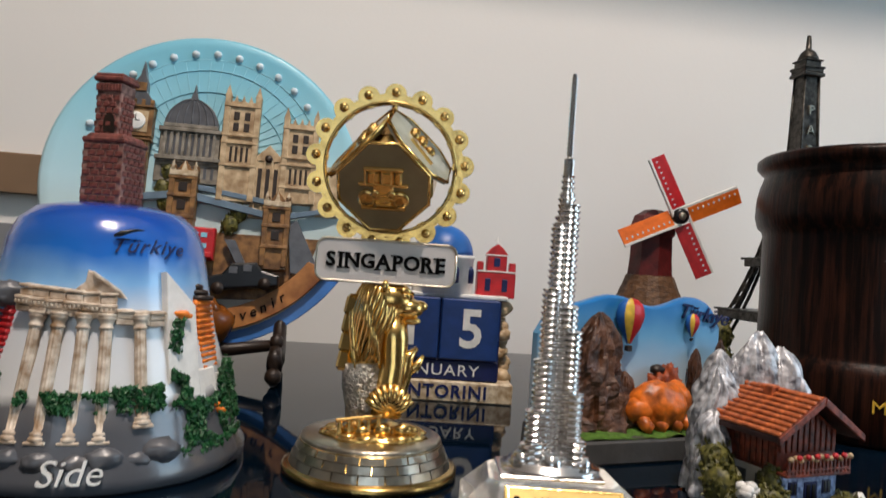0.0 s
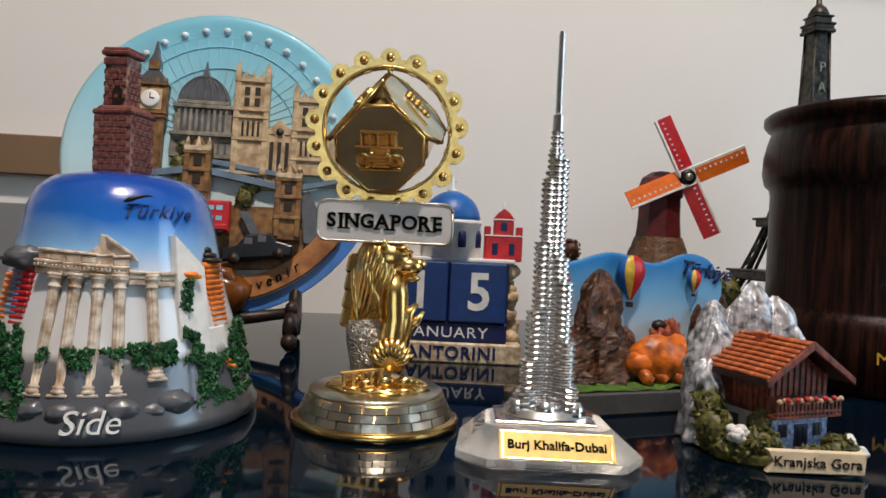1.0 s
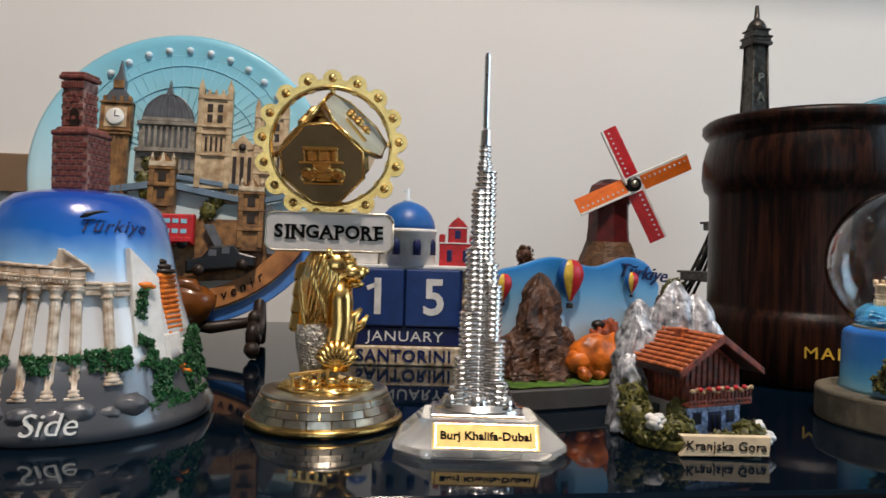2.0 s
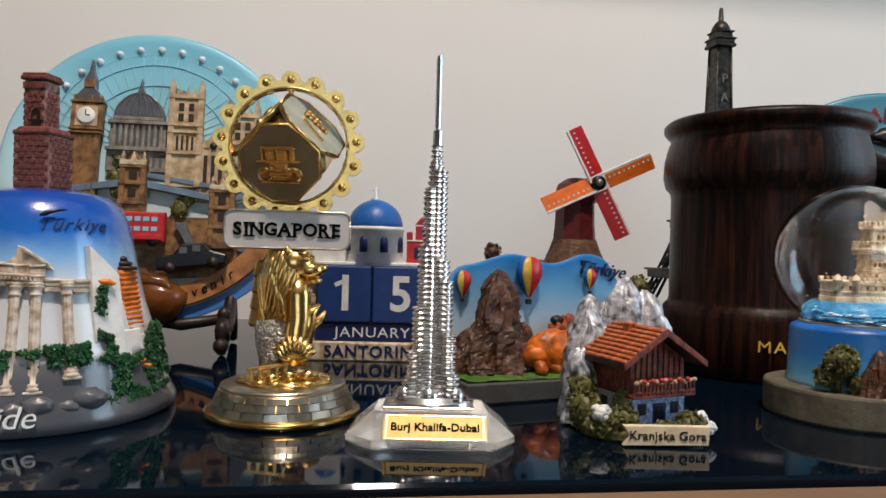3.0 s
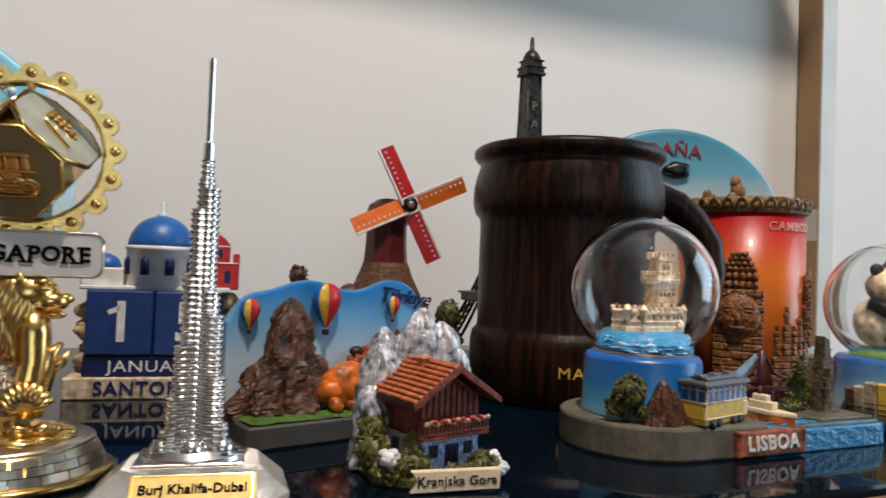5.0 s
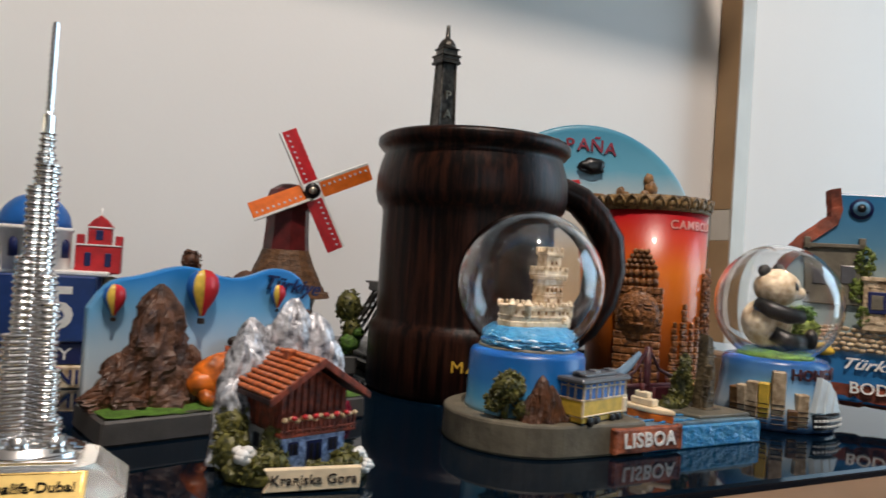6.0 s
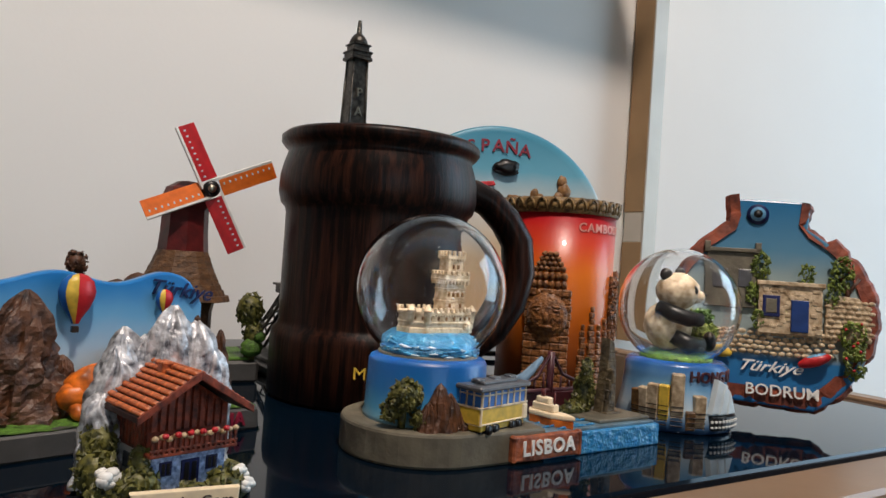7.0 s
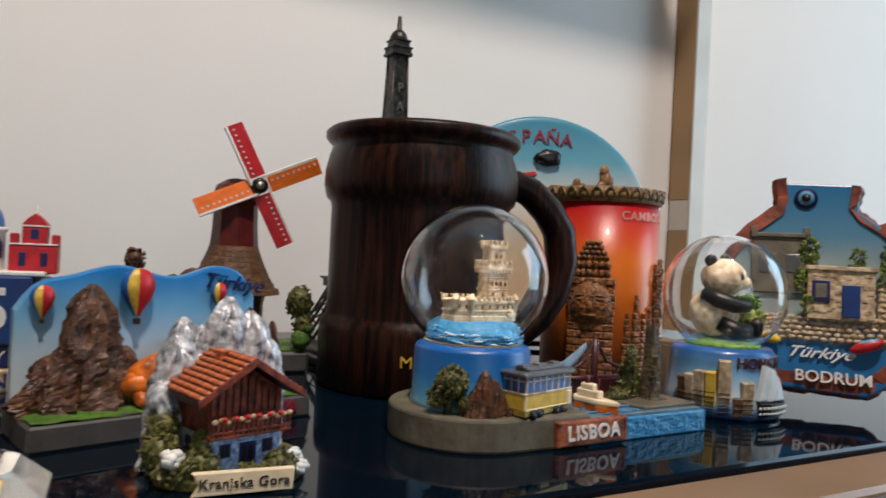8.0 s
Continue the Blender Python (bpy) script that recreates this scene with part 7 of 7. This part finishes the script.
def pot_plaque():
    th = thing("pot_plaque", 0.532, 0.364, -40, "half-pot shaped relief plaque with seaside houses and terracotta rim", "relief plaque")
    th.matrix_world = th.matrix_world @ Matrix.Scale(1.03, 4)
    lean = pose(0, 0, 0, -10)

    def out(k, wob=0.0, seed=0):
        pts = []
        for a in range(-62, 243, 6):
            r = radians(a)
            w = 1 + wob * noise.noise(Vector((a * 0.09, seed, 0)))
            pts.append((68 * k * w * math.cos(r), 72 + 71 * k * w * math.sin(r)))
        pts = [p for p in pts if p[1] < 128]
        right = [p for p in pts if p[0] >= 0]
        left = [p for p in pts if p[0] < 0]
        right.sort(key=lambda p: p[1])
        left.sort(key=lambda p: -p[1])
        d = (1 - k) * 70
        return right + [(27 - d, 138), (29 - d, 158 - d * 0.4), (-29 + d, 160 - d * 0.4), (-27 + d, 140)] + left
    bm = slab(B(), out(0.97), -2, 12, 1.5, lean, (0, 0, 1))
    body = part("plaque_body", bm, M_BODRUM, th, "plaque painted as blue sky and sea")
    # broken terracotta edge
    o = out(1.0)
    top = [i for i, p in enumerate(o) if p[1] > 150]
    run = o[top[-1]:] + o[:top[0] + 1]
    rng = random.Random(21)
    t = B()
    rows, step = [], 0
    for (x0, z0), (x1, z1) in zip(run, run[1:]):
        n = max(1, int(math.hypot(x1 - x0, z1 - z0) / 3.0))
        for k in range(n):
            x, z = x0 + (x1 - x0) * k / n, z0 + (z1 - z0) * k / n
            rough = 1.0 if x > 12 and z > 14 else 0.25
            if step % 5 == 0:
                chip, dip = rng.uniform(-3.2, 3.4), rng.uniform(-1.5, 2.0)
            step += 1
            d = Vector((z1 - z0, 0, x0 - x1)).normalized()
            wide = 8 + (4 if z < 30 else 0)
            o_ = rough * (chip + rng.uniform(-0.7, 0.7) - (1.6 if step % 5 == 1 else 0))
            sec = ((-wide, -3.4), (-1 + o_, -1.6 + rough * dip + rng.uniform(-0.3, 0.3)), (2 + o_, 3.5), (1 + o_, 13), (-wide, 13))
            rows.append([t.verts.new((x + d.x * a, y, z + d.z * a)) for a, y in sec])
    for a, b in zip(rows, rows[1:]):
        for k in range(5):
            t.faces.new((a[k], a[(k + 1) % 5], b[(k + 1) % 5], b[k]))
    t.faces.new(rows[0])
    t.faces.new(rows[-1])
    part("rim", put(B(), t, lean, (0, 0, 2.5)), M_TERRA, body, "rough broken terracotta rim", False)

    def rect(bm, u, w, sx, sz, d, t=4, bev=0.5):
        return slab(bm, [(u - sx / 2, w - sz / 2), (u + sx / 2, w - sz / 2), (u + sx / 2, w + sz / 2), (u - sx / 2, w + sz / 2)], -(d + t), -d, bev, lean, (0, 0, 1))

    def P(u, w, d):
        return tuple(lean @ Vector((u, -d, w)) + Vector((0, 0, 1)))
    bm = B()
    lathe(bm, [(7.5, 0), (7.5, 1.4), (0, 1.6)], 24, P(-8, 147, 2), lean @ pose(0, 0, 0, 90))
    e = part("round_charm", bm, M_NAVY, th, "round blue charm")
    for r, d, m in ((5.2, 3.6, M_SKY), (3.0, 4.4, M_BLACK)):
        bm = B()
        lathe(bm, [(r, 0), (r, 0.8), (0, 1)], 20, P(-8, 147, d), lean @ pose(0, 0, 0, 90))
        part("charm_ring", bm, m, e)
    bm = B()
    rect(bm, -24, 98, 34, 40, 1, 4)
    rect(bm, -24, 119, 38, 3, 1, 6)
    rect(bm, -41, 121, 4, 8, 1, 6)
    rect(bm, -7, 121, 4, 8, 1, 6)
    up = part("upper_house", bm, M_CEMENT, th, "pale grey upper house")
    bm = B()
    for u in (-31, -15):
        rect(bm, u, 99, 9, 13, 4.6, 1.2)
    part("house_window", bm, M_STONE, up, "grey-blue window frames")
    bm = B()
    rect(bm, 14, 78, 40, 34, 2, 7)
    rect(bm, 14, 96, 43, 3, 2, 9)
    for k in range(60):
        r_ = random.Random(k)
        rect(bm, -5 + r_.uniform(0, 38), 63 + r_.uniform(0, 30), r_.uniform(3, 5), r_.uniform(2, 3), 8.6, 1.0, 0.3)
    lo = part("stone_house", bm, M_RUBBLE, th, "cream stone house")
    bm = B()
    rect(bm, 20, 74, 11, 22, 8.8, 1.8)
    part("house_door", bm, M_BLUE, lo, "bright blue door")
    bm = B()
    rect(bm, 2, 80, 11, 15, 8.8, 1.6)
    w_ = part("house_window", bm, M_NAVY, lo, "blue framed window")
    bm = B()
    rect(bm, 2, 80, 7, 10, 10, 0.8)
    part("pane", bm, M_CEMENT, w_)
    bm = B()
    for j in range(5):
        for k in range(17):
            r_ = random.Random(k + 100 * j)
            u = -40 + 5.0 * k + (2.5 if j % 2 else 0) + r_.uniform(-0.6, 0.6)
            ball(bm, 2.3, P(u, 47.5 + 3.4 * j + r_.uniform(-0.5, 0.5) + (1.5 if u > 30 else 0), 4.4 + r_.uniform(0, 0.8)), (r_.uniform(0.95, 1.2), 0.55, r_.uniform(0.62, 0.8)), 2, 0.1, 0.2, seed=k + j)
    tagged(part("stone_quay", bm, M_RUBBLE, th, "cream rubble stone quay wall"), kind="stuff")
    bm = B()
    slab(bm, [(36, 60), (64, 60), (63, 84), (56, 90), (44, 91), (37, 86)], -6, -2, 0.8, lean, (0, 0, 1))
    for j in range(8):
        for k in range(7):
            r_ = random.Random(k + 100 * j + 900)
            ball(bm, 2.1, P(38 + 4.0 * k + (2 if j % 2 else 0), 62 + 3.5 * j, 5.4 + r_.uniform(0, 0.8)), (r_.uniform(0.95, 1.2), 0.55, r_.uniform(0.62, 0.85)), 2, 0.1, 0.2, seed=k + j)
    tagged(part("round_stone_tower", bm, M_RUBBLE, th, "cream round rubble tower"), kind="stuff")
    for c, s, n_, sd in (((-5, 108, 6), 7, 130, 1), ((-9, 88, 6), 6, 90, 2), ((46, 106, 5), 9, 130, 3), ((53, 62, 7), 9, 170, 4), ((54, 46, 7), 8, 140, 5), ((24, 103, 8), 6, 70, 6), ((-6, 70, 9), 5, 60, 7), ((42, 90, 6), 7, 60, 8)):
        bm = B()
        leaves(bm, n_, in_ball(P(*c), s, (0.9, 0.35, 1.5)), 2.0, sd)
        part("vine", bm, M_VINE, th, "green climbing vine")
    bm = B()
    for k in range(7):
        r_ = random.Random(k + 500)
        ball(bm, 1.2, P(53 + r_.uniform(-7, 7), 52 + r_.uniform(-18, 22), 10), sub=1)
    part("red_blossoms", bm, M_RED, th, "red blossoms")
    bm = B()
    tube(bm, [P(50, 82, 3), P(50, 94, 3), P(46, 104, 3)], 1.6, 6)
    tube(bm, [P(50, 92, 3), P(57, 104, 3)], 1.2, 6)
    part("tree_trunk", bm, M_BROWN, th, "brown bent trunk")
    for u, w, m, rz in ((-32, 46, M_YELLOW, 8), (30, 45, M_RED, -22)):
        bm = B()
        ball(bm, 9, P(u, w, 7), (1.2, 0.5, 0.45), 3, ry=rz)
        bt = part("boat", bm, m, th, "small painted rowing boat")
        bm = B()
        ball(bm, 6.5, P(u, w + 2.4, 7.6), (1.2, 0.5, 0.3), 2, ry=rz)
        part("boat_inside", bm, M_SKY, bt)
    letters("Türkiye", 10.5, M_WHITE, th, P(2, 38, 4), rx=-10, shear=0.5, extrude=0.6, bold=0.12, stretch=1.25)
    letters("BODRUM", 11, M_WHITE, th, P(11, 22, 4), rx=-10, extrude=1.2, bold=0.08, stretch=1.0)


side_bell()
london_plate()
singapore()
tower_model()
calendar()
cappadocia()
windmill()
chalet()
wooden_mug()
eiffel()
espana_plate()
cambodia_cup()
lisbon_globe()
harbour_globe()
pot_plaque()
